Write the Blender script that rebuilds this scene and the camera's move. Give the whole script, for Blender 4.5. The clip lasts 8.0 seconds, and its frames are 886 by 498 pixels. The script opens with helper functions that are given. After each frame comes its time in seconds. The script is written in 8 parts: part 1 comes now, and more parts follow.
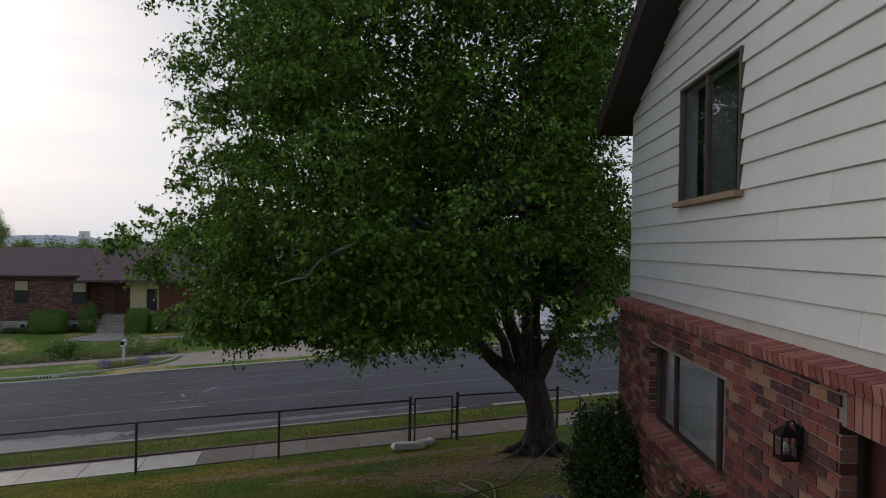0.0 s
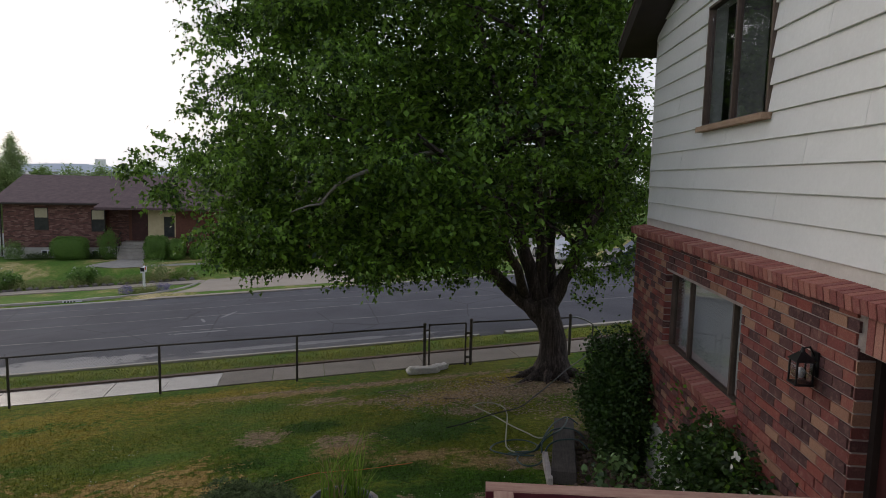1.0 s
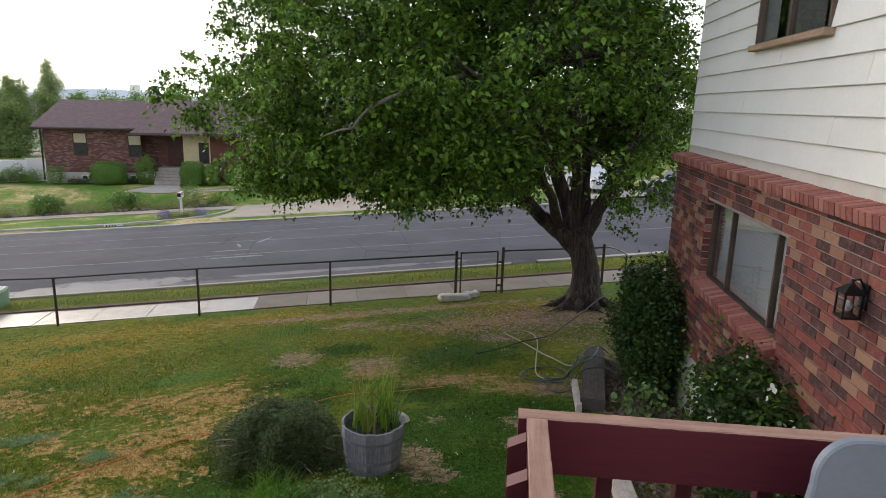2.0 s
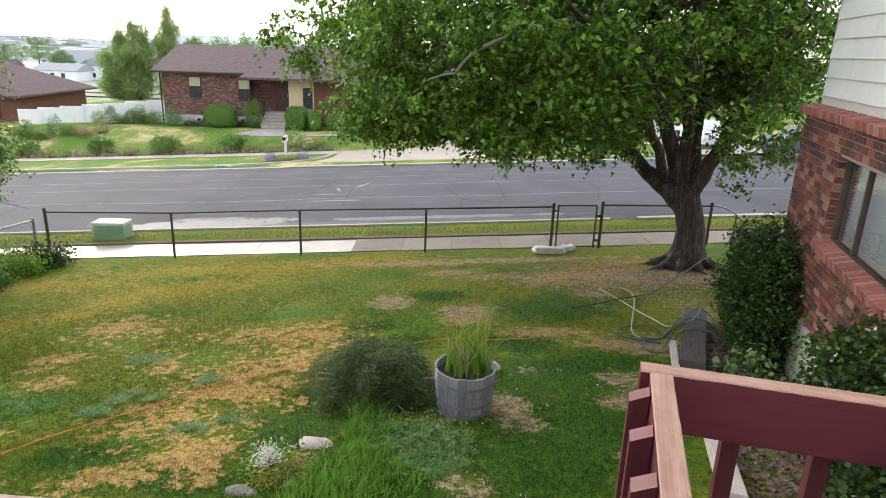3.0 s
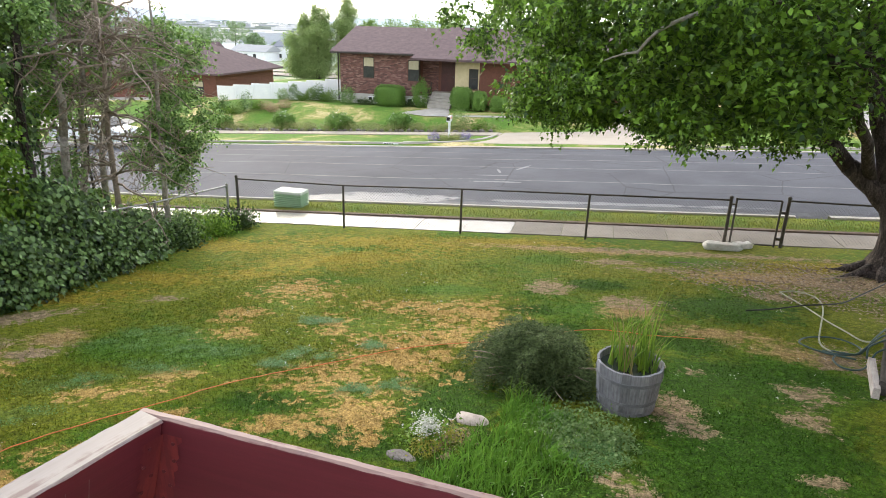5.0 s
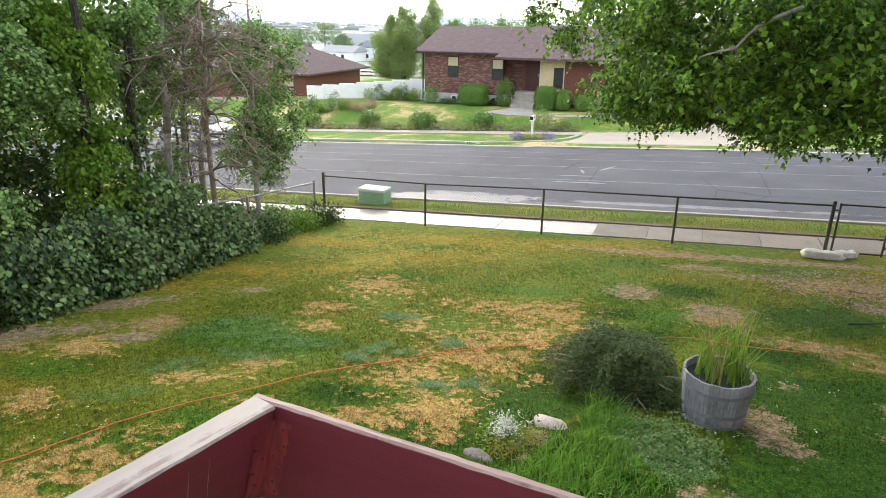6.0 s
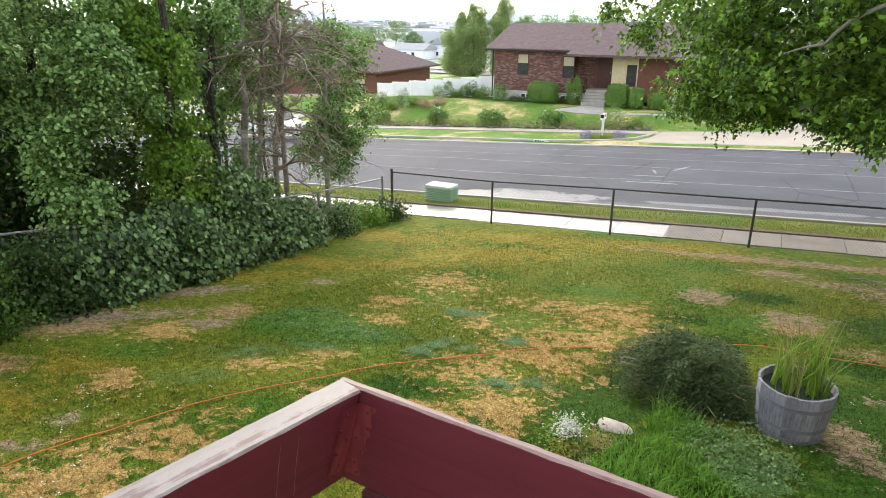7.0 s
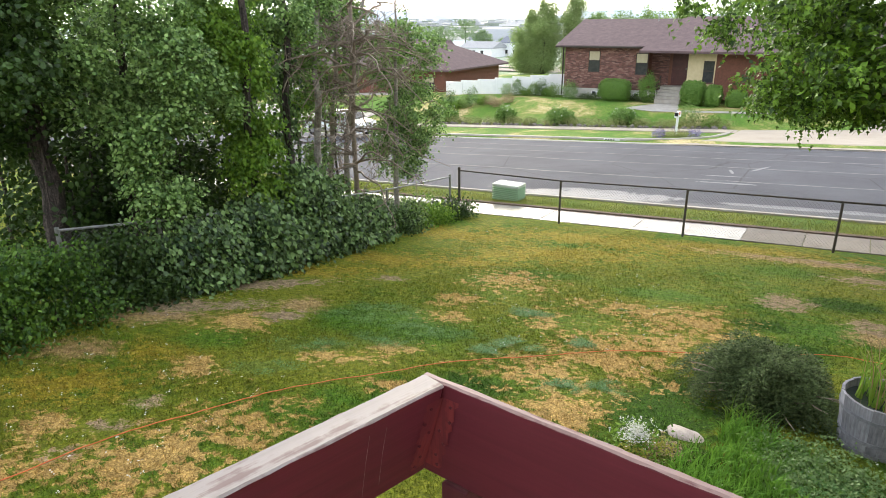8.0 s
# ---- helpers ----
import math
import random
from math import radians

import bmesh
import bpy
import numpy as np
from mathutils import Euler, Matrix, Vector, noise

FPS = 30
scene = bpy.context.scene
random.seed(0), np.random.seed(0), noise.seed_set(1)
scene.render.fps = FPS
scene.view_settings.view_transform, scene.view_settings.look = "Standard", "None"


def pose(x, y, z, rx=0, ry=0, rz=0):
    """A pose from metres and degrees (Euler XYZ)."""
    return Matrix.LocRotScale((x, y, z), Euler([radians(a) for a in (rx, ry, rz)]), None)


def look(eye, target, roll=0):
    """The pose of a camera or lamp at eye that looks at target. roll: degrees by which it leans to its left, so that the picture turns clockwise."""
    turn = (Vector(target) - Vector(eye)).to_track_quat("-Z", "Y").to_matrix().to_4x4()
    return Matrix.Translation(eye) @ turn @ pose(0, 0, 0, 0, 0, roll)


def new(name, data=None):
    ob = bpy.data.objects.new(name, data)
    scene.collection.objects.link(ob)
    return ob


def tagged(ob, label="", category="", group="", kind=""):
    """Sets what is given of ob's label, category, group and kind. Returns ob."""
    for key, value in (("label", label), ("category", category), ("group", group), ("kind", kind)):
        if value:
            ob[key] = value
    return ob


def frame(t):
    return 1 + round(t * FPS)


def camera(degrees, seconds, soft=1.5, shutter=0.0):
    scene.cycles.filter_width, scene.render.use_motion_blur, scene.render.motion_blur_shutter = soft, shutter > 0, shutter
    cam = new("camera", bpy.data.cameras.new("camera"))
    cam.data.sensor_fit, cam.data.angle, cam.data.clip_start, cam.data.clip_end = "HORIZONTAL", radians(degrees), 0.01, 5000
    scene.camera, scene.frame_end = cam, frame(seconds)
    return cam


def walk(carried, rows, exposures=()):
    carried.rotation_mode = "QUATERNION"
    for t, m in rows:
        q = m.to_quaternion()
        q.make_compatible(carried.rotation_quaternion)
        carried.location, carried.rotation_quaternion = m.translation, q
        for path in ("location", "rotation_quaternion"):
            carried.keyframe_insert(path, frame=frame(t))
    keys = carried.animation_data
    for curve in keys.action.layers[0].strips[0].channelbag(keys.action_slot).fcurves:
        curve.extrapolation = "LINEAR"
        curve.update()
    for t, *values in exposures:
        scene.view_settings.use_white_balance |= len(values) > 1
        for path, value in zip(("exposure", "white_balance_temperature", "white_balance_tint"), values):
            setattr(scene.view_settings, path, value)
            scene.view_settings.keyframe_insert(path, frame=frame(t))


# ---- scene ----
cam = camera(69.0, 8.0, 0.8)
PATH = [
    (0, (0.435, -0.119, 4.782), (0.361, 1.88, 4.779), 1.1),
    (0.5, (0.428, -0.093, 4.779), (0.34, 1.902, 4.664), 1.4),
    (1, (0.424, -0.059, 4.739), (0.311, 1.925, 4.518), 1.3),
    (2.3, (0.405, 0.067, 4.68), (0.133, 1.985, 4.183), 1.7),
    (2.5, (0.388, 0.076, 4.667), (0.056, 1.975, 4.137), 1.8),
    (3, (0.343, 0.095, 4.645), (-0.13, 1.945, 4.05), 2.0),
    (3.5, (0.297, 0.101, 4.631), (-0.284, 1.91, 4.007), 2.2),
    (4, (0.256, 0.088, 4.627), (-0.416, 1.858, 3.982), 2.2),
    (4.5, (0.222, 0.11, 4.611), (-0.556, 1.831, 3.951), 1.7),
    (5, (0.16, 0.115, 4.591), (-0.737, 1.777, 3.933), 1.7),
    (6.5, (0.133, 0.085, 4.591), (-1.051, 1.551, 3.92), 0.4),
    (7, (0.126, 0.075, 4.589), (-1.13, 1.478, 3.915), 0.3),
    (7.5, (0.114, 0.067, 4.585), (-1.215, 1.4, 3.91), -0.1),
    (8, (0.125, 0.045, 4.6), (-1.273, 1.304, 3.922), -0.7),
]
EXPOSURES = [(0.0, -1.5, 6050, 14), (0.6, -1.35, 6100, 14), (1.2, -0.93, 6250, 13), (2.3, 0.12, 6400, 12), (3.0, 0.65, 6500, 10), (3.5, 0.75, 6500, 9), (8.0, 0.82, 6500, 8)]
walk(cam, [(t, look(eye, target, roll)) for t, eye, target, roll in PATH],
     EXPOSURES)

# ---- light: a bright, thinly veiled evening sky ----
SUN_UP, SUN_TURN = 22.0, -50.0  # height over the horizon; turn from +y, minus is to the left
world = bpy.data.worlds.new("world")
scene.world = world
world.use_nodes = True
wn, wl = world.node_tree.nodes, world.node_tree.links
sky = wn.new("ShaderNodeTexSky")
sky.sky_type = "NISHITA"
sky.sun_disc = False
sky.sun_elevation = radians(SUN_UP)
sky.sun_rotation = radians(SUN_TURN)
sky.air_density, sky.dust_density, sky.ozone_density = 1.0, 4.0, 1.0
veil = wn.new("ShaderNodeMix")
veil.data_type = "RGBA"
veil.inputs["B"].default_value = (11.0, 11.4, 12.3, 1)
streaks = wn.new("ShaderNodeTexNoise")
streaks.inputs["Scale"].default_value, streaks.inputs["Detail"].default_value = 3.0, 6.0
flat = wn.new("ShaderNodeMapping")
flat.inputs["Scale"].default_value = (1, 1, 6)
coords = wn.new("ShaderNodeTexCoord")
wl.new(coords.outputs["Generated"], flat.inputs["Vector"])
wl.new(flat.outputs["Vector"], streaks.inputs["Vector"])
thick = wn.new("ShaderNodeMapRange")
thick.inputs["From Min"].default_value, thick.inputs["From Max"].default_value = 0.3, 0.6
thick.inputs["To Min"].default_value, thick.inputs["To Max"].default_value = 0.28, 0.55
wl.new(streaks.outputs["Fac"], thick.inputs["Value"])
wl.new(thick.outputs["Result"], veil.inputs["Factor"])
low = wn.new("ShaderNodeSeparateXYZ")
wl.new(coords.outputs["Generated"], low.inputs[0])
haze = wn.new("ShaderNodeMapRange")
haze.interpolation_type = "SMOOTHSTEP"
haze.inputs["From Min"].default_value, haze.inputs["From Max"].default_value = 0.0, 0.6
haze.inputs["To Min"].default_value, haze.inputs["To Max"].default_value = 0.55, 0.0
wl.new(low.outputs["Z"], haze.inputs["Value"])
pale = wn.new("ShaderNodeMix")
pale.data_type = "RGBA"
pale.inputs["B"].default_value = (18.5, 18.3, 18.0, 1)
wl.new(haze.outputs["Result"], pale.inputs["Factor"])
wl.new(veil.outputs["Result"], pale.inputs["A"])
wl.new(sky.outputs["Color"], veil.inputs["A"])
wn["Background"].inputs["Strength"].default_value = 0.15
wl.new(pale.outputs["Result"], wn["Background"].inputs["Color"])
sun = new("sun", bpy.data.lights.new("sun", "SUN"))
sun.data.energy, sun.data.angle, sun.data.color = 1.0, radians(22), (1.0, 0.92, 0.78)
sdir = Vector((math.sin(radians(SUN_TURN)) * math.cos(radians(SUN_UP)), math.cos(radians(SUN_TURN)) * math.cos(radians(SUN_UP)), math.sin(radians(SUN_UP))))
sun.matrix_world = look(sdir * 60, (0, 0, 0))

# ---- the street's own axes: U along the fence, N across the road ----
ORIGIN, TURN = Vector((-0.84, 15.18, 0.0)), radians(15.2)
AU, AN = Vector((math.cos(TURN), math.sin(TURN), 0)), Vector((-math.sin(TURN), math.cos(TURN), 0))
STREET = Matrix.Translation(ORIGIN) @ Matrix.Rotation(TURN, 4, "Z")
KERB_NEAR, KERB_FAR = 2.95, 16.8


def at_street(U, N, z=0.0):
    return ORIGIN + AU * U + AN * N + Vector((0, 0, z))


def to_street(x, y):
    d = Vector((x, y, 0)) - ORIGIN
    return d.dot(AU), d.dot(AN)


def smooth(a, b, v):
    k = min(1.0, max(0.0, (v - a) / (b - a)))
    return k * k * (3 - 2 * k)


def ground_z(U, N):
    """The land's height: lawn, street, the lot across the road, then the fall to the valley."""
    z = 0.09 + 0.057 * min(30.0, max(-45.0, U))
    if N < 0:
        d = min(18.0, -N)
        return z + 0.09 * d + 0.0045 * d * d
    z -= 0.035 * min(N, 30.0)
    z += 1.45 * smooth(21.3, 29.5, N)
    level = smooth(22.5, 28.0, N) * (1 - smooth(34, 44, N)) * smooth(-34, -26, U) * (1 - smooth(-2, 10, U))
    z += (-0.8 + 0.015 * (U + 18) - z) * level
    z -= 0.075 * max(0.0, min(N, 130.0) - 44.0) * smooth(44, 80, N)
    return z - 0.0008 * max(0.0, min(N, 4000.0) - 130.0)


def lawn_z(x, y):
    return ground_z(*to_street(x, y))


# ---- mesh helpers ----
def finish(name, bm, mat, smooth_faces=False):
    me = bpy.data.meshes.new(name)
    bm.to_mesh(me)
    bm.free()
    if mat:
        me.materials.append(mat)
    if smooth_faces:
        me.shade_smooth()
    return me


def part(name, bm, mat, parent=None, label="", smooth_faces=False, m=None):
    ob = new(name, finish(name, bm, mat, smooth_faces))
    if parent:
        ob.parent = parent
    if m is not None:
        ob.matrix_basis = m
    if label:
        ob["label"] = label
    return ob


def piece(name, me, parent, m):
    ob = new(name, me)
    ob.parent = parent
    ob.matrix_basis = m
    return ob


def thing(name, m, label, category, group="", kind=""):
    ob = new(name)
    ob.matrix_basis = m
    ob.empty_display_size = 0.1
    return tagged(ob, label, category, group, kind)


def box(bm, x0, y0, z0, x1, y1, z1, bevel=0.0, m=None):
    mat = Matrix.Translation(((x0 + x1) / 2, (y0 + y1) / 2, (z0 + z1) / 2)) @ Matrix.Diagonal((x1 - x0, y1 - y0, z1 - z0, 1))
    if m is not None:
        mat = m @ mat
    out = bmesh.ops.create_cube(bm, size=1, matrix=mat)
    if bevel:
        edges = list({e for v in out["verts"] for e in v.link_edges})
        bmesh.ops.bevel(bm, geom=edges, offset=bevel, segments=2, affect="EDGES", profile=0.6)
    return bm


def boxed(*args, **kw):
    return box(bmesh.new(), *args, **kw)


def cyl(bm, a, b, r0, r1=None, sides=10, caps=True):
    a, b = Vector(a), Vector(b)
    d = b - a
    m = Matrix.Translation((a + b) / 2) @ d.to_track_quat("Z", "Y").to_matrix().to_4x4()
    bmesh.ops.create_cone(bm, cap_ends=caps, segments=sides, radius1=r0, radius2=r0 if r1 is None else r1, depth=d.length, matrix=m)
    return bm


def tube(bm, pts, radii, sides=8, ragged=0.0, rng=None):
    """A closed tube along a line of points."""
    pts = [Vector(p) for p in pts]
    rings, side = [], None
    for i, p in enumerate(pts):
        d = (pts[min(i + 1, len(pts) - 1)] - pts[max(i - 1, 0)]).normalized()
        if side is None:
            side = d.orthogonal().normalized()
        side = (side - d * side.dot(d)).normalized()
        up = d.cross(side)
        r = radii[i] if hasattr(radii, "__len__") else radii
        ring = []
        for k in range(sides):
            a = 2 * math.pi * k / sides
            rr = r * (1 + (rng.uniform(-ragged, ragged) if rng else 0))
            ring.append(bm.verts.new(p + (side * math.cos(a) + up * math.sin(a)) * rr))
        rings.append(ring)
    for a, b in zip(rings, rings[1:]):
        for k in range(sides):
            bm.faces.new((a[k], a[(k + 1) % sides], b[(k + 1) % sides], b[k]))
    bm.faces.new(list(reversed(rings[0])))
    bm.faces.new(rings[-1])
    return bm


def grid_mesh(name, us, ns, zf, mat):
    """A sheet in the street's axes over the given lines."""
    verts = [tuple(at_street(U, N, zf(U, N))) for N in ns for U in us]
    w = len(us)
    faces = [(j * w + i, j * w + i + 1, (j + 1) * w + i + 1, (j + 1) * w + i) for j in range(len(ns) - 1) for i in range(w - 1)]
    me = bpy.data.meshes.new(name)
    me.from_pydata(verts, [], faces)
    me.materials.append(mat)
    me.shade_smooth()
    return new(name, me)


def leaves_mesh(name, centres, sizes, shape, mat, rng, droop=0.4, spread=1.0, az=None):
    """One mesh of many leaves. shape: outline points (x, y, z) of a leaf 1 long along y, fanned from its base; az: the ways they point, if not at random."""
    n = len(centres)
    shape = np.array(shape, float)
    k = len(shape)
    ax = rng.uniform(0, 2 * np.pi, n) if az is None else np.asarray(az) + rng.normal(0, 0.7 * spread, n)
    tilt = rng.normal(-droop, 0.5 * spread, n)
    roll = rng.normal(0, 0.6 * spread, n)
    ca, sa, ct, st, cr, sr = np.cos(ax), np.sin(ax), np.cos(tilt), np.sin(tilt), np.cos(roll), np.sin(roll)
    rz = np.zeros((n, 3, 3)); rz[:, 0, 0] = ca; rz[:, 0, 1] = -sa; rz[:, 1, 0] = sa; rz[:, 1, 1] = ca; rz[:, 2, 2] = 1
    rx = np.zeros((n, 3, 3)); rx[:, 0, 0] = 1; rx[:, 1, 1] = ct; rx[:, 1, 2] = -st; rx[:, 2, 1] = st; rx[:, 2, 2] = ct
    ry = np.zeros((n, 3, 3)); ry[:, 1, 1] = 1; ry[:, 0, 0] = cr; ry[:, 0, 2] = sr; ry[:, 2, 0] = -sr; ry[:, 2, 2] = cr
    turn = rz @ rx @ ry
    v = np.einsum("nij,kj->nki", turn, shape) * np.asarray(sizes)[:, None, None] + np.asarray(centres)[:, None, :]
    me = bpy.data.meshes.new(name)
    me.vertices.add(n * k)
    me.vertices.foreach_set("co", v.astype(np.float32).ravel())
    tris = np.array([(0, i, i + 1) for i in range(1, k - 1)])
    f = (np.arange(n)[:, None, None] * k + tris[None]).reshape(-1)
    me.loops.add(len(f))
    me.loops.foreach_set("vertex_index", f.astype(np.int32))
    m = len(f) // 3
    me.polygons.add(m)
    me.polygons.foreach_set("loop_start", np.arange(0, len(f), 3, dtype=np.int32))
    me.update(calc_edges=True)
    me.materials.append(mat)
    return me


OVAL = [(0, 0, 0), (0.3, 0.25, 0.05), (0.36, 0.55, 0.05), (0, 1, -0.05), (-0.36, 0.55, 0.05), (-0.3, 0.25, 0.05)]
ROUND = [(0, 0, 0), (0.46, 0.25, 0.05), (0.42, 0.72, 0.02), (0, 1, -0.05), (-0.42, 0.72, 0.02), (-0.46, 0.25, 0.05)]
FINGER = [(0, 0, 0), (0.5, 0.3, 0.06), (0.18, 0.46, 0), (0, 1.0, -0.1), (-0.18, 0.46, 0), (-0.5, 0.3, 0.06)]
SMALL = [(0, 0, 0), (0.3, 0.45, 0.04), (0, 1, 0), (-0.3, 0.45, 0.04)]


# ---- materials ----
def material(name, rough=0.8, metal=0.0):
    mat = bpy.data.materials.new(name)
    mat.use_nodes = True
    nt = mat.node_tree
    b = nt.nodes["Principled BSDF"]
    b.inputs["Roughness"].default_value, b.inputs["Metallic"].default_value = rough, metal
    return mat, nt, b


def node(nt, kind, **kw):
    n = nt.nodes.new("ShaderNode" + kind)
    for k, v in kw.items():
        n.inputs[k.replace("_", " ")].default_value = v
    return n


def noise_node(nt, scale, detail=4.0, rough=0.6, vec=None, distort=0.0):
    n = node(nt, "TexNoise", Scale=scale, Detail=detail, Roughness=rough, Distortion=distort)
    if vec:
        nt.links.new(vec, n.inputs["Vector"])
    return n.outputs["Fac"]


def ramp(nt, fac, *stops):
    n = nt.nodes.new("ShaderNodeValToRGB")
    e = n.color_ramp.elements
    while len(e) < len(stops):
        e.new(0.5)
    for el, (p, c) in zip(e, stops):
        el.position = p
        el.color = (*c, 1) if hasattr(c, "__len__") else (c, c, c, 1)
    nt.links.new(fac, n.inputs["Fac"])
    return n.outputs["Color"]


def mix(nt, fac, a, b, blend="MIX"):
    n = nt.nodes.new("ShaderNodeMix")
    n.data_type, n.blend_type = "RGBA", blend
    for sock, v in ((n.inputs["Factor"], fac), (n.inputs["A"], a), (n.inputs["B"], b)):
        if hasattr(v, "links"):
            nt.links.new(v, sock)
        elif hasattr(v, "__len__"):
            sock.default_value = (*v, 1)
        else:
            sock.default_value = v
    return n.outputs["Result"]


def maths(nt, op, a, b=0.5, c=None):
    n = nt.nodes.new("ShaderNodeMath")
    n.operation = op
    for sock, v in zip(n.inputs, (a, b, c)):
        if v is None:
            continue
        if hasattr(v, "links"):
            nt.links.new(v, sock)
        else:
            sock.default_value = v
    return n.outputs[0]


def bump(nt, bsdf, height, strength=0.4, dist=0.01):
    n = node(nt, "Bump", Strength=strength, Distance=dist)
    nt.links.new(height, n.inputs["Height"])
    nt.links.new(n.outputs["Normal"], bsdf.inputs["Normal"])


def place(nt):
    return nt.nodes.new("ShaderNodeNewGeometry").outputs["Position"]


def mottled(name, a, b, scale=8.0, rough=0.8, bumps=0.3, fine=60.0, dist=0.01, spread=0.0, metal=0.0, obj=False):
    """Two colours by coarse and fine noise, with fine relief; spread: tone shift from object to object."""
    mat, nt, bs = material(name, rough, metal)
    vec = nt.nodes.new("ShaderNodeTexCoord").outputs["Object"] if obj else place(nt)
    big, small = noise_node(nt, scale, 5, 0.65, vec), noise_node(nt, fine, 4, 0.7, vec)
    f = maths(nt, "ADD", maths(nt, "MULTIPLY", big, 0.6), maths(nt, "MULTIPLY", small, 0.4))
    col = ramp(nt, f, (0.36, a), (0.64, b))
    if spread:
        r = nt.nodes.new("ShaderNodeObjectInfo").outputs["Random"]
        col = mix(nt, 1.0, col, ramp(nt, r, (0, 1 - spread), (1, 1 + spread)), "MULTIPLY")
    nt.links.new(col, bs.inputs["Base Color"])
    bump(nt, bs, small, bumps, dist)
    return mat


def leaf_material(name, dark, light, back=(0.2, 0.32, 0.06), through_light=0.35, low=0.2, high=0.75, gloss=0.35):
    """Leaves: tone by leaf and by clump, some light passing through."""
    mat, nt, bs = material(name, 0.5)
    g = nt.nodes.new("ShaderNodeNewGeometry")
    clump = noise_node(nt, 1.3, 3, 0.6, g.outputs["Position"])
    f = maths(nt, "ADD", maths(nt, "MULTIPLY", g.outputs["Random Per Island"], 0.55), maths(nt, "MULTIPLY", clump, 0.45))
    col = ramp(nt, f, (low, dark), (high, light))
    nt.links.new(col, bs.inputs["Base Color"])
    bs.inputs["Specular IOR Level"].default_value = gloss
    tr = nt.nodes.new("ShaderNodeBsdfTranslucent")
    nt.links.new(mix(nt, 0.5, col, back), tr.inputs["Color"])
    mx = nt.nodes.new("ShaderNodeMixShader")
    mx.inputs[0].default_value = through_light
    nt.links.new(bs.outputs[0], mx.inputs[1])
    nt.links.new(tr.outputs[0], mx.inputs[2])
    nt.links.new(mx.outputs[0], nt.nodes["Material Output"].inputs["Surface"])
    return mat


def street_coords(nt):
    """Position turned into the street's axes, as a vector socket."""
    mp = nt.nodes.new("ShaderNodeMapping")
    mp.vector_type = "TEXTURE"
    mp.inputs["Location"].default_value = tuple(ORIGIN)
    mp.inputs["Rotation"].default_value = (0, 0, TURN)
    nt.links.new(place(nt), mp.inputs["Vector"])
    return mp.outputs["Vector"]


def patches(nt, vec, spots, wobble, amount=0.9, end=0.26, start=0.14):
    """1 inside the given ellipses (x, y, half length, half width, turn in degrees), with ragged edges."""
    total = None
    for x, y, rx, ry, deg in spots:
        mp = nt.nodes.new("ShaderNodeMapping")
        mp.vector_type = "TEXTURE"
        mp.inputs["Location"].default_value = (x, y, 0)
        mp.inputs["Rotation"].default_value = (0, 0, radians(deg))
        mp.inputs["Scale"].default_value = (rx, ry, 1000.0)
        nt.links.new(vec, mp.inputs["Vector"])
        ln = nt.nodes.new("ShaderNodeVectorMath")
        ln.operation = "LENGTH"
        nt.links.new(mp.outputs["Vector"], ln.inputs[0])
        near = maths(nt, "SUBTRACT", 1.0, ln.outputs["Value"])
        total = near if total is None else maths(nt, "MAXIMUM", total, near)
    f = maths(nt, "ADD", total, maths(nt, "MULTIPLY", maths(nt, "SUBTRACT", wobble, 0.5), 2.6 * amount))
    return ramp(nt, f, (start, 0.0), (end, 1.0))


DRY = [(-4.23, 7.84, 0.85, 0.36, 21), (-3.46, 8.0, 0.48, 0.65, 20), (-3.35, 6.9, 0.45, 0.61, 21), (-3.5, 5.91, 0.66, 0.78, 21), (-3.73, 4.86, 0.5, 0.5, 22), (-2.94, 4.34, 0.3, 0.46, 21), (-3.37, 3.67, 0.41, 0.25, 22),
       (-6.44, 6.27, 0.28, 0.36, 20), (-6.7, 7.76, 0.56, 0.6, 21), (-4.97, 6.55, 0.31, 0.32, 21), (-5.84, 5.45, 0.28, 0.24, 21), (-5.25, 4.11, 0.29, 0.21, 21), (-5.21, 3.66, 0.22, 0.16, 21), (-4.37, 3.4, 0.19, 0.16, 21),
       (-4.22, 1.02, 0.5, 0.5, 53), (-4.41, 1.9, 0.38, 0.46, 53), (-5.27, 0.56, 0.29, 0.25, 55), (-4.59, 0.3, 0.3, 0.35, 52), (-5.99, 2.06, 0.25, 0.31, 54), (-5.48, 3.31, 0.22, 0.27, 54), (-2.79, 4.11, 0.31, 0.3, 52), (-7.27, 3.18, 0.36, 0.42, 55)]
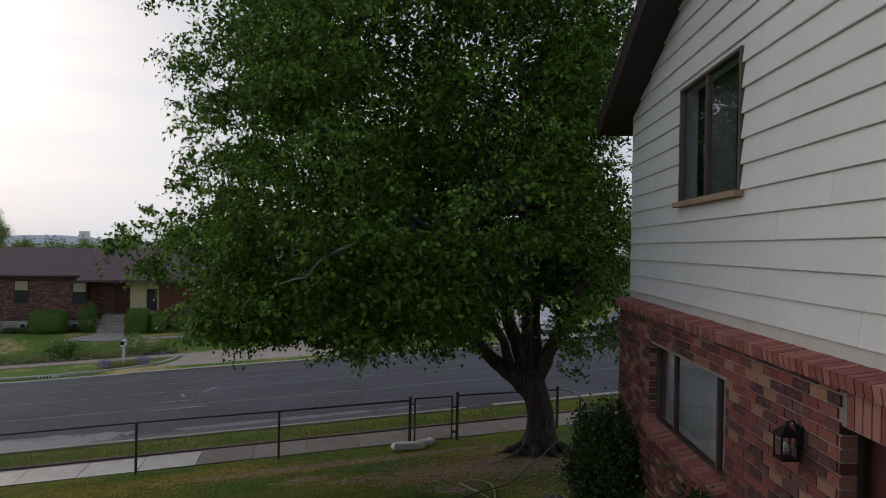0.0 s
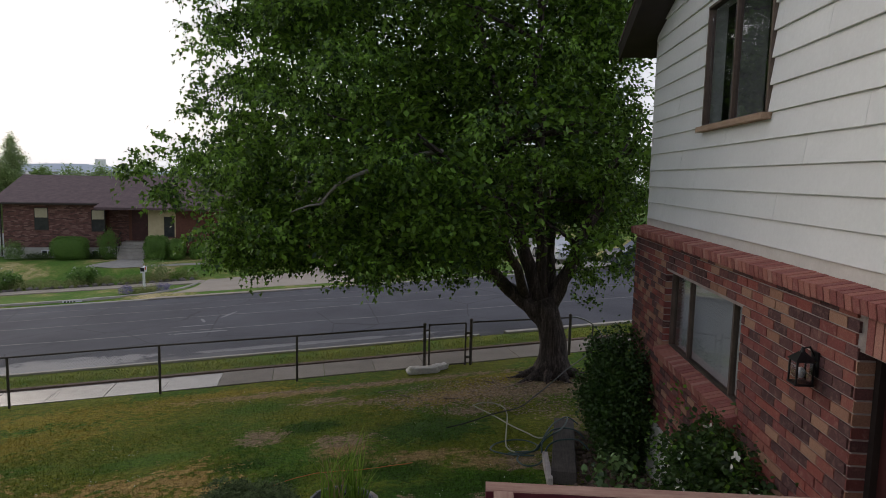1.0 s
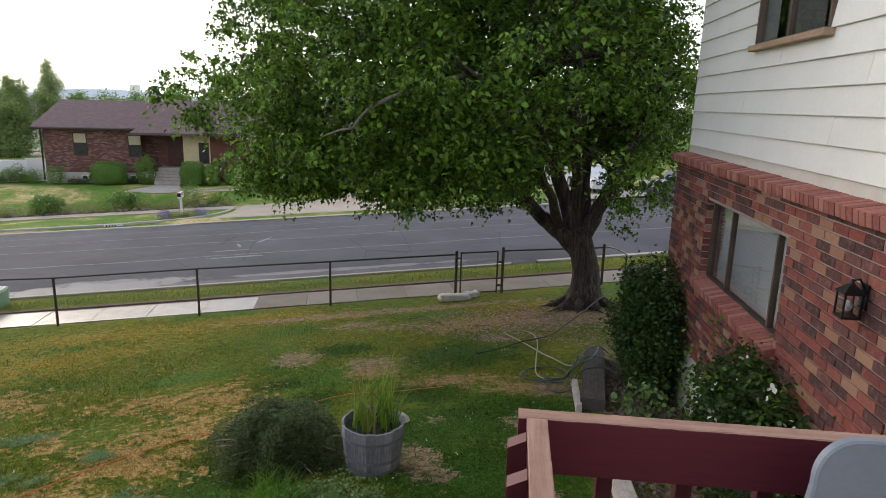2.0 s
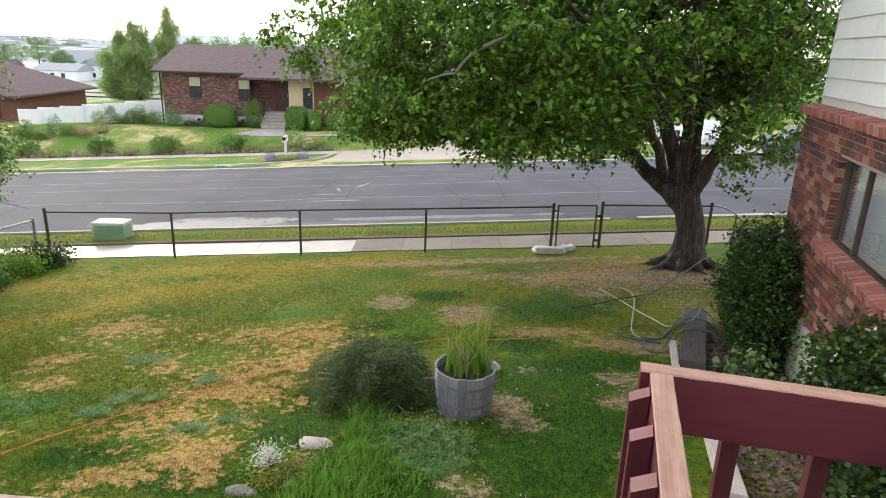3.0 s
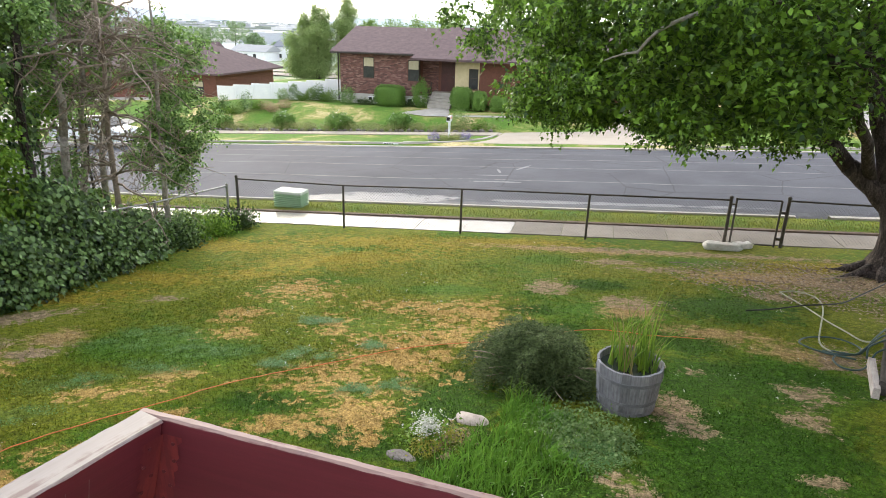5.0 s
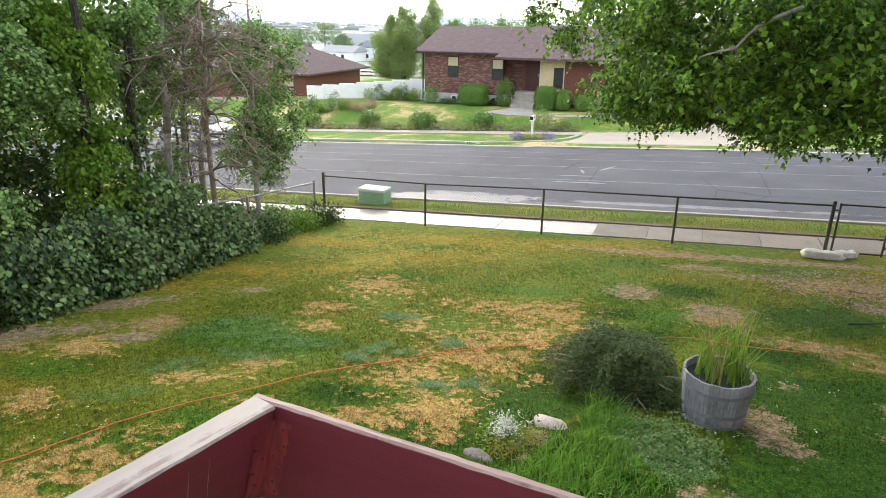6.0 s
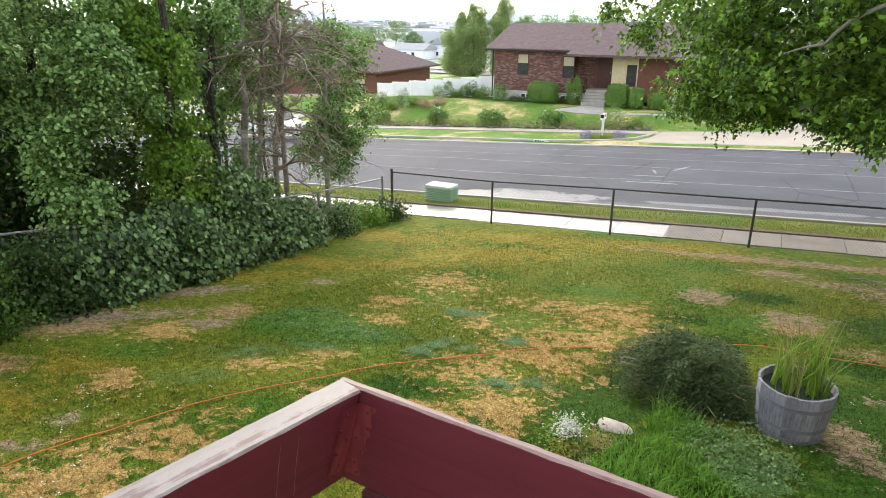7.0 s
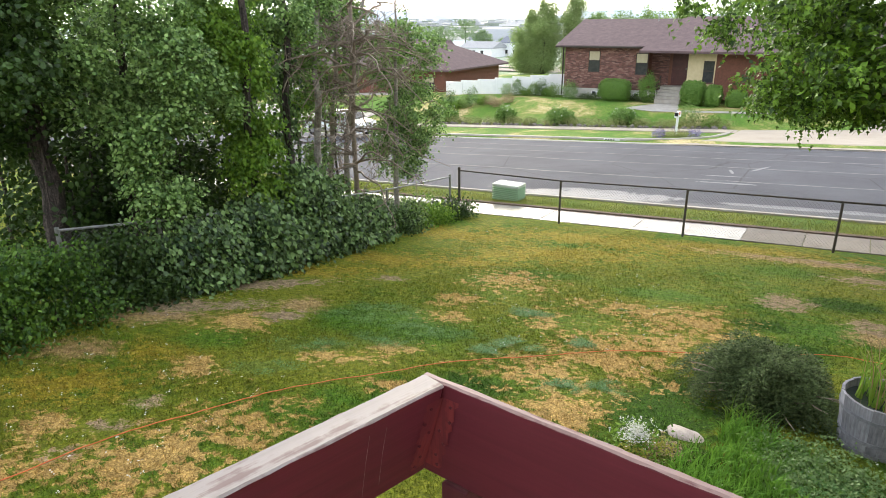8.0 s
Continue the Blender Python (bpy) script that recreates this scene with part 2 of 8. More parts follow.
BARE = [(-3.09, 10.03, 0.42, 0.5, 20), (0.75, 7.0, 0.3, 0.3, 21), (0.74, 6.24, 0.24, 0.28, 22), (-0.41, 5.84, 0.25, 0.5, 22), (-0.02, 5.45, 0.17, 0.18, 21), (-0.51, 4.27, 0.2, 0.2, 22), (-0.32, 4.12, 0.1, 0.12, 20), (-0.37, 7.05, 0.13, 0.14, 21), (0.84, 5.01, 0.16, 0.15, 21),
        (-1.68, 9.7, 0.5, 0.4, 20), (-8.55, 2.7, 1.5, 0.4, 62), (-9.0, 4.3, 1.1, 0.32, 68), (-7.21, 3.72, 0.38, 0.3, 54), (-5.34, 1.41, 0.19, 0.19, 53), (-5.02, 0.98, 0.22, 0.16, 53), (-4.73, 0.57, 0.19, 0.15, 53), (-2.67, 12.47, 0.7, 0.3, 20), (-1.75, 12.27, 0.78, 0.2, 20),
        (0.3, 11.28, 0.44, 0.3, 20), (-8.12, 6.24, 0.26, 0.2, 21), (-1.97, 4.28, 0.2, 0.33, 23), (1.9, 12.9, 1.9, 0.9, 15), (1.15, 8.4, 0.45, 0.5, 0), (2.2, 6.5, 0.5, 4.5, 3), (-1.5, 13.95, 3.5, 0.25, 15)]
TRACK = [(-0.3, 8.75, 0.95, 0.3, 8), (0.67, 8.31, 0.8, 0.34, 0), (-1.53, 9.22, 0.61, 0.5, 21), (-8.2, 2.3, 1.2, 0.4, 58), (-7.55, 4.25, 0.48, 0.5, 54), (-7.29, 1.18, 0.57, 0.43, 55), (0.3, 12.6, 1.7, 0.7, 15), (-3.4, 13.3, 3.0, 0.35, 15)]
CLOVER = [(-4.46, 5.33, 0.36, 0.26, 21), (-3.3, 4.71, 0.22, 0.2, 22), (-2.98, 5.08, 0.24, 0.2, 22), (-5.24, 6.53, 0.38, 0.22, 21), (-3.97, 6.01, 0.19, 0.18, 21), (-4.53, 4.91, 0.25, 0.16, 21), (-5.59, 4.89, 0.72, 0.4, 21), (-5.55, 4.15, 0.53, 0.25, 22), (-6.61, 4.78, 0.79, 0.6, 53),
          (-5.92, 3.46, 0.65, 0.3, 53), (-5.57, 2.64, 0.46, 0.25, 54), (-0.93, 4.69, 0.44, 0.44, 22), (-1.28, 5.13, 0.32, 0.18, 21)]
FRESH = [(-3.83, 12.06, 0.95, 0.6, 20), (-1.23, 13.25, 1.06, 0.55, 20), (-4.57, 9.0, 1.15, 0.42, 20), (-6.71, 8.62, 1.19, 0.35, 20), (-6.8, 2.61, 0.58, 0.54, 54), (-6.59, 4.57, 0.9, 0.83, 54), (-5.7, 4.77, 0.98, 0.88, 21)]
LUSH = [(-0.9, 3.6, 1.6, 1.2, 0), (-2.3, 4.9, 0.7, 1.0, 0), (-0.3, 10.1, 1.3, 0.95, 20), (0.9, 7.4, 0.6, 0.6, 0), (0.3, 5.6, 1.3, 1.2, 0), (-2.45, 10.61, 0.61, 0.5, 20), (0.1, 6.93, 1.2, 1.1, 21), (0.11, 4.67, 0.95, 0.9, 22), (-2.11, 7.91, 0.4, 0.45, 21), (-2.94, 8.6, 0.6, 0.35, 21), (-2.94, 3.79, 0.45, 0.3, 22), (-3.91, 4.03, 0.55, 0.34, 21), (-2.54, 5.5, 0.34, 0.8, 22),
        (-2.52, 3.84, 0.45, 0.4, 22), (-3.72, 2.45, 0.45, 0.5, 52), (-4.47, 1.46, 0.17, 0.22, 53), (-1.61, 4.09, 0.4, 0.6, 21), (0.6, 3.2, 1.6, 1.0, 0), (-0.3, 6.7, 1.0, 1.3, 0), (0.3, 5.1, 1.2, 1.1, 0), (-0.6, 8.1, 0.7, 0.6, 0)]
GOLD = [(-7.82, 11.81, 2.98, 0.85, 19), (-5.34, 13.18, 2.63, 0.48, 19), (-10.46, 9.98, 1.86, 0.74, 20), (-7.94, 8.3, 1.6, 0.46, 20), (-9.45, 7.18, 1.17, 0.62, 21), (0.87, 13.72, 1.6, 0.85, 20), (-0.13, 12.13, 1.26, 0.37, 20), (-6.68, 2.05, 0.6, 0.41, 55), (-6.21, 0.95, 0.7, 0.5, 55), (-9.62, 5.23, 1.48, 0.56, 54), (-7.45, 10.25, 2.33, 0.9, 49)]


LAWN = {"dry": DRY, "bare": BARE, "track": TRACK, "clover": CLOVER, "fresh": FRESH, "lush": LUSH, "gold": GOLD}


def lay_patches(me, x, y, repeat=1):
    """Store on a lawn mesh how deep each point lies inside each kind of patch: 1 in the middle, 0 at the edge."""
    x, y = np.asarray(x, float), np.asarray(y, float)
    for kind, spots in LAWN.items():
        deep = np.full(len(x), -2.0)
        for cx, cy, rx, ry, deg in spots:
            c0, s0 = math.cos(radians(deg)), math.sin(radians(deg))
            deep = np.maximum(deep, 1 - np.hypot(((x - cx) * c0 + (y - cy) * s0) / rx, ((y - cy) * c0 - (x - cx) * s0) / ry))
        at = me.attributes.new(kind, "FLOAT", "POINT")
        at.data.foreach_set("value", np.repeat(deep, repeat).astype(np.float32))


def in_patch(nt, kind, wobble, amount, end=0.26, start=0.14):
    """1 inside a kind of lawn patch, with ragged edges."""
    deep = nt.nodes.new("ShaderNodeAttribute")
    deep.attribute_name = kind
    f = maths(nt, "ADD", deep.outputs["Fac"], maths(nt, "MULTIPLY", maths(nt, "SUBTRACT", wobble, 0.5), 2.6 * amount))
    return ramp(nt, maths(nt, "ADD", f, 0.4), (start + 0.4, 0.0), (end + 0.4, 1.0))


def grass_material(name, blade=False):
    """Lawn: green and olive turf, straw-coloured dry patches, bare soil, grey-green clover mats."""
    mat, nt, bs = material(name, 0.9)
    bs.inputs["Specular IOR Level"].default_value = 0.15
    pos = place(nt)
    big, mid, tuft, fine = noise_node(nt, 0.5, 3, 0.55, pos, 0.4), noise_node(nt, 3.8, 6, 0.66, pos, 0.7), noise_node(nt, 9, 5, 0.7, pos, 0.4), noise_node(nt, 60, 4, 0.75, pos)
    rag = maths(nt, "ADD", maths(nt, "MULTIPLY", mid, 0.4), maths(nt, "ADD", maths(nt, "MULTIPLY", tuft, 0.4), maths(nt, "MULTIPLY", fine, 0.2)))
    clumps = maths(nt, "ADD", maths(nt, "MULTIPLY", mid, 0.5), maths(nt, "MULTIPLY", tuft, 0.5))
    lush = ramp(nt, fine, (0.28, (0.016, 0.053, 0.004)), (0.72, (0.056, 0.132, 0.011)))
    fresh = ramp(nt, fine, (0.28, (0.034, 0.092, 0.006)), (0.72, (0.1, 0.2, 0.017)))
    olive = ramp(nt, maths(nt, "ADD", maths(nt, "MULTIPLY", tuft, 0.5), maths(nt, "MULTIPLY", fine, 0.5)), (0.34, (0.085, 0.115, 0.008)), (0.66, (0.235, 0.235, 0.024)))
    gold = ramp(nt, fine, (0.3, (0.19, 0.15, 0.012)), (0.7, (0.4, 0.29, 0.04)))
    straw = ramp(nt, fine, (0.3, (0.3, 0.185, 0.056)), (0.7, (0.56, 0.385, 0.145)))
    soil = ramp(nt, maths(nt, "ADD", maths(nt, "MULTIPLY", tuft, 0.55), maths(nt, "MULTIPLY", fine, 0.45)), (0.36, (0.14, 0.095, 0.058)), (0.5, (0.26, 0.185, 0.12)), (0.64, (0.38, 0.28, 0.19)))
    clover = ramp(nt, fine, (0.3, (0.05, 0.125, 0.026)), (0.7, (0.13, 0.23, 0.075)))
    col = mix(nt, ramp(nt, maths(nt, "ADD", maths(nt, "MULTIPLY", big, 0.55), maths(nt, "MULTIPLY", rag, 0.45)), (0.4, 0.0), (0.52, 0.9)), fresh, olive)
    col = mix(nt, maths(nt, "MULTIPLY", in_patch(nt, "gold", rag, 3.0, 0.6, -0.1), 0.75), col, gold)
    col = mix(nt, ramp(nt, rag, (0.57, 0.0), (0.66, 0.65)), col, straw)
    col = mix(nt, maths(nt, "MULTIPLY", in_patch(nt, "fresh", rag, 2.0, 0.5, -0.05), 0.85), col, fresh)
    col = mix(nt, maths(nt, "MULTIPLY", in_patch(nt, "lush", rag, 2.0, 0.45, -0.05), 0.95), col, lush)
    col = mix(nt, maths(nt, "MULTIPLY", in_patch(nt, "track", clumps, 1.7, 0.6, 0.0), 0.92), col, mix(nt, 0.45, straw, soil))
    col = mix(nt, maths(nt, "MULTIPLY", in_patch(nt, "dry", clumps, 4.4, 0.3, 0.0), 0.95), col, straw)
    col = mix(nt, maths(nt, "MULTIPLY", in_patch(nt, "clover", rag, 1.6), 0.3), col, clover)
    if not blade:
        col = mix(nt, maths(nt, "MULTIPLY", in_patch(nt, "bare", rag, 3.0, 0.4, 0.05), 0.92), col, soil)
    # lots across the road are greener; distance haze is painted over the valley beyond
    sv = nt.nodes.new("ShaderNodeSeparateXYZ")
    nt.links.new(street_coords(nt), sv.inputs[0])
    lot_n = maths(nt, "ADD", maths(nt, "MULTIPLY", noise_node(nt, 0.3, 4, 0.6, pos, 0.4), 0.75), maths(nt, "MULTIPLY", mid, 0.25))
    lot = ramp(nt, lot_n, (0.44, (0.11, 0.215, 0.034)), (0.52, (0.17, 0.25, 0.05)), (0.57, (0.36, 0.33, 0.12)), (0.62, (0.56, 0.46, 0.24)))
    col = mix(nt, ramp(nt, maths(nt, "DIVIDE", sv.outputs["Y"], 20.0), (0.8, 0.0), (0.82, 1.0)), col, lot)
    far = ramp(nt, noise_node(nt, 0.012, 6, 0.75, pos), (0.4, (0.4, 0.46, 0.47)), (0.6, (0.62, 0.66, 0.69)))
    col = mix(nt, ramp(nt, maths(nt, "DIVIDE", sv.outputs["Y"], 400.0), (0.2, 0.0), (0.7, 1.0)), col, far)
    col = mix(nt, 1.0, col, ramp(nt, fine, (0.3, 0.46), (0.7, 1.5)), "MULTIPLY")
    col = mix(nt, 1.0, col, ramp(nt, noise_node(nt, 14, 4, 0.7, pos), (0.36, 0.66), (0.64, 1.34)), "MULTIPLY")
    nt.links.new(col, bs.inputs["Base Color"])
    if not blade:
        bump(nt, bs, fine, 0.8, 0.02)
    return mat


def asphalt_material():
    """Old asphalt: pale worn bands along the lanes, crack lines, a wet run by the near edge."""
    mat, nt, bs = material("asphalt", 0.85)
    bs.inputs["Specular IOR Level"].default_value = 0.25
    vec = street_coords(nt)
    big, fine = noise_node(nt, 0.35, 4, 0.6, vec), noise_node(nt, 60, 4, 0.8, vec)
    warp = node(nt, "TexNoise", Scale=0.25, Detail=3.0)
    nt.links.new(vec, warp.inputs["Vector"])
    sv = nt.nodes.new("ShaderNodeSeparateXYZ")
    nt.links.new(vec, sv.inputs[0])
    n_line = maths(nt, "ADD", sv.outputs["Y"], maths(nt, "MULTIPLY", maths(nt, "SUBTRACT", warp.outputs["Fac"], 0.5), 0.8))
    col = ramp(nt, maths(nt, "ADD", maths(nt, "MULTIPLY", big, 0.6), maths(nt, "MULTIPLY", fine, 0.4)), (0.35, (0.06, 0.062, 0.076)), (0.65, (0.106, 0.108, 0.128)))
    broken = noise_node(nt, 1.6, 4, 0.7, vec)
    for where, wide in ((7.55, 0.055), (10.3, 0.05), (12.4, 0.05), (14.3, 0.04)):
        d = maths(nt, "ABSOLUTE", maths(nt, "SUBTRACT", n_line, where))
        hit = maths(nt, "MULTIPLY", ramp(nt, maths(nt, "DIVIDE", d, wide * 2), (0.2, 0.62), (0.6, 0.0)), ramp(nt, broken, (0.36, 0.15), (0.54, 1.0)))
        col = mix(nt, hit, col, (0.3, 0.29, 0.28))
    crack = nt.nodes.new("ShaderNodeTexVoronoi")
    crack.feature = "DISTANCE_TO_EDGE"
    crack.inputs["Scale"].default_value = 0.3
    wob = node(nt, "TexNoise", Scale=2.0, Detail=4.0)
    nt.links.new(vec, wob.inputs["Vector"])
    cv = mix(nt, 0.1, vec, wob.outputs["Color"])
    nt.links.new(cv, crack.inputs["Vector"])
    col = mix(nt, ramp(nt, crack.outputs["Distance"], (0.002, 0.55), (0.006, 0.0)), col, (0.03, 0.03, 0.03))
    mid = noise_node(nt, 1.2, 5, 0.7, vec)
    pale = patches(nt, vec, [(-5.7, 10.2, 0.09, 1.0, -20), (-6.5, 9.3, 0.07, 0.45, 15), (-6.6, 8.4, 1.0, 0.07, 0), (-9.9, 4.2, 3.2, 0.9, 3), (-3.0, 4.4, 5.5, 0.22, 0), (-6.3, 7.2, 0.9, 0.12, 0)], mid, 0.8)
    col = mix(nt, maths(nt, "MULTIPLY", pale, 0.55), col, (0.33, 0.33, 0.34))
    dark = patches(nt, vec, [(1.0, 3.5, 8.0, 0.9, 0), (-12.0, 3.3, 8.0, 0.5, 0)], mid, 0.6)
    col = mix(nt, maths(nt, "MULTIPLY", dark, 0.45), col, (0.03, 0.03, 0.033))
    wet = patches(nt, vec, [(-10.0, 3.9, 4.0, 1.1, 3), (-3.0, 3.9, 6.0, 0.5, 0)], mid, 0.8)
    nt.links.new(col, bs.inputs["Base Color"])
    nt.links.new(ramp(nt, wet, (0.0, 0.85), (1.0, 0.55)), bs.inputs["Roughness"])
    bump(nt, bs, fine, 0.35, 0.01)
    return mat


def brick_material(name, joined=False, tones=((0.17, 0.048, 0.042), (0.25, 0.066, 0.052), (0.075, 0.032, 0.034), (0.3, 0.15, 0.1), (0.2, 0.055, 0.05), (0.25, 0.08, 0.062), (0.1, 0.042, 0.042), (0.34, 0.185, 0.125), (0.14, 0.055, 0.052))):
    mat, nt, bs = material(name, 0.9)
    if joined:
        r = nt.nodes.new("ShaderNodeNewGeometry").outputs["Random Per Island"]
    else:
        r = nt.nodes.new("ShaderNodeObjectInfo").outputs["Random"]
    pos = place(nt)
    n = nt.nodes.new("ShaderNodeValToRGB")
    n.color_ramp.interpolation = "CONSTANT"
    e = n.color_ramp.elements
    while len(e) < len(tones):
        e.new(0.5)
    for k, c in enumerate(tones):
        e[k].position, e[k].color = k / len(tones), (*c, 1)
    nt.links.new(r, n.inputs["Fac"])
    blotch, fine = noise_node(nt, 18, 4, 0.7, pos), noise_node(nt, 140, 3, 0.7, pos)
    col = mix(nt, ramp(nt, blotch, (0.5, 0.0), (0.75, 0.4)), n.outputs["Color"], (0.4, 0.24, 0.18))
    col = mix(nt, 1.0, col, ramp(nt, fine, (0.3, 0.8), (0.7, 1.32)), "MULTIPLY")
    nt.links.new(col, bs.inputs["Base Color"])
    bump(nt, bs, maths(nt, "ADD", blotch, fine), 0.5, 0.006)
    return mat


def wood_paint(name, paint, under, wear=0.68, along="X"):
    """Painted timber with grain, scratches and worn spots."""
    mat, nt, bs = material(name, 0.55)
    tc = nt.nodes.new("ShaderNodeTexCoord").outputs["Object"]
    mp = nt.nodes.new("ShaderNodeMapping")
    mp.inputs["Scale"].default_value = (3, 60, 60) if along == "X" else (60, 3, 60) if along == "Y" else (60, 60, 3)
    nt.links.new(tc, mp.inputs["Vector"])
    grain, blot = noise_node(nt, 1.0, 5, 0.65, mp.outputs["Vector"]), noise_node(nt, 9, 5, 0.7, tc)
    base = mix(nt, 1.0, paint, ramp(nt, grain, (0.3, 0.8), (0.7, 1.15)), "MULTIPLY")
    worn = ramp(nt, maths(nt, "ADD", maths(nt, "MULTIPLY", grain, 0.55), maths(nt, "MULTIPLY", blot, 0.45)), (wear - 0.03, 0.0), (wear + 0.03, 1.0))
    nt.links.new(mix(nt, worn, base, under), bs.inputs["Base Color"])
    bump(nt, bs, grain, 0.25, 0.003)
    return mat


def raw_wood(name, a, b, along="X", rough=0.85, spread=0.0):
    mat, nt, bs = material(name, rough)
    tc = nt.nodes.new("ShaderNodeTexCoord").outputs["Object"]
    mp = nt.nodes.new("ShaderNodeMapping")
    mp.inputs["Scale"].default_value = (2.5, 45, 45) if along == "X" else (45, 2.5, 45) if along == "Y" else (45, 45, 2.5)
    nt.links.new(tc, mp.inputs["Vector"])
    grain, blot = noise_node(nt, 1.0, 6, 0.7, mp.outputs["Vector"]), noise_node(nt, 7, 5, 0.7, tc)
    f = maths(nt, "ADD", maths(nt, "MULTIPLY", grain, 0.6), maths(nt, "MULTIPLY", blot, 0.4))
    col = ramp(nt, f, (0.35, a), (0.62, b))
    if spread:
        col = mix(nt, 1.0, col, ramp(nt, nt.nodes.new("ShaderNodeObjectInfo").outputs["Random"], (0, 1 - spread), (1, 1 + spread)), "MULTIPLY")
    nt.links.new(col, bs.inputs["Base Color"])
    bump(nt, bs, grain, 0.5, 0.005)
    return mat


def glass_material(name, tint=(0.9, 0.93, 0.95)):
    mat, nt, bs = material(name, 0.02)
    bs.inputs["Base Color"].default_value = (*tint, 1)
    bs.inputs["Transmission Weight"].default_value = 1.0
    bs.inputs["IOR"].default_value = 1.45
    return mat


M_GRASS, M_BLADE = grass_material("grass"), grass_material("grass_blades", True)
M_ASPHALT = asphalt_material()
M_CONCRETE = mottled("concrete", (0.19, 0.163, 0.14), (0.28, 0.245, 0.21), 1.5, 0.85, 0.3, 60, spread=0.12)
M_WETCON = mottled("wet_concrete", (0.2, 0.19, 0.175), (0.3, 0.285, 0.265), 2.5, 0.22, 0.05, 60, spread=0.08)
M_KERB = mottled("kerb_concrete", (0.33, 0.3, 0.265), (0.48, 0.45, 0.41), 2.0, 0.85, 0.3, 50)
M_DRIVE = mottled("beige_concrete", (0.36, 0.305, 0.245), (0.46, 0.4, 0.33), 0.8, 0.85, 0.3, 40)
M_MORTAR = mottled("mortar", (0.3, 0.25, 0.235), (0.44, 0.38, 0.35), 6, 0.95, 0.5, 90)
M_BRICK, M_BRICKS = brick_material("brick"), brick_material("bricks_joined", True)
CAP_TONES = ((0.3, 0.1, 0.085), (0.36, 0.14, 0.11), (0.26, 0.085, 0.075), (0.4, 0.19, 0.15))
M_CAPBRICK = brick_material("cap_brick", False, CAP_TONES)
FAR_TONES = ((0.12, 0.058, 0.052), (0.18, 0.09, 0.076), (0.09, 0.047, 0.045), (0.24, 0.14, 0.12), (0.15, 0.074, 0.066))
M_SIDING = mottled("siding_paint", (0.76, 0.76, 0.74), (0.85, 0.85, 0.83), 0.9, 0.55, 0.05, 30, spread=0.03)
M_TRIM = mottled("trim_paint", (0.6, 0.58, 0.53), (0.72, 0.7, 0.65), 3, 0.6, 0.1, 40)
M_FOUND = mottled("foundation_concrete", (0.4, 0.38, 0.35), (0.6, 0.58, 0.54), 2.5, 0.9, 0.3, 50)
M_ROOF = mottled("brown_shingle", (0.09, 0.058, 0.064), (0.15, 0.1, 0.105), 3, 0.9, 0.6, 60, spread=0.12)
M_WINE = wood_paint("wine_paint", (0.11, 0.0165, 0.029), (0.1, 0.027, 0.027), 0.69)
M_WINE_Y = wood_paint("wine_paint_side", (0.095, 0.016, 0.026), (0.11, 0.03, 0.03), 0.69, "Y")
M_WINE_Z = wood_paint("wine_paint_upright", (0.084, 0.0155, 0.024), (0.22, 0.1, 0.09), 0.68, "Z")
M_BARE_X = raw_wood("bare_pine", (0.24, 0.12, 0.095), (0.43, 0.285, 0.225))
M_BARE_Y = raw_wood("bare_pine_side", (0.29, 0.145, 0.115), (0.45, 0.285, 0.23), "Y")
M_WORN = wood_paint("worn_end", (0.17, 0.068, 0.072), (0.12, 0.03, 0.036), 0.6)
M_PALE_X = wood_paint("bleached_edge", (0.26, 0.175, 0.165), (0.12, 0.035, 0.04), 0.52)
M_PALE_W = wood_paint("whitened_edge", (0.27, 0.24, 0.235), (0.15, 0.1, 0.1), 0.51)
M_PALE_Y = raw_wood("bleached_wood", (0.36, 0.3, 0.28), (0.62, 0.57, 0.54), "Y")
M_STEEL = mottled("weathered_steel", (0.045, 0.04, 0.04), (0.12, 0.105, 0.095), 20, 0.5, 0.1, 100, metal=0.3)
M_GALV = mottled("galvanised_steel", (0.22, 0.22, 0.23), (0.4, 0.4, 0.41), 15, 0.45, 0.1, 100, metal=0.6)
M_WIRE = mottled("fence_wire", (0.14, 0.14, 0.14), (0.26, 0.26, 0.26), 15, 0.5, 0.0, 100, metal=0.4)
M_BARK, nt, bs = material("maple_bark", 0.95)
mp = nt.nodes.new("ShaderNodeMapping")
mp.inputs["Scale"].default_value = (1, 1, 0.13)
nt.links.new(place(nt), mp.inputs["Vector"])
ridge, speck = noise_node(nt, 17, 5, 0.65, mp.outputs["Vector"], 0.8), noise_node(nt, 40, 4, 0.7, place(nt))
nt.links.new(ramp(nt, maths(nt, "ADD", maths(nt, "MULTIPLY", ridge, 0.55), maths(nt, "MULTIPLY", speck, 0.45)), (0.38, (0.014, 0.011, 0.01)), (0.5, (0.055, 0.043, 0.041)), (0.62, (0.16, 0.128, 0.118))), bs.inputs["Base Color"])
bump(nt, bs, ridge, 1.0, 0.05)
M_LIMB = mottled("grey_limb", (0.16, 0.15, 0.13), (0.3, 0.28, 0.25), 9, 0.9, 0.5, 40, 0.02)
# bark toned below pale aspen: shade between the trunks put into the colour
M_ASPENBARK = mottled("aspen_bark", (0.13, 0.11, 0.095), (0.5, 0.46, 0.41), 5, 0.9, 0.5, 18, 0.02)
M_TWIG = mottled("dead_twig", (0.17, 0.125, 0.1), (0.4, 0.33, 0.27), 9, 0.9, 0.3, 40, 0.01)
M_DARK = mottled("dark_brown_paint", (0.022, 0.015, 0.013), (0.04, 0.028, 0.024), 6, 0.6, 0.05, 60)
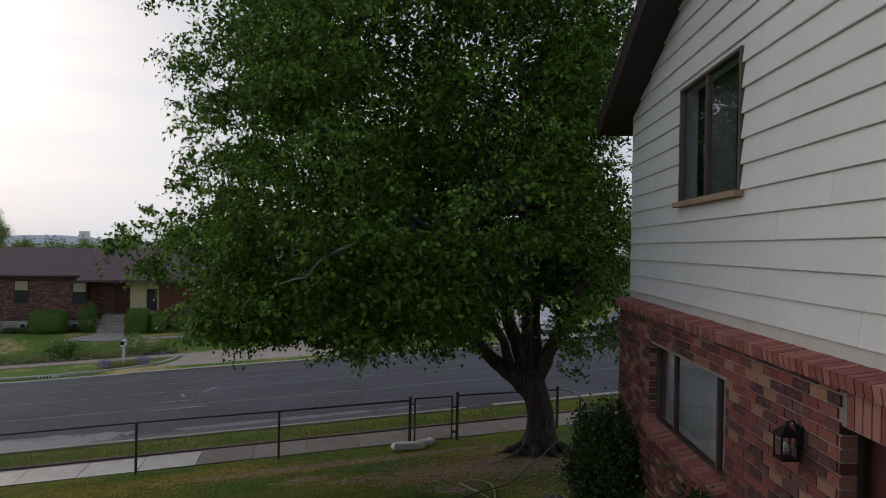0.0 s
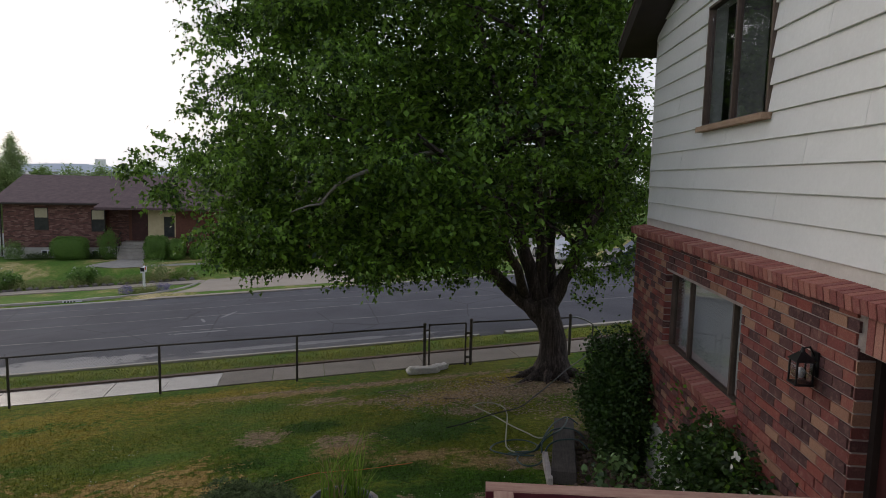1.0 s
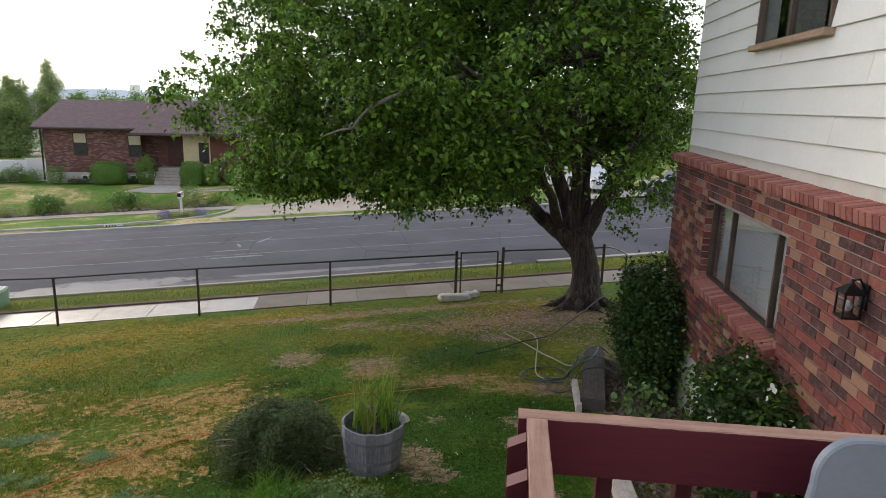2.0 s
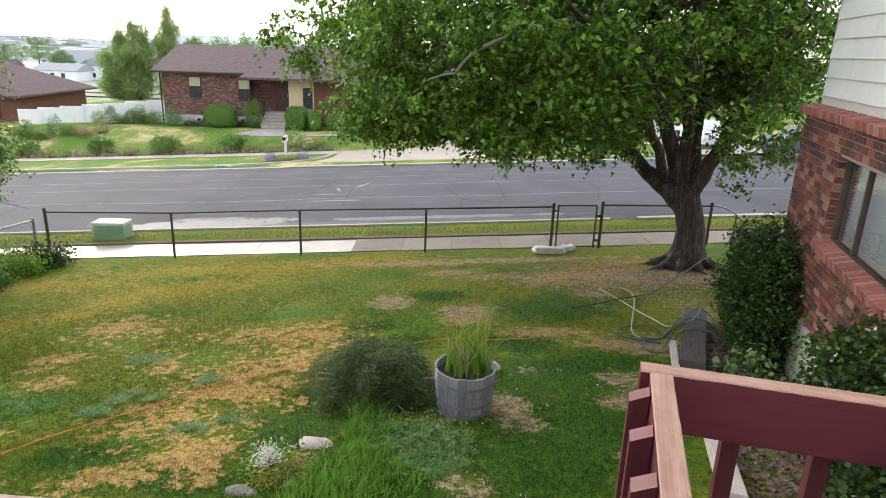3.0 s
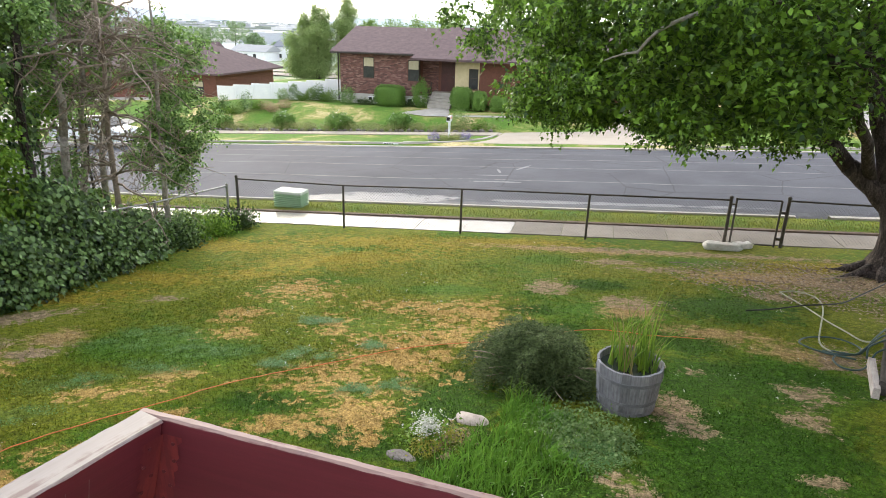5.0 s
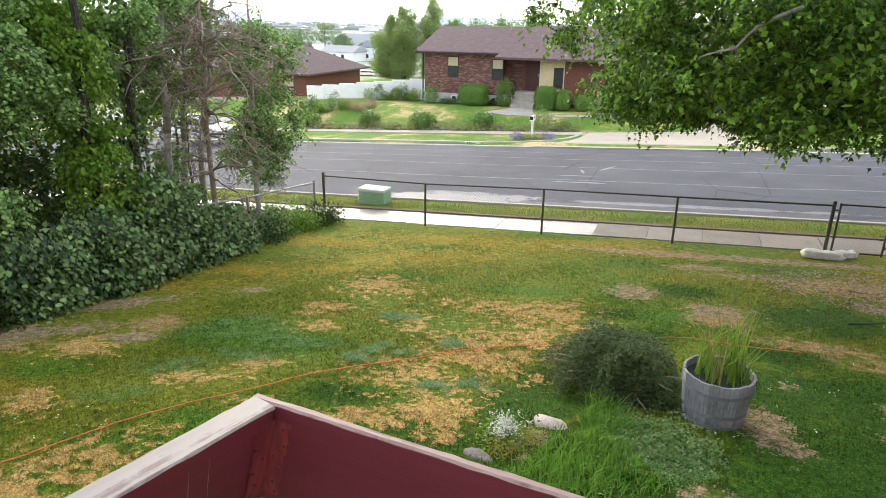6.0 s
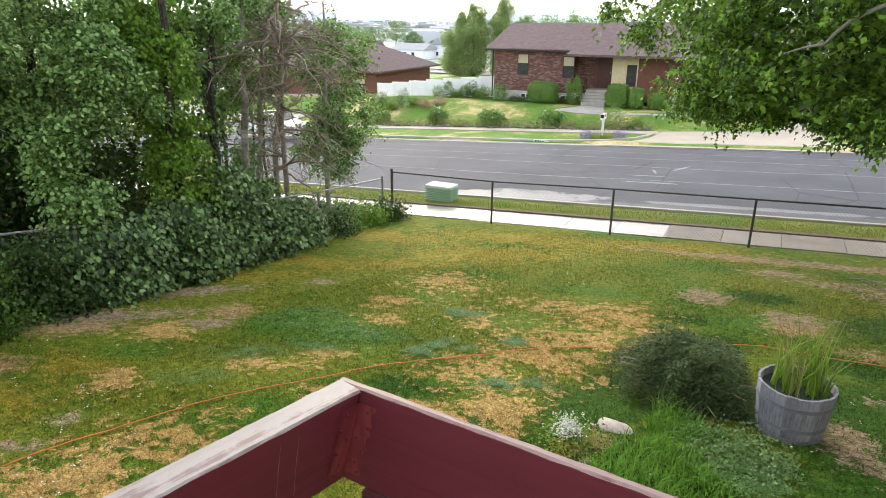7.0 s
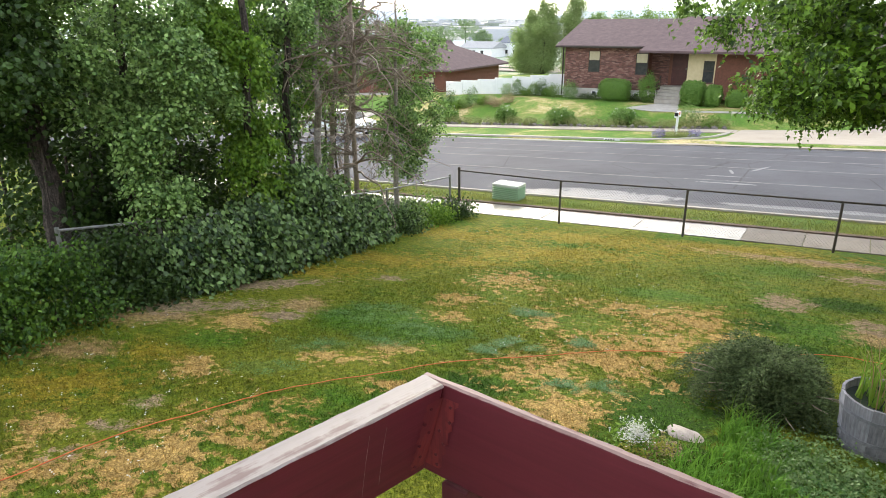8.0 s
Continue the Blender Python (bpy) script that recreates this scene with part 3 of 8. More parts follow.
M_BRONZE = mottled("bronze_aluminium", (0.1, 0.075, 0.06), (0.17, 0.125, 0.1), 6, 0.4, 0.02, 60, metal=0.3)
M_TANWOOD = raw_wood("tan_sill", (0.3, 0.19, 0.12), (0.46, 0.33, 0.23), "Y")
M_BLACKMETAL = mottled("black_metal", (0.012, 0.012, 0.013), (0.03, 0.03, 0.032), 10, 0.4, 0.05, 60, metal=0.5)
M_GREYWOOD = raw_wood("grey_staves", (0.115, 0.115, 0.135), (0.31, 0.31, 0.35), "Z", spread=0.32)
M_TIE = raw_wood("railway_tie", (0.04, 0.035, 0.032), (0.12, 0.1, 0.09), "Y")
M_HOOP = mottled("barrel_hoop", (0.15, 0.155, 0.18), (0.3, 0.3, 0.34), 8, 0.7, 0.1, 60, metal=0.25)
M_MULCH = mottled("bark_mulch", (0.045, 0.027, 0.02), (0.17, 0.115, 0.09), 10, 0.95, 0.8, 30, 0.03, spread=0.4)
M_ROCK = mottled("pale_rock", (0.34, 0.28, 0.25), (0.62, 0.55, 0.5), 6, 0.9, 0.6, 40, 0.02, spread=0.2)
M_SACK = mottled("pale_sack_plastic", (0.5, 0.48, 0.45), (0.76, 0.74, 0.71), 9, 0.6, 0.7, 30, 0.03)
M_DARKROCK = mottled("edging_stone", (0.12, 0.105, 0.1), (0.28, 0.25, 0.24), 5, 0.9, 0.6, 40, 0.03, spread=0.3)
M_CORD = mottled("orange_cord", (0.55, 0.11, 0.03), (0.7, 0.2, 0.06), 8, 0.5, 0.02, 60)
M_HOSE = mottled("green_hose", (0.02, 0.05, 0.05), (0.05, 0.09, 0.085), 8, 0.45, 0.02, 60)
M_BLACKHOSE = mottled("black_hose", (0.012, 0.014, 0.013), (0.03, 0.033, 0.03), 8, 0.45, 0.02, 60)
M_PALEHOSE = mottled("faded_hose", (0.24, 0.25, 0.17), (0.4, 0.4, 0.3), 8, 0.6, 0.02, 60)
M_UTIL = mottled("utility_green", (0.2, 0.36, 0.21), (0.3, 0.46, 0.29), 5, 0.6, 0.05, 50)
M_UTILTOP = mottled("pale_lid_green", (0.5, 0.58, 0.5), (0.66, 0.72, 0.66), 5, 0.6, 0.05, 50)
M_WHITE = mottled("white_vinyl", (0.72, 0.73, 0.76), (0.82, 0.82, 0.84), 2, 0.4, 0.02, 30)
M_CREAM = mottled("cream_stucco", (0.55, 0.46, 0.28), (0.66, 0.56, 0.36), 4, 0.9, 0.3, 50)
M_REDBROWN = mottled("red_brown_brick", (0.12, 0.05, 0.036), (0.19, 0.08, 0.055), 8, 0.9, 0.4, 60)
M_GREYPAINT = mottled("grey_roofing", (0.25, 0.26, 0.28), (0.4, 0.41, 0.43), 3, 0.8, 0.2, 40)
M_DOOR = mottled("dark_red_door", (0.05, 0.012, 0.012), (0.09, 0.022, 0.02), 5, 0.5, 0.05, 50)
M_BLIND = mottled("cream_blind", (0.42, 0.37, 0.25), (0.5, 0.45, 0.32), 5, 0.7, 0.02, 50)
M_SLAT = mottled("white_slat", (0.55, 0.57, 0.56), (0.66, 0.68, 0.67), 5, 0.6, 0.02, 50)
M_GREYSLAT = mottled("grey_slat", (0.16, 0.16, 0.155), (0.22, 0.22, 0.21), 5, 0.7, 0.02, 50)
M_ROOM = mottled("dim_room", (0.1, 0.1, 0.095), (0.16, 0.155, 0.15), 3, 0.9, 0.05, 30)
M_GLASS = glass_material("window_glass")
M_PLASTIC = mottled("grey_resin", (0.17, 0.2, 0.25), (0.21, 0.245, 0.3), 6, 0.5, 0.05, 90)
M_CHROME = mottled("bright_metal", (0.5, 0.5, 0.5), (0.7, 0.7, 0.7), 10, 0.2, 0.0, 50, metal=1.0)
M_TYRE = mottled("tyre_rubber", (0.012, 0.012, 0.012), (0.025, 0.025, 0.025), 9, 0.8, 0.1, 50)
M_CARPAINT = mottled("dark_blue_car_paint", (0.02, 0.03, 0.06), (0.03, 0.04, 0.08), 2, 0.15, 0.0, 40)
M_CARWHITE = mottled("silver_white_car_paint", (0.6, 0.62, 0.65), (0.7, 0.72, 0.74), 2, 0.15, 0.0, 40)
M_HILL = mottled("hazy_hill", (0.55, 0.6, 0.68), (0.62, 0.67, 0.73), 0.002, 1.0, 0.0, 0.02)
M_WATER = mottled("still_water", (0.03, 0.04, 0.035), (0.05, 0.06, 0.05), 6, 0.06, 0.02, 40)

M_MAPLE = leaf_material("maple_leaf", (0.008, 0.034, 0.003), (0.23, 0.42, 0.045), through_light=0.24, low=0.28, high=0.82)
M_ASPEN = leaf_material("aspen_leaf", (0.026, 0.08, 0.016), (0.33, 0.5, 0.16), through_light=0.26)
M_LIME = leaf_material("vine_leaf", (0.06, 0.15, 0.012), (0.24, 0.4, 0.045))
M_CREEPER = leaf_material("creeper_leaf", (0.008, 0.034, 0.007), (0.25, 0.4, 0.13), through_light=0.2, low=0.29, high=0.8, gloss=0.5)
M_IVY = leaf_material("bright_shrub_leaf", (0.012, 0.05, 0.006), (0.14, 0.27, 0.03), through_light=0.25, low=0.28, high=0.85)
M_SHRUB = leaf_material("hedge_leaf", (0.008, 0.026, 0.005), (0.052, 0.105, 0.018), through_light=0.16)
M_FRESH = leaf_material("fresh_leaf", (0.06, 0.15, 0.015), (0.15, 0.28, 0.03))
M_JUNIPER = leaf_material("juniper_needles", (0.018, 0.036, 0.012), (0.14, 0.19, 0.075), through_light=0.06, gloss=0.08)
M_REED = leaf_material("reed_blade", (0.08, 0.18, 0.015), (0.29, 0.44, 0.06), through_light=0.4)
M_WEED = leaf_material("weed_blade", (0.06, 0.17, 0.014), (0.19, 0.4, 0.05), through_light=0.4)
M_PETAL = leaf_material("white_petal", (0.55, 0.55, 0.5), (0.8, 0.8, 0.76), back=(0.7, 0.7, 0.65), through_light=0.2)
M_LILAC = leaf_material("lavender_petal", (0.2, 0.17, 0.34), (0.36, 0.32, 0.5), back=(0.3, 0.25, 0.45), through_light=0.2)
M_FARLEAF = leaf_material("far_leaf", (0.12, 0.21, 0.055), (0.32, 0.44, 0.15), through_light=0.35)
M_OLIVE = leaf_material("olive_leaf", (0.16, 0.18, 0.05), (0.38, 0.37, 0.15), through_light=0.2)
# paler and greyer than the nearer leaves: distance haze put into the colour
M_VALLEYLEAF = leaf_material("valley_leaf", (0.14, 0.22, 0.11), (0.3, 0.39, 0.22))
M_HEDGE = leaf_material("clipped_leaf", (0.07, 0.16, 0.03), (0.24, 0.4, 0.09), through_light=0.3)
M_POPLAR = leaf_material("poplar_leaf", (0.24, 0.33, 0.12), (0.46, 0.55, 0.25), through_light=0.45)
M_DRYSTEM = leaf_material("dry_stem", (0.25, 0.17, 0.09), (0.45, 0.34, 0.2), back=(0.4, 0.3, 0.15), through_light=0.2)


# ---- land and street ----
us = [-3000, -1200, -500, -200, -100] + [u * 1.0 for u in range(-60, -16)] + [-16 + 0.2 * k for k in range(110)] + [u * 1.0 for u in range(6, 41)] + [60, 100, 300, 900, 2500]
ns = [-60, -30] + [-18 + 0.2 * k for k in range(90)] + [0, 0.5, 1, 1.7, 2, 2.9, 2.96, 6, 9, 12, 16.2, 16.32, 17, 18, 19, 20, 20.3, 20.8, 21.2] + [21.5 + 0.75 * k for k in range(14)] + [33, 36, 40, 44, 50, 60, 80, 100, 115, 130, 145, 200, 400, 800, 1600, 3000, 4700]


def sheet_z(U, N):
    z = ground_z(U, N) + 0.018 * noise.noise(Vector((U, N, 0)) * 0.9)
    return z - (0.2 if KERB_NEAR < N < KERB_FAR else 0.0)


def road_z(U, N):
    return ground_z(U, N) - 0.14 + 0.1 * (1 - ((N - 9.6) / 6.7) ** 2)


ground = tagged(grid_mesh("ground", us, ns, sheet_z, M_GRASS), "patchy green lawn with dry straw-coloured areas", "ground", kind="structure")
co = np.empty(len(ground.data.vertices) * 3, np.float32)
ground.data.vertices.foreach_get("co", co)
lay_patches(ground.data, co[0::3], co[1::3])
road = tagged(grid_mesh("road", [-400, -200, -90] + list(range(-60, 61, 3)) + [90, 200], [KERB_NEAR - 0.02, 4, 6, 8, 9.6, 11, 13, 15, KERB_FAR], road_z, M_ASPHALT), "dark grey asphalt street with pale cracks", "road", kind="structure")
pavement = tagged(grid_mesh("pavement", [-60, -30, 20], [0.16, 1.34], lambda U, N: ground_z(U, N) - 0.04, M_CONCRETE), "pale concrete pavement, wet at one end", "pavement", kind="structure")
pavement_far = tagged(grid_mesh("pavement_far", [-60, -30, -8.2], [20.3, 21.55], lambda U, N: ground_z(U, N) + 0.025, M_DRIVE), "pale concrete pavement across the street", "pavement", kind="structure")


def strip(name, pts_u, n0, n1, z0, z1, mat, label, category, kind="structure"):
    """A raised band along the street from n0 to n1 with a face down to z0 on the road side."""
    bm = bmesh.new()
    rows = []
    for U in pts_u:
        rows.append([bm.verts.new(at_street(U, n, ground_z(U, n) + z)) for n, z in ((n0, z0), (n0 + 0.02, z1), (n1, z1), (n1 + 0.005, z0))])
    for a, b in zip(rows, rows[1:]):
        for k in range(3):
            bm.faces.new((a[k], b[k], b[k + 1], a[k + 1]))
    bmesh.ops.recalc_face_normals(bm, faces=bm.faces)
    return tagged(part(name, bm, mat), label, category, kind=kind)


strip("kerb_far", [-60, -40, -30, -20, -12.6], KERB_FAR, KERB_FAR + 0.28, -0.2, 0.03, M_KERB, "pale concrete kerb", "kerb")
strip("kerb_far_right", [0.4, 10, 20, 30, 40], KERB_FAR, KERB_FAR + 0.22, -0.2, 0.03, M_KERB, "pale concrete kerb beyond the driveway", "kerb")
strip("kerb_near", [-60, -40, -20, -6, 2.2], KERB_NEAR - 0.06, KERB_NEAR + 0.1, -0.2, 0.05, M_KERB, "worn concrete kerb sunk in turf", "kerb")
strip("kerb_near_right", [3.0, 6, 12, 20], KERB_NEAR - 0.08, KERB_NEAR + 0.16, -0.2, 0.06, M_KERB, "pale broken concrete kerb", "kerb")
strip("verge_edge", [-60, -40, -20, -6, 9], 1.35, 1.52, -0.05, 0.05, M_MULCH, "dark soil edge of the verge", "soil")
strip("gutter_far", [-60, -40, -20, 0, 20, 40], KERB_FAR - 0.5, KERB_FAR - 0.01, -0.19, -0.105, M_KERB, "pale concrete gutter along the kerb", "gutter")

# the drive of the house across the road, and its front walk
def flared(name, ns, left, right, mat, lift, cols=8):
    """A sheet between two edges given as functions of N."""
    verts = [tuple(at_street(left(N) + (right(N) - left(N)) * i / cols, N, ground_z(left(N) + (right(N) - left(N)) * i / cols, N) + lift(N))) for N in ns for i in range(cols + 1)]
    w = cols + 1
    me = bpy.data.meshes.new(name)
    me.from_pydata(verts, [], [(j * w + i, j * w + i + 1, (j + 1) * w + i + 1, (j + 1) * w + i) for j in range(len(ns) - 1) for i in range(cols)])
    me.materials.append(mat)
    return new(name, me)


def bent(pts):
    """A function through (N, U) knots."""
    def at(N):
        for (n0, u0), (n1, u1) in zip(pts, pts[1:]):
            if n0 <= N <= n1:
                return u0 + (u1 - u0) * (N - n0) / (n1 - n0)
        return pts[-1][1] if N > pts[-1][0] else pts[0][1]
    return at


drive = flared("driveway", [16.3, 16.75, 17.2, 18, 19, 20.3, 21.6, 22.2, 24, 26, 28, 30, 33], bent([(16.3, -10.2), (17.2, -9.0), (18.4, -8.3), (21.6, -8.1), (22.2, -2.6), (33, -2.6)]),
               bent([(16.3, 1.0), (17.2, 0.2), (18.4, -0.6), (33, -0.8)]), M_DRIVE, lambda N: 0.03 if N > 17 else -0.08)
tagged(drive, "pale concrete driveway across the street", "driveway", kind="structure")
walkway = flared("front_walk", [24.75, 24.95, 25.2, 25.45, 25.7, 26.2, 26.8, 27.6], bent([(24.75, -13.6), (24.95, -14.3), (25.2, -15.1), (25.45, -15.3), (25.7, -15.0), (26.2, -14.4), (26.8, -14.1), (27.6, -14.0)]), bent([(24.75, -12.3), (25.45, -12.2), (26.8, -12.6), (27.6, -12.7)]), M_KERB, lambda N: 0.03)
tagged(walkway, "curved pale concrete front walk below the steps", "path", kind="structure")
side_walk = flared("side_walk", [24.72, 25.1], lambda N: -12.3, lambda N: -4.85, M_KERB, lambda N: 0.026)
tagged(side_walk, "narrow pale path from the steps to the drive", "path", kind="structure")
drive2 = grid_mesh("driveway_left", [-60, -42, -34], [21.6, 24, 30, 40], lambda U, N: ground_z(U, N) + 0.03, M_KERB)
tagged(drive2, "pale concrete drive of the next lot", "driveway", kind="structure")

# hills beyond the valley, their haze painted in as pale blue
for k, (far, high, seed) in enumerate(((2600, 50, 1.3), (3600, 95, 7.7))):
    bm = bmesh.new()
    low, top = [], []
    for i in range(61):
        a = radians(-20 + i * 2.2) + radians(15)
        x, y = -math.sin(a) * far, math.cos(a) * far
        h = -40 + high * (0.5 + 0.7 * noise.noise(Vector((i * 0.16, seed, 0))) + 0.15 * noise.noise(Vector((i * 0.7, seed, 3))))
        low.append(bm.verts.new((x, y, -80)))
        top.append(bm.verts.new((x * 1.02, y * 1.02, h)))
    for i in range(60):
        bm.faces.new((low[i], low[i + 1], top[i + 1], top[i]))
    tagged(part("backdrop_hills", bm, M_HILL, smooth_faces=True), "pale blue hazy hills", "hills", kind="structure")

# ---- near house: brick below, siding above ----
BX, SX = 2.56, 2.67  # faces of brick and of siding
WIN = (5.2, 7.37, 2.86, 3.74)  # lower window: y, y, z, z
UWIN = (5.22, 6.72, 5.29, 6.48)  # upper window
DOORY = (2.62, 3.6, 3.82)
COURSE, BRICK_L = 0.0768, 0.203


def wall_with_hole(name, x0, x1, y0, y1, z0, z1, holes, mat):
    """A slab of wall with rectangular openings that go through it."""
    bm = bmesh.new()
    ys = sorted({y0, y1, *[h[0] for h in holes], *[h[1] for h in holes]})
    zs = sorted({z0, z1, *[h[2] for h in holes], *[h[3] for h in holes]})

    def solid(a, b):
        cy, cz = (ys[a] + ys[a + 1]) / 2, (zs[b] + zs[b + 1]) / 2
        return not any(h[0] < cy < h[1] and h[2] < cz < h[3] for h in holes)

    vert = {}

    def v(x, y, z):
        key = (x, y, z)
        if key not in vert:
            vert[key] = bm.verts.new(key)
        return vert[key]

    for a in range(len(ys) - 1):
        for b in range(len(zs) - 1):
            if not solid(a, b):
                continue
            ya, yb, za, zb = ys[a], ys[a + 1], zs[b], zs[b + 1]
            for x, flip in ((x0, False), (x1, True)):
                q = [v(x, ya, za), v(x, ya, zb), v(x, yb, zb), v(x, yb, za)]
                bm.faces.new(q if not flip else q[::-1])
            for da, db, q in ((-1, 0, (ya, za, ya, zb)), (1, 0, (yb, za, yb, zb)), (0, -1, (ya, za, yb, za)), (0, 1, (ya, zb, yb, zb))):
                aa, bb = a + da, b + db
                if not (0 <= aa < len(ys) - 1 and 0 <= bb < len(zs) - 1 and solid(aa, bb)):
                    bm.faces.new((v(x0, q[0], q[1]), v(x0, q[2], q[3]), v(x1, q[2], q[3]), v(x1, q[0], q[1])))
    bmesh.ops.recalc_face_normals(bm, faces=bm.faces)
    return part(name, bm, mat)


wall_brick = tagged(wall_with_hole("wall_brick", BX + 0.012, BX + 0.22, -3.0, 8.84, 1.92, 4.06, [WIN, (DOORY[0], DOORY[1], 1.92, DOORY[2])], M_MORTAR), "weathered brick wall in red, tan and brown", "wall", kind="structure")
foundation = tagged(part("foundation", boxed(BX - 0.02, -3.0, 0.4, BX + 0.22, 8.84, 1.92), M_FOUND), "pale concrete foundation under the brick", "foundation", kind="structure")
wall_siding = tagged(wall_with_hole("wall_siding", SX + 0.004, SX + 0.16, -3.0, 8.7, 4.14, 7.9, [UWIN], M_SIDING), "white painted lap siding", "wall", kind="structure")
wall_north = tagged(part("wall_north", boxed(BX + 0.23, 8.6, 0.4, 12.0, 8.8, 6.5), M_BRICKS), "plain brick end wall", "wall", kind="structure")
# unseen wall added behind the deck; it blocks sky and darkens the rails
wall_behind = tagged(part("wall_behind", boxed(-3.0, -3.2, 0.8, 2.9, -3.0, 7.4), M_SIDING), "unseen white siding wall added behind the deck", "wall", kind="structure")
# closed rooms behind the windows; their indoor dimness is put into dark walls
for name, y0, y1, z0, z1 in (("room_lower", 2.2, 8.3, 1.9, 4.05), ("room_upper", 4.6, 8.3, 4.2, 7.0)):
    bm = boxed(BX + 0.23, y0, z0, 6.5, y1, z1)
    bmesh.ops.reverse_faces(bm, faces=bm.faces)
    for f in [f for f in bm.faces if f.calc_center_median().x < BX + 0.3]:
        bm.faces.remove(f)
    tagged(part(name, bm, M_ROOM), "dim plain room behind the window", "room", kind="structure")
# bottom trim of the siding
trim = tagged(part("trim", boxed(SX - 0.004, -3.0, 4.165, SX + 0.02, 8.71, 4.262, 0.004), M_TRIM), "pale painted trim board under the siding", "trim", kind="structure")
corner_trim = tagged(part("corner_trim", boxed(SX - 0.012, 8.69, 4.165, SX + 0.05, 8.725, 6.72), M_TRIM), "thin metal corner trim", "trim", kind="structure")


# roof: soffit, fascia and shingled slab over the gable
def rake(y):
    return 6.72 + 0.42 * (8.45 - y)


def raked(name, x0, x1, y0, y1, dz0, dz1, mat, label, category):
    bm = bmesh.new()
    q = [bm.verts.new((x, y, rake(y) + dz)) for x in (x0, x1) for y in (y0, y1) for dz in (dz0, dz1)]
    for f in ((0, 1, 3, 2), (4, 6, 7, 5), (0, 4, 5, 1), (2, 3, 7, 6), (0, 2, 6, 4), (1, 5, 7, 3)):
        bm.faces.new([q[i] for i in f])
    bmesh.ops.recalc_face_normals(bm, faces=bm.faces)
    return tagged(part(name, bm, mat), label, category, kind="structure")


raked("soffit", 2.3, 2.86, 3.0, 9.15, 0.0, 0.03, M_DARK, "dark brown soffit under the gable", "soffit")
raked("fascia", 2.26, 2.3, 3.0, 9.17, -0.05, 0.17, M_DARK, "dark brown fascia board", "fascia")
raked("roof", 2.25, 9.0, 3.0, 9.2, 0.172, 0.21, M_ROOF, "brown shingled roof edge", "roof")

# ---- windows, door ----
def window(name, x, y0, y1, z0, z1, bars, frame_mat, label):
    """A sliding window in the wall that faces -x: outer frame, dividers, panes."""
    w = tagged(new(name), label, "window", kind="structure")
    w.matrix_basis = Matrix.Translation((x, 0, 0))
    bm = bmesh.new()
    d = 0.07
    for a, b, c, e in ((y0, y1, z0, z0 + 0.03), (y0, y1, z1 - 0.03, z1), (y0, y0 + 0.03, z0 + 0.03, z1 - 0.03), (y1 - 0.03, y1, z0 + 0.03, z1 - 0.03)):
        box(bm, 0, a, c, d, b, e, 0.003)
    part("window_frame", bm, frame_mat, w)
    edges = [y0 + 0.03] + list(bars) + [y1 - 0.03]
    for b in bars:
        part("window_bar", boxed(0.008, b - 0.018, z0 + 0.03, 0.062, b + 0.018, z1 - 0.03, 0.003), frame_mat, w)
    for a, b in zip(edges, edges[1:]):
        g = part("pane", boxed(0.035, a + 0.01, z0 + 0.025, 0.039, b - 0.01, z1 - 0.025), M_GLASS, w)
        g.visible_shadow = False
    return w


window_1 = window("window_1", SX - 0.036, UWIN[0], UWIN[1], UWIN[2], UWIN[3], [5.99], M_BRONZE, "bronze-framed sliding window with a bug screen")
part("window_sill", boxed(-0.05, UWIN[0] - 0.03, UWIN[2] - 0.04, 0.05, UWIN[1] + 0.03, UWIN[2] + 0.012, 0.005), M_TANWOOD, window_1, "tan wooden sill")
window_2 = window("window_2", BX + 0.075, WIN[0], WIN[1], WIN[2], WIN[3], [5.59, 6.75], M_BRONZE, "wide bronze-framed window with white blinds")
blind = thing("window_blind", Matrix.Translation((BX + 0.19, 0, 0)), "white slatted blind behind the window glass", "blind")
me = finish("slat", boxed(-0.022, WIN[0] + 0.04, -0.0015, 0.022, WIN[1] - 0.04, 0.0015), M_SLAT)
for k in range(23):
    piece("slat", me, blind, Matrix.Translation((0, 0, WIN[2] + 0.03 + k * 0.038)) @ Matrix.Rotation(radians(-34), 4, "Y"))
curtain = thing("window_blind", Matrix.Translation((SX + 0.25, 0, 0)), "dim vertical blind behind the upper window", "blind")
me = finish("slat", boxed(-0.001, -0.04, UWIN[2] - 0.02, 0.001, 0.04, UWIN[3] + 0.02), M_GREYSLAT)
for k in range(9):
    piece("slat", me, curtain, Matrix.Translation((0, 6.05 + k * 0.08, 0)) @ Matrix.Rotation(radians(35), 4, "Z"))
door_1 = tagged(part("door_1", boxed(BX + 0.14, DOORY[0], 1.9, BX + 0.19, DOORY[1], DOORY[2]), M_DOOR), "dark red entrance door in a brick recess", "door", kind="structure")
part("door_frame", boxed(BX + 0.1, DOORY[1] - 0.05, 1.9, BX + 0.2, DOORY[1] - 0.002, DOORY[2] - 0.002), M_DARK, door_1)


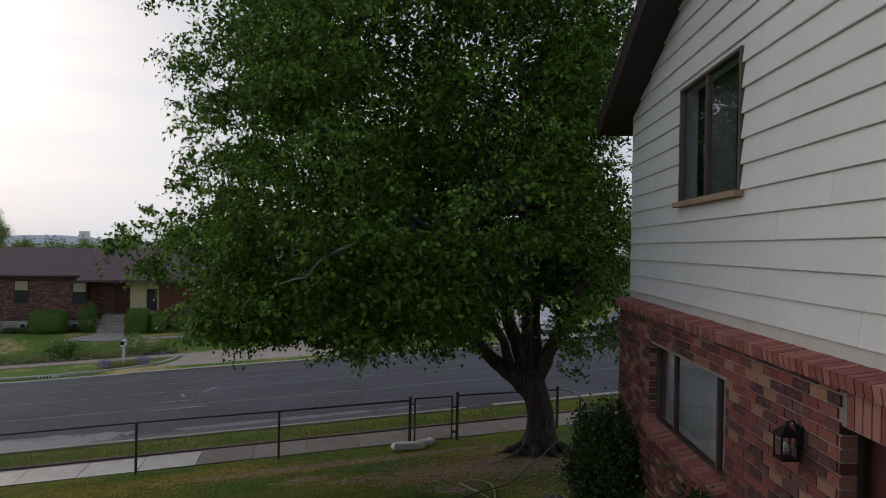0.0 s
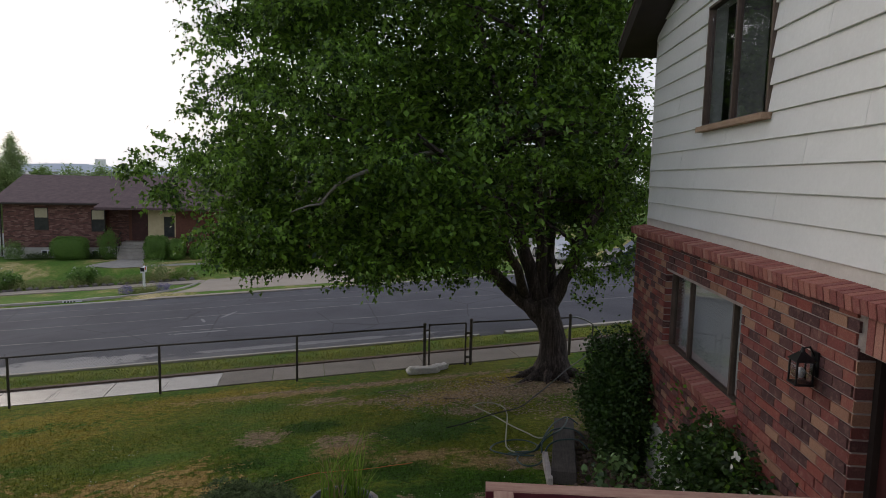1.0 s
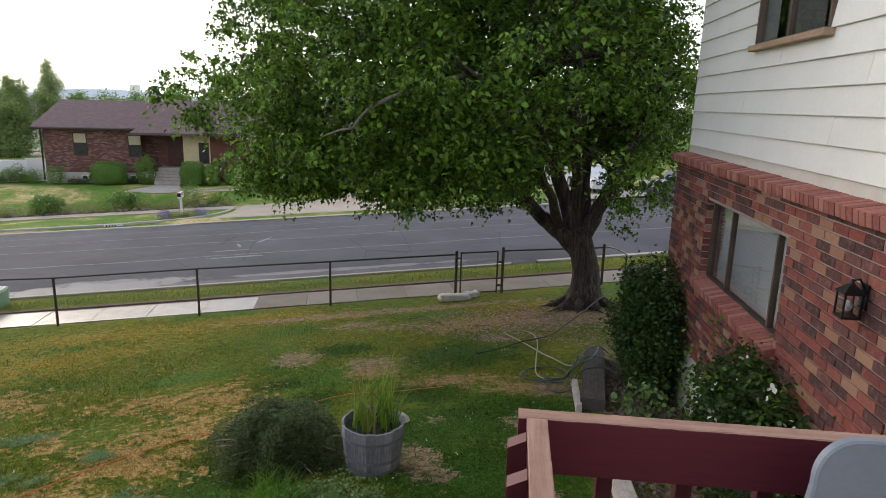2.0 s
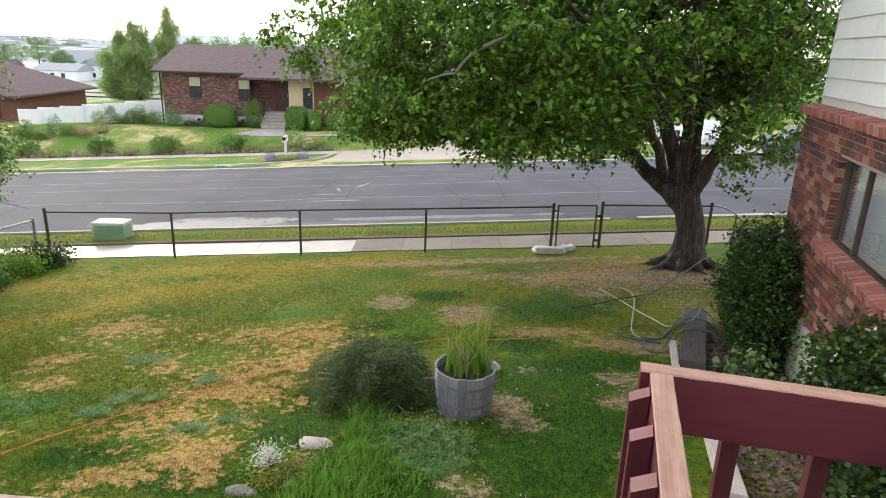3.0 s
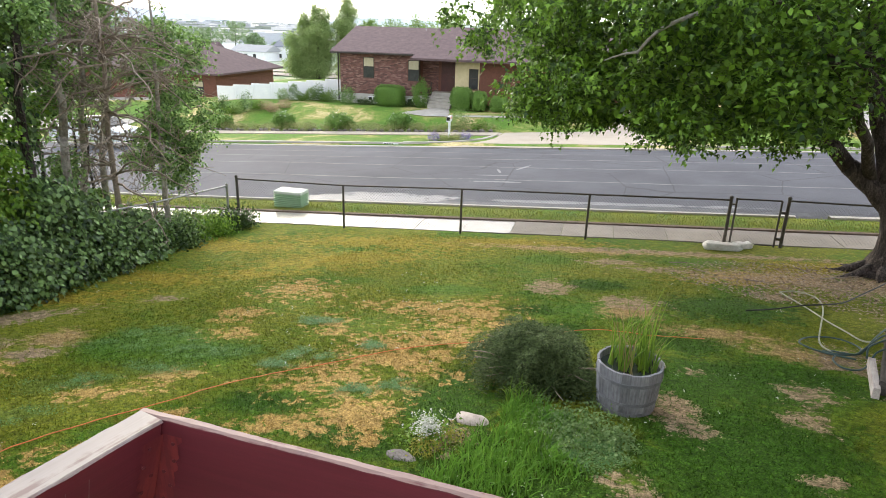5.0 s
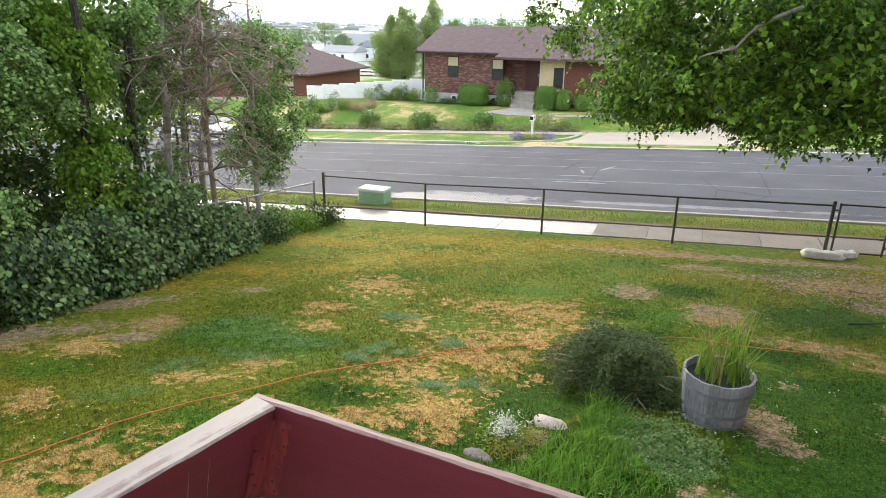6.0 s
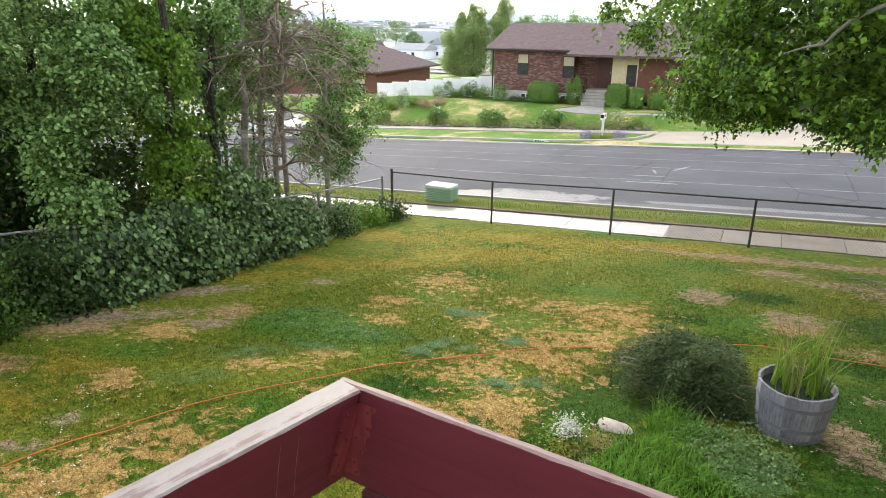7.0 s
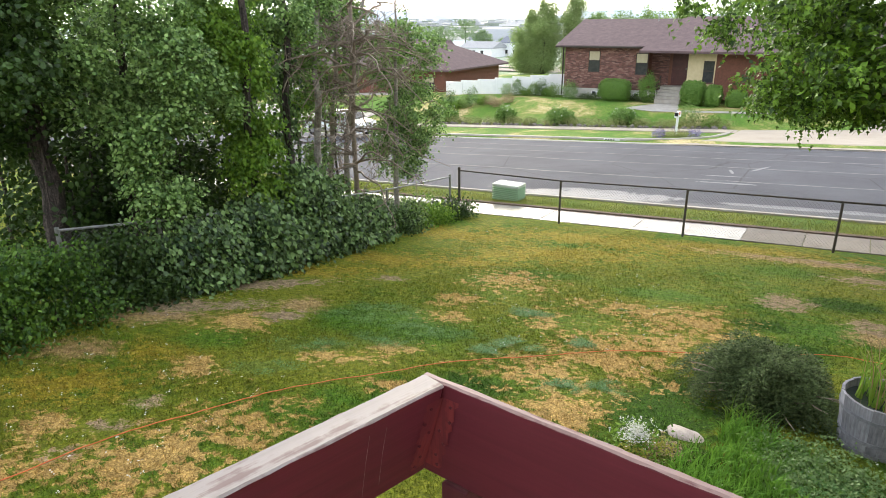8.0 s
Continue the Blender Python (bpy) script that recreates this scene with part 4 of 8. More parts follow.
def wall_lamp(m):
    """Carriage lantern: back plate, arm, roof, glazed cage, bulb."""
    lamp = thing("wall_lamp", m, "black metal carriage lantern with clear panes", "lamp")
    part("back_plate", boxed(-0.015, -0.05, -0.06, 0, 0.05, 0.12, 0.004), M_BLACKMETAL, lamp)
    part("arm", tube(bmesh.new(), [(-0.01, 0, 0.08), (-0.05, 0, 0.15), (-0.09, 0, 0.14), (-0.1, 0, 0.1)], 0.008, 6), M_BLACKMETAL, lamp)
    bm = bmesh.new()
    bmesh.ops.create_cone(bm, cap_ends=True, segments=4, radius1=0.1, radius2=0.022, depth=0.06, matrix=Matrix.Translation((-0.1, 0, 0.085)) @ Matrix.Rotation(radians(45), 4, "Z"))
    cyl(bm, (-0.1, 0, 0.11), (-0.1, 0, 0.15), 0.022, 0.006, 8)
    part("lamp_roof", bm, M_BLACKMETAL, lamp)
    bm = bmesh.new()
    for sx in (-1, 1):
        for sy in (-1, 1):
            box(bm, -0.1 + sx * 0.056 - 0.006, sy * 0.056 - 0.006, -0.11, -0.1 + sx * 0.056 + 0.006, sy * 0.056 + 0.006, 0.06)
    box(bm, -0.166, -0.066, -0.125, -0.034, 0.066, -0.108, 0.003)
    box(bm, -0.166, -0.066, 0.045, -0.034, 0.066, 0.058, 0.003)
    part("cage", bm, M_BLACKMETAL, lamp)
    for k in range(4):
        r = Matrix.Translation((-0.1, 0, 0)) @ Matrix.Rotation(k * math.pi / 2, 4, "Z")
        part("pane", boxed(0.054, -0.048, -0.105, 0.056, 0.048, 0.045, m=r), M_GLASS, lamp)
    bm = bmesh.new()
    bmesh.ops.create_uvsphere(bm, u_segments=10, v_segments=8, radius=0.03, matrix=Matrix.Translation((-0.1, 0, -0.04)) @ Matrix.Diagonal((1, 1, 1.4, 1)))
    part("bulb", bm, M_WHITE, lamp, "white glass bulb", True)
    return lamp


wall_lamp(Matrix.Translation((BX, 4.03, 3.6)) @ Matrix.Scale(0.88, 4))

# ---- deck with painted rails ----
DECK_Z = 3.12
deck = tagged(part("deck", boxed(-0.42, -3.0, DECK_Z - 0.2, 2.5, 0.4, DECK_Z - 0.03), M_WINE), "wine-red painted deck framing", "deck", kind="structure")
landing = tagged(part("landing", boxed(0.5, 0.41, DECK_Z - 0.2, 2.5, 1.42, DECK_Z - 0.03), M_WINE), "wine-red painted deck landing", "deck", kind="structure")


def rail_board(parent, a, b, thick, high, mat, cap_mat, z, splay=0.0, cant=0.0):
    """A board on edge from a to b (plan points of its outer face), with a bare, worn top edge; splay: how far its foot stands out, cant: how far it runs on past a."""
    a, b = Vector((*a, z)), Vector((*b, z))
    d = b - a
    m = Matrix.Translation(a) @ Matrix.Rotation(math.atan2(d.y, d.x), 4, "Z")
    bm = boxed(0, 0, -high, d.length, thick, -0.002, 0.002)
    for v in bm.verts:
        v.co.y -= splay * v.co.z
        if v.co.x < 0.01:
            v.co.x += cant * v.co.z
    ob = part("rail_board", bm, mat, parent, m=m)
    bm = bmesh.new()
    n = max(4, int(d.length / 0.02))
    rr = random.Random(int(d.length * 1000))
    rows = []
    for i in range(n + 1):
        x = d.length * i / n
        e0, e1 = rr.uniform(0, 0.0007), rr.uniform(0, 0.0007)
        rows.append([bm.verts.new((x, e0 - 0.0008, rr.uniform(-0.0034, -0.0012))), bm.verts.new((x, e0 + 0.002, rr.uniform(-0.0003, 0.0003))), bm.verts.new((x, thick - e1 - 0.002, rr.uniform(-0.0003, 0.0003))), bm.verts.new((x, thick - e1 + 0.0008, rr.uniform(-0.0034, -0.0012)))])
    for p, q in zip(rows, rows[1:]):
        for k in range(3):
            bm.faces.new((p[k], p[k + 1], q[k + 1], q[k]))
    bm.faces.new(rows[0])
    bm.faces.new(rows[-1][::-1])
    bmesh.ops.recalc_face_normals(bm, faces=bm.faces)
    part("worn_edge", bm, cap_mat, ob, "bare worn top edge", m=Matrix())
    return ob


# left corner rail
rail_a = thing("deck_rail", Matrix(), "wine-red deck railing corner with a bleached top edge", "railing")
rail_board(rail_a, (-0.39, 0.474), (0.3, 0.597), 0.0105, 0.14, M_WINE, M_PALE_X, 4.2, 0.03, 0.08)
rail_board(rail_a, (-0.356, -2.0), (-0.356, 0.477), 0.036, 0.14, M_WINE, M_PALE_W, 4.2, 0.28)
A13 = Matrix.Translation((-0.39, 0.474, 0)) @ Matrix.Rotation(math.atan2(0.123, 0.69), 4, "Z")
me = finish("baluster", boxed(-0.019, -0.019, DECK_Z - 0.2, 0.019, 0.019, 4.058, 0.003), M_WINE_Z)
for k in range(5):
    piece("baluster", me, rail_a, A13 @ Matrix.Translation((0.045 + 0.125 * k, 0.018, 0)))
for k in range(12):
    piece("baluster", me, rail_a, Matrix.Translation((-0.456, 0.36 - 0.125 * k, 0)))
# mending plate with toothed edges, bent into the corner, and two paint drips
M_FLAKED = wood_paint("flaked_paint", (0.2, 0.036, 0.037), (0.125, 0.021, 0.028), 0.54, "Z")
nail = finish("nail", cyl(bmesh.new(), (0, -0.0034, 0), (0, -0.001, 0), 0.0021, sides=8), M_WINE_Z)
A_SIDE = Matrix.Translation((-0.356, 0.479, 4.2)) @ Matrix.Rotation(math.pi / 2, 4, "Z")
for m, way, splay, lean in ((A13 @ Matrix.Translation((0.034, 0, 4.2)), 1, 0.03, -0.28), (A_SIDE, -1, 0.28, -0.05)):
    bm = bmesh.new()
    inner, outer = [], []
    for i in range(21):
        d = 0.018 + 0.108 * i / 20
        tooth = (0.0, 0.004, 0.0045, 0.002, 0.005, 0.001, 0.0025)[(i * 3 + way) % 7]
        inner.append((lean * d, splay * d - 0.0022, -d))
        outer.append((lean * d + way * (0.021 + tooth), splay * d - 0.0022, -d))
    bm.faces.new([bm.verts.new(q) for q in inner + outer[::-1]])
    plate = piece("mending_plate", finish("mending_plate", bm, M_FLAKED), rail_a, m)
    plate["label"] = "flaked mending plate with nail heads"
    for x, d in ((0.016, 0.028), (0.02, 0.05), (0.009, 0.068), (0.019, 0.085), (0.013, 0.106), (0.018, 0.12)):
        piece("nail", nail, plate, Matrix.Translation((lean * d + way * x, splay * d, -d)))
for d0, long in ((0.083, 0.115), (0.106, 0.125)):
    bm = bmesh.new()
    bm.faces.new([bm.verts.new((x, 0.28 * d - 0.0015, -d)) for x, d in ((-d0, 0.02), (-d0 + 0.0004, 0.06), (-d0 + 0.0035, long), (-d0 + 0.0043, long), (-d0 + 0.0013, 0.06), (-d0 + 0.0008, 0.02))])
    piece("paint_drip", finish("paint_drip", bm, M_PALE_W), rail_a, A_SIDE)["label"] = "thin pale paint drip"

# landing rail
rail_c = thing("deck_rail", Matrix(), "wine-red landing railing with bare sawn top edges", "railing")
rail_board(rail_c, (0.456, 1.43), (2.55, 1.43), 0.047, 0.14, M_WINE, M_BARE_X, 3.99)
rail_board(rail_c, (0.522, 0.62), (0.522, 1.428), 0.047, 0.14, M_WINE, M_BARE_X, 3.99)
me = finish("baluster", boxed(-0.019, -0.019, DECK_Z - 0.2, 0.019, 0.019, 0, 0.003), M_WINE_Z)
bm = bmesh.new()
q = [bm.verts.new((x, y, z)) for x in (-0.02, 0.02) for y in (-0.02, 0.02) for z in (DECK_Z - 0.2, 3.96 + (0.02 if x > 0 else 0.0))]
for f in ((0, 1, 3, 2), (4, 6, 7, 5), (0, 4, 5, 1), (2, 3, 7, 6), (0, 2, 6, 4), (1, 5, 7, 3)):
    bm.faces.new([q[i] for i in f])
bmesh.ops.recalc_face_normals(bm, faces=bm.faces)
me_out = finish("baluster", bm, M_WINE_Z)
me_out.materials.append(M_WORN)
for f in me_out.polygons:
    f.material_index = 1 if f.normal.z > 0.5 else 0
for k in range(6):
    piece("baluster", me_out, rail_c, Matrix.Translation((0.453, 1.36 - 0.15 * k, 0)))
bm = boxed(-0.019, -0.019, DECK_Z - 0.2, 0.019, 0.019, 3.865, 0.003)
me_in = finish("baluster", bm, M_WINE_Z)
for k in range(10):
    piece("baluster", me_in, rail_c, Matrix.Translation((0.672 + 0.186 * k, 1.497, 0)))
part("corner_post", boxed(0.476, 1.4, DECK_Z - 0.3, 0.514, 1.43, 3.85), M_WINE_Z, rail_c)

# grey resin chair on the landing
chair = thing("patio_chair", Matrix.Translation((1.375, 1.15, DECK_Z + 0.02)), "light grey resin patio chair with a rounded back", "chair")
bm = bmesh.new()
prof = [(0.45, 0.42)]
for i in range(9):
    a = math.pi / 2 * i / 8
    prof.append((0.25 + 0.09 * math.cos(a), 0.86 + 0.09 * math.sin(a)))
prof += [(0.14, 0.948), (0.07, 0.938), (0.0, 0.928), (-0.07, 0.93), (-0.14, 0.932)]
for i in range(9):
    a = math.pi / 2 * (1 + i / 8)
    prof.append((-0.25 + 0.09 * math.cos(a), 0.84 + 0.09 * math.sin(a)))
prof.append((-0.45, 0.42))
front = [bm.verts.new((x, 0.0 + 0.25 * (z - 0.42), z)) for x, z in prof]
back = [bm.verts.new((x, 0.025 + 0.25 * (z - 0.42), z)) for x, z in prof]
bm.faces.new(front)
bm.faces.new(back[::-1])
for i in range(len(prof)):
    j = (i + 1) % len(prof)
    bm.faces.new((front[i], back[i], back[j], front[j]))
bmesh.ops.recalc_face_normals(bm, faces=bm.faces)
bmesh.ops.bevel(bm, geom=list(bm.edges), offset=0.004, segments=1, affect="EDGES")
part("backrest", bm, M_PLASTIC, chair)
part("seat", boxed(-0.33, -0.42, 0.39, 0.33, 0.0, 0.42, 0.01), M_PLASTIC, chair)
for x in (-0.29, 0.29):
    for y in (-0.38, -0.02):
        part("leg", boxed(x - 0.02, y - 0.02, 0, x + 0.02, y + 0.02, 0.39, 0.005), M_PLASTIC, chair)


# ---- chain-link fences ----
def chain_mesh(parent, foot, along, length, high):
    """Crossed wires between two posts: foot(s) gives the ground point at s metres; along: a unit vector."""
    bm = bmesh.new()
    step = 0.075
    for sgn in (1, -1):
        k = -int(high / step) - 1
        while k * step < length:
            s0 = k * step
            lo, hi = max(0.0, s0), min(length, s0 + high)
            if hi - lo > 0.03:
                pts = []
                for s in (lo, hi):
                    h = s - s0
                    if sgn < 0:
                        pts.append((length - s, h))
                    else:
                        pts.append((s, h))
                a, b = [Vector(foot(s)) + Vector((0, 0, 0.04 + h)) for s, h in pts]
                d = (b - a).normalized()
                side = d.cross(Vector((0, 0, 1))).normalized() * 0.0016
                up = d.cross(side).normalized() * 0.0016
                ra = [bm.verts.new(a + o) for o in (side, -side * 0.5 + up, -side * 0.5 - up)]
                rb = [bm.verts.new(b + o) for o in (side, -side * 0.5 + up, -side * 0.5 - up)]
                for i in range(3):
                    bm.faces.new((ra[i], ra[(i + 1) % 3], rb[(i + 1) % 3], rb[i]))
            k += 1
    return part("chain_link_mesh", bm, M_WIRE, parent)


def fence_post(parent, foot, top, r, mat, cap=True):
    post = part("post", cyl(bmesh.new(), foot, top, r, sides=12), mat, parent)
    if cap:
        bm = bmesh.new()
        bmesh.ops.create_uvsphere(bm, u_segments=10, v_segments=6, radius=r * 1.25, matrix=Matrix.Translation(top))
        part("post_cap", bm, mat, post, "", True)
    return post


def street_foot(U, dz=0.0):
    return at_street(U, 0, ground_z(U, 0) + dz)


# (along the fence, height of the top)
LINE = [(-12.05, 0.63), (-9.07, 0.70), (-6.02, 0.87), (-3.02, 1.0), (0.0, 1.14)]
fence = thing("chain_link_fence", Matrix(), "rusty dark chain-link fence along the pavement", "fence")
for k, (U, top) in enumerate(LINE):
    fence_post(fence, street_foot(U, -0.1), at_street(U, 0, top + (0.06 if k in (0, 4) else 0)), 0.036 if k in (0, 4) else 0.027, M_STEEL, k in (0, 4))
for (U0, t0), (U1, t1) in zip(LINE, LINE[1:]):
    part("top_rail", cyl(bmesh.new(), at_street(U0, 0, t0), at_street(U1, 0, t1), 0.021), M_STEEL, fence)
    dz = (t1 - t0) / (U1 - U0)
    chain_mesh(fence, lambda s, U0=U0, t0=t0, dz=dz: at_street(U0 + s, 0, t0 + dz * s - 1.08), AU, U1 - U0, 1.02)
LINE2 = [(1.16, 1.22), (3.75, 1.28)]
fence2 = thing("chain_link_fence", Matrix(), "chain-link fence bay beside the gate, ending in a bent pipe", "fence")
for U, top in LINE2:
    fence_post(fence2, street_foot(U, -0.1), at_street(U, 0, top + 0.06), 0.036, M_STEEL)
part("top_rail", cyl(bmesh.new(), at_street(1.16, 0, 1.22), at_street(3.75, 0, 1.28), 0.021), M_STEEL, fence2)
chain_mesh(fence2, lambda s: at_street(1.16 + s, 0, 1.22 + 0.023 * s - 1.1), AU, 2.59, 1.04)
arc = [at_street(3.75 + 0.95 * math.sin(a), -0.1 * math.sin(a), 0.38 + 0.92 * math.cos(a)) for a in [math.pi / 2 * k / 8 for k in range(9)]]
part("bent_pipe", tube(bmesh.new(), [Vector(p) for p in arc] + [arc[-1] - Vector((0, 0, 0.4))], 0.021, 10), M_GALV, fence2, "bent galvanised pipe end")
fence_post(fence2, street_foot(4.35, -0.1), at_street(4.35, -0.05, 1.08), 0.022, M_STEEL, False)

gate = thing("chain_link_gate", Matrix(), "narrow chain-link gate in a dark pipe frame", "gate")
for U in (0.12, 1.03):
    part("upright", cyl(bmesh.new(), at_street(U, 0.02, 0.12), at_street(U, 0.02, 1.2), 0.022), M_STEEL, gate)
for z in (0.16, 1.17):
    part("cross_bar", cyl(bmesh.new(), at_street(0.12, 0.02, z), at_street(1.03, 0.02, z + 0.03), 0.019), M_STEEL, gate)
chain_mesh(gate, lambda s: at_street(0.13 + s, 0.02, 0.14), AU, 0.9, 0.98)
for z in (0.35, 0.95):
    part("hinge", boxed(-0.04, -0.03, -0.03, 0.05, 0.03, 0.03, 0.008, m=Matrix.Translation(at_street(1.08, 0.01, z)) @ Matrix.Rotation(TURN, 4, "Z")), M_STEEL, gate)
part("latch", boxed(-0.05, -0.025, -0.02, 0.05, 0.025, 0.02, 0.006, m=Matrix.Translation(at_street(0.06, 0.01, 1.05)) @ Matrix.Rotation(TURN, 4, "Z")), M_STEEL, gate)

# fence down the side of the yard, mostly grown over
F0, FD = Vector((-12.5, 11.8, 0)), Vector((0.30, -0.954, 0)).normalized()
FN = Vector((FD.y, -FD.x, 0))  # towards the neighbour


def side_point(s, k=0.0, dz=0.0):
    p = F0 + FD * s + FN * k
    return Vector((p.x, p.y, lawn_z(p.x, p.y) + dz))


side = thing("chain_link_fence", Matrix(), "galvanised chain-link fence overgrown with vines", "fence")
for k, s in enumerate((0.15, 3.1, 6.1, 9.1, 10.6)):
    fence_post(side, side_point(s, 0, -0.1), side_point(s, 0, 1.12), 0.03, M_GALV, k == 0)
for a, b in ((0.15, 3.1), (3.1, 6.1), (6.1, 9.1), (9.1, 10.6)):
    part("top_rail", cyl(bmesh.new(), side_point(a, 0, 1.08), side_point(b, 0, 1.08), 0.021), M_GALV, side)
    chain_mesh(side, lambda s, a=a, b=b: side_point(a, 0, 0).lerp(side_point(b, 0, 0), s / (b - a)), FD, b - a, 1.02)


# ---- foliage ----
def sprays(rng, centres, twigs, per, reach, droop):
    """Leaf places and headings: twigs fan out from each centre and hang at their ends."""
    n = len(centres) * twigs
    base = np.repeat(np.asarray(centres, float), twigs, 0)
    az, up = rng.uniform(0, 2 * np.pi, n), rng.normal(0.15, 0.45, n)
    d = np.stack([np.cos(az) * np.cos(up), np.sin(az) * np.cos(up), np.sin(up)], 1)
    size = reach * rng.uniform(0.6, 1.25, n)
    f = np.tile(np.linspace(0.15, 1.0, per), n)
    d, base, size, az = np.repeat(d, per, 0), np.repeat(base, per, 0), np.repeat(size, per), np.repeat(az, per)
    p = base + d * (f * size)[:, None]
    p[:, 2] -= droop * size * f**2
    p += rng.normal(0, 0.045 * reach / 0.5, p.shape)
    return p, az - np.pi / 2


def limb(bm, a, b, r0, r1, rng, sag=0.0, bits=6, wander=0.1, sides=8):
    a, b = Vector(a), Vector(b)
    pts, rad = [], []
    length = (b - a).length
    for i in range(bits + 1):
        f = i / bits
        w = math.sin(math.pi * f) * wander * length
        pts.append(a.lerp(b, f) + Vector((rng.uniform(-1, 1) * w * 0.5, rng.uniform(-1, 1) * w * 0.5, math.sin(math.pi * f) * sag * length)))
        rad.append(r0 + (r1 - r0) * f)
    tube(bm, pts, rad, sides, 0.08, rng)
    return pts


# the big maple
TX, TY = 2.05, 13.85
TZ = lawn_z(TX, TY)
rng, rpy = np.random.default_rng(11), random.Random(11)
maple = thing("maple_tree", Matrix.Translation((TX, TY, TZ)), "large maple with a dark trunk and drooping green crown", "tree")
bm = bmesh.new()
tube(bm, [(0.05, 0, -0.35), (0.05, 0, 0.02), (0.04, 0, 0.2), (0.05, 0, 0.45), (0.04, 0, 0.8), (-0.04, 0, 1.15), (-0.16, 0, 1.45), (-0.24, 0, 1.75)], [0.62, 0.5, 0.4, 0.33, 0.285, 0.27, 0.3, 0.26], 20, 0.06, rpy)
for v in bm.verts:
    a = math.atan2(v.co.y, v.co.x)
    if v.co.z < 0.5:
        f = 1 + 0.16 * math.sin(5 * a + 0.6) * max(0, 0.5 - v.co.z) * 1.6
        v.co.x, v.co.y = v.co.x * f, v.co.y * f
part("trunk", bm, M_BARK, maple, smooth_faces=True)
for k in range(9):
    bm = bmesh.new()
    a = 2 * math.pi * k / 9 + 0.3
    r = rpy.uniform(0.7, 1.3)
    pts = [(math.cos(a) * d, math.sin(a) * d, lawn_z(TX + math.cos(a) * d, TY + math.sin(a) * d) - TZ + h) for d, h in ((0.3, 0.16), (0.6, 0.05), (r * 0.7, 0.01), (r, -0.05))]
    tube(bm, pts, [0.11, 0.07, 0.04, 0.025], 7, 0.1, rpy)
    part("root", bm, M_BARK, maple, "gnarled surface root", True)

BOUGHS = [((-0.22, 0, 1.3), (-0.98, -0.1, 1.95), 0.19, 0.15, (-3.4, -1.2, 4.0)), ((-0.26, 0, 1.5), (-0.93, 0, 3.5), 0.17, 0.13, (-1.9, 0.3, 8.0)), ((-0.2, 0.05, 1.6), (-0.38, -0.1, 3.55), 0.14, 0.11, (-0.6, -0.6, 8.5)),
         ((-0.1, 0, 1.5), (0.4, 0.05, 2.5), 0.18, 0.14, (1.5, 0.3, 5.2)), ((-0.1, 0.1, 1.6), (0.1, 1.2, 4.0), 0.14, 0.1, (0.4, 3.0, 7.5)), ((-0.6, -0.05, 1.75), (-1.3, -1.6, 3.4), 0.11, 0.07, (-2.6, -3.6, 4.9))]
for a, b, r0, r1, c in BOUGHS:
    bm = bmesh.new()
    limb(bm, a, b, r0, r1, rpy, 0.03, 5, 0.05, 10)
    limb(bm, b, c, r1, 0.05, rpy, 0.06, 8, 0.08, 8)
    for k in range(5):
        p = Vector(b).lerp(Vector(c), rpy.uniform(0.1, 0.95))
        q = p + Vector((rpy.uniform(-2.6, 2.2), rpy.uniform(-2.4, 2.2), rpy.uniform(-0.3, 1.8)))
        limb(bm, p, q, 0.05, 0.015, rpy, 0.05, 5, 0.1, 6)
    part("limb", bm, M_BARK, maple, smooth_faces=True)
bm = bmesh.new()
limb(bm, (-2.3, -3.0, 4.75), (-3.39, -4.6, 4.33), 0.04, 0.03, rpy, 0.02, 6, 0.03, 7)
limb(bm, (-3.39, -4.6, 4.33), (-3.72, -4.62, 4.16), 0.03, 0.026, rpy, 0.02, 4, 0.05, 7)
limb(bm, (-3.72, -4.62, 4.16), (-3.95, -4.62, 3.88), 0.026, 0.02, rpy, 0.03, 4, 0.05, 7)
limb(bm, (-3.95, -4.62, 3.88), (-4.4, -4.6, 3.75), 0.02, 0.008, rpy, 0.05, 5, 0.05, 6)
part("dead_limb", bm, M_LIMB, maple, "bare grey limb", True)


def crown_edge(z):
    """Half width of the crown at a height over the ground."""
    pts = ((2.3, 3.6), (2.6, 4.6), (3.1, 5.0), (3.9, 5.2), (4.8, 5.1), (5.9, 4.6), (6.7, 5.0), (7.7, 5.2), (9.2, 6.0), (11.0, 5.0), (12.6, 2.4), (13.2, 0.4))
    for (z0, r0), (z1, r1) in zip(pts, pts[1:]):
        if z0 <= z <= z1:
            return r0 + (r1 - r0) * (z - z0) / (z1 - z0)
    return 0.0


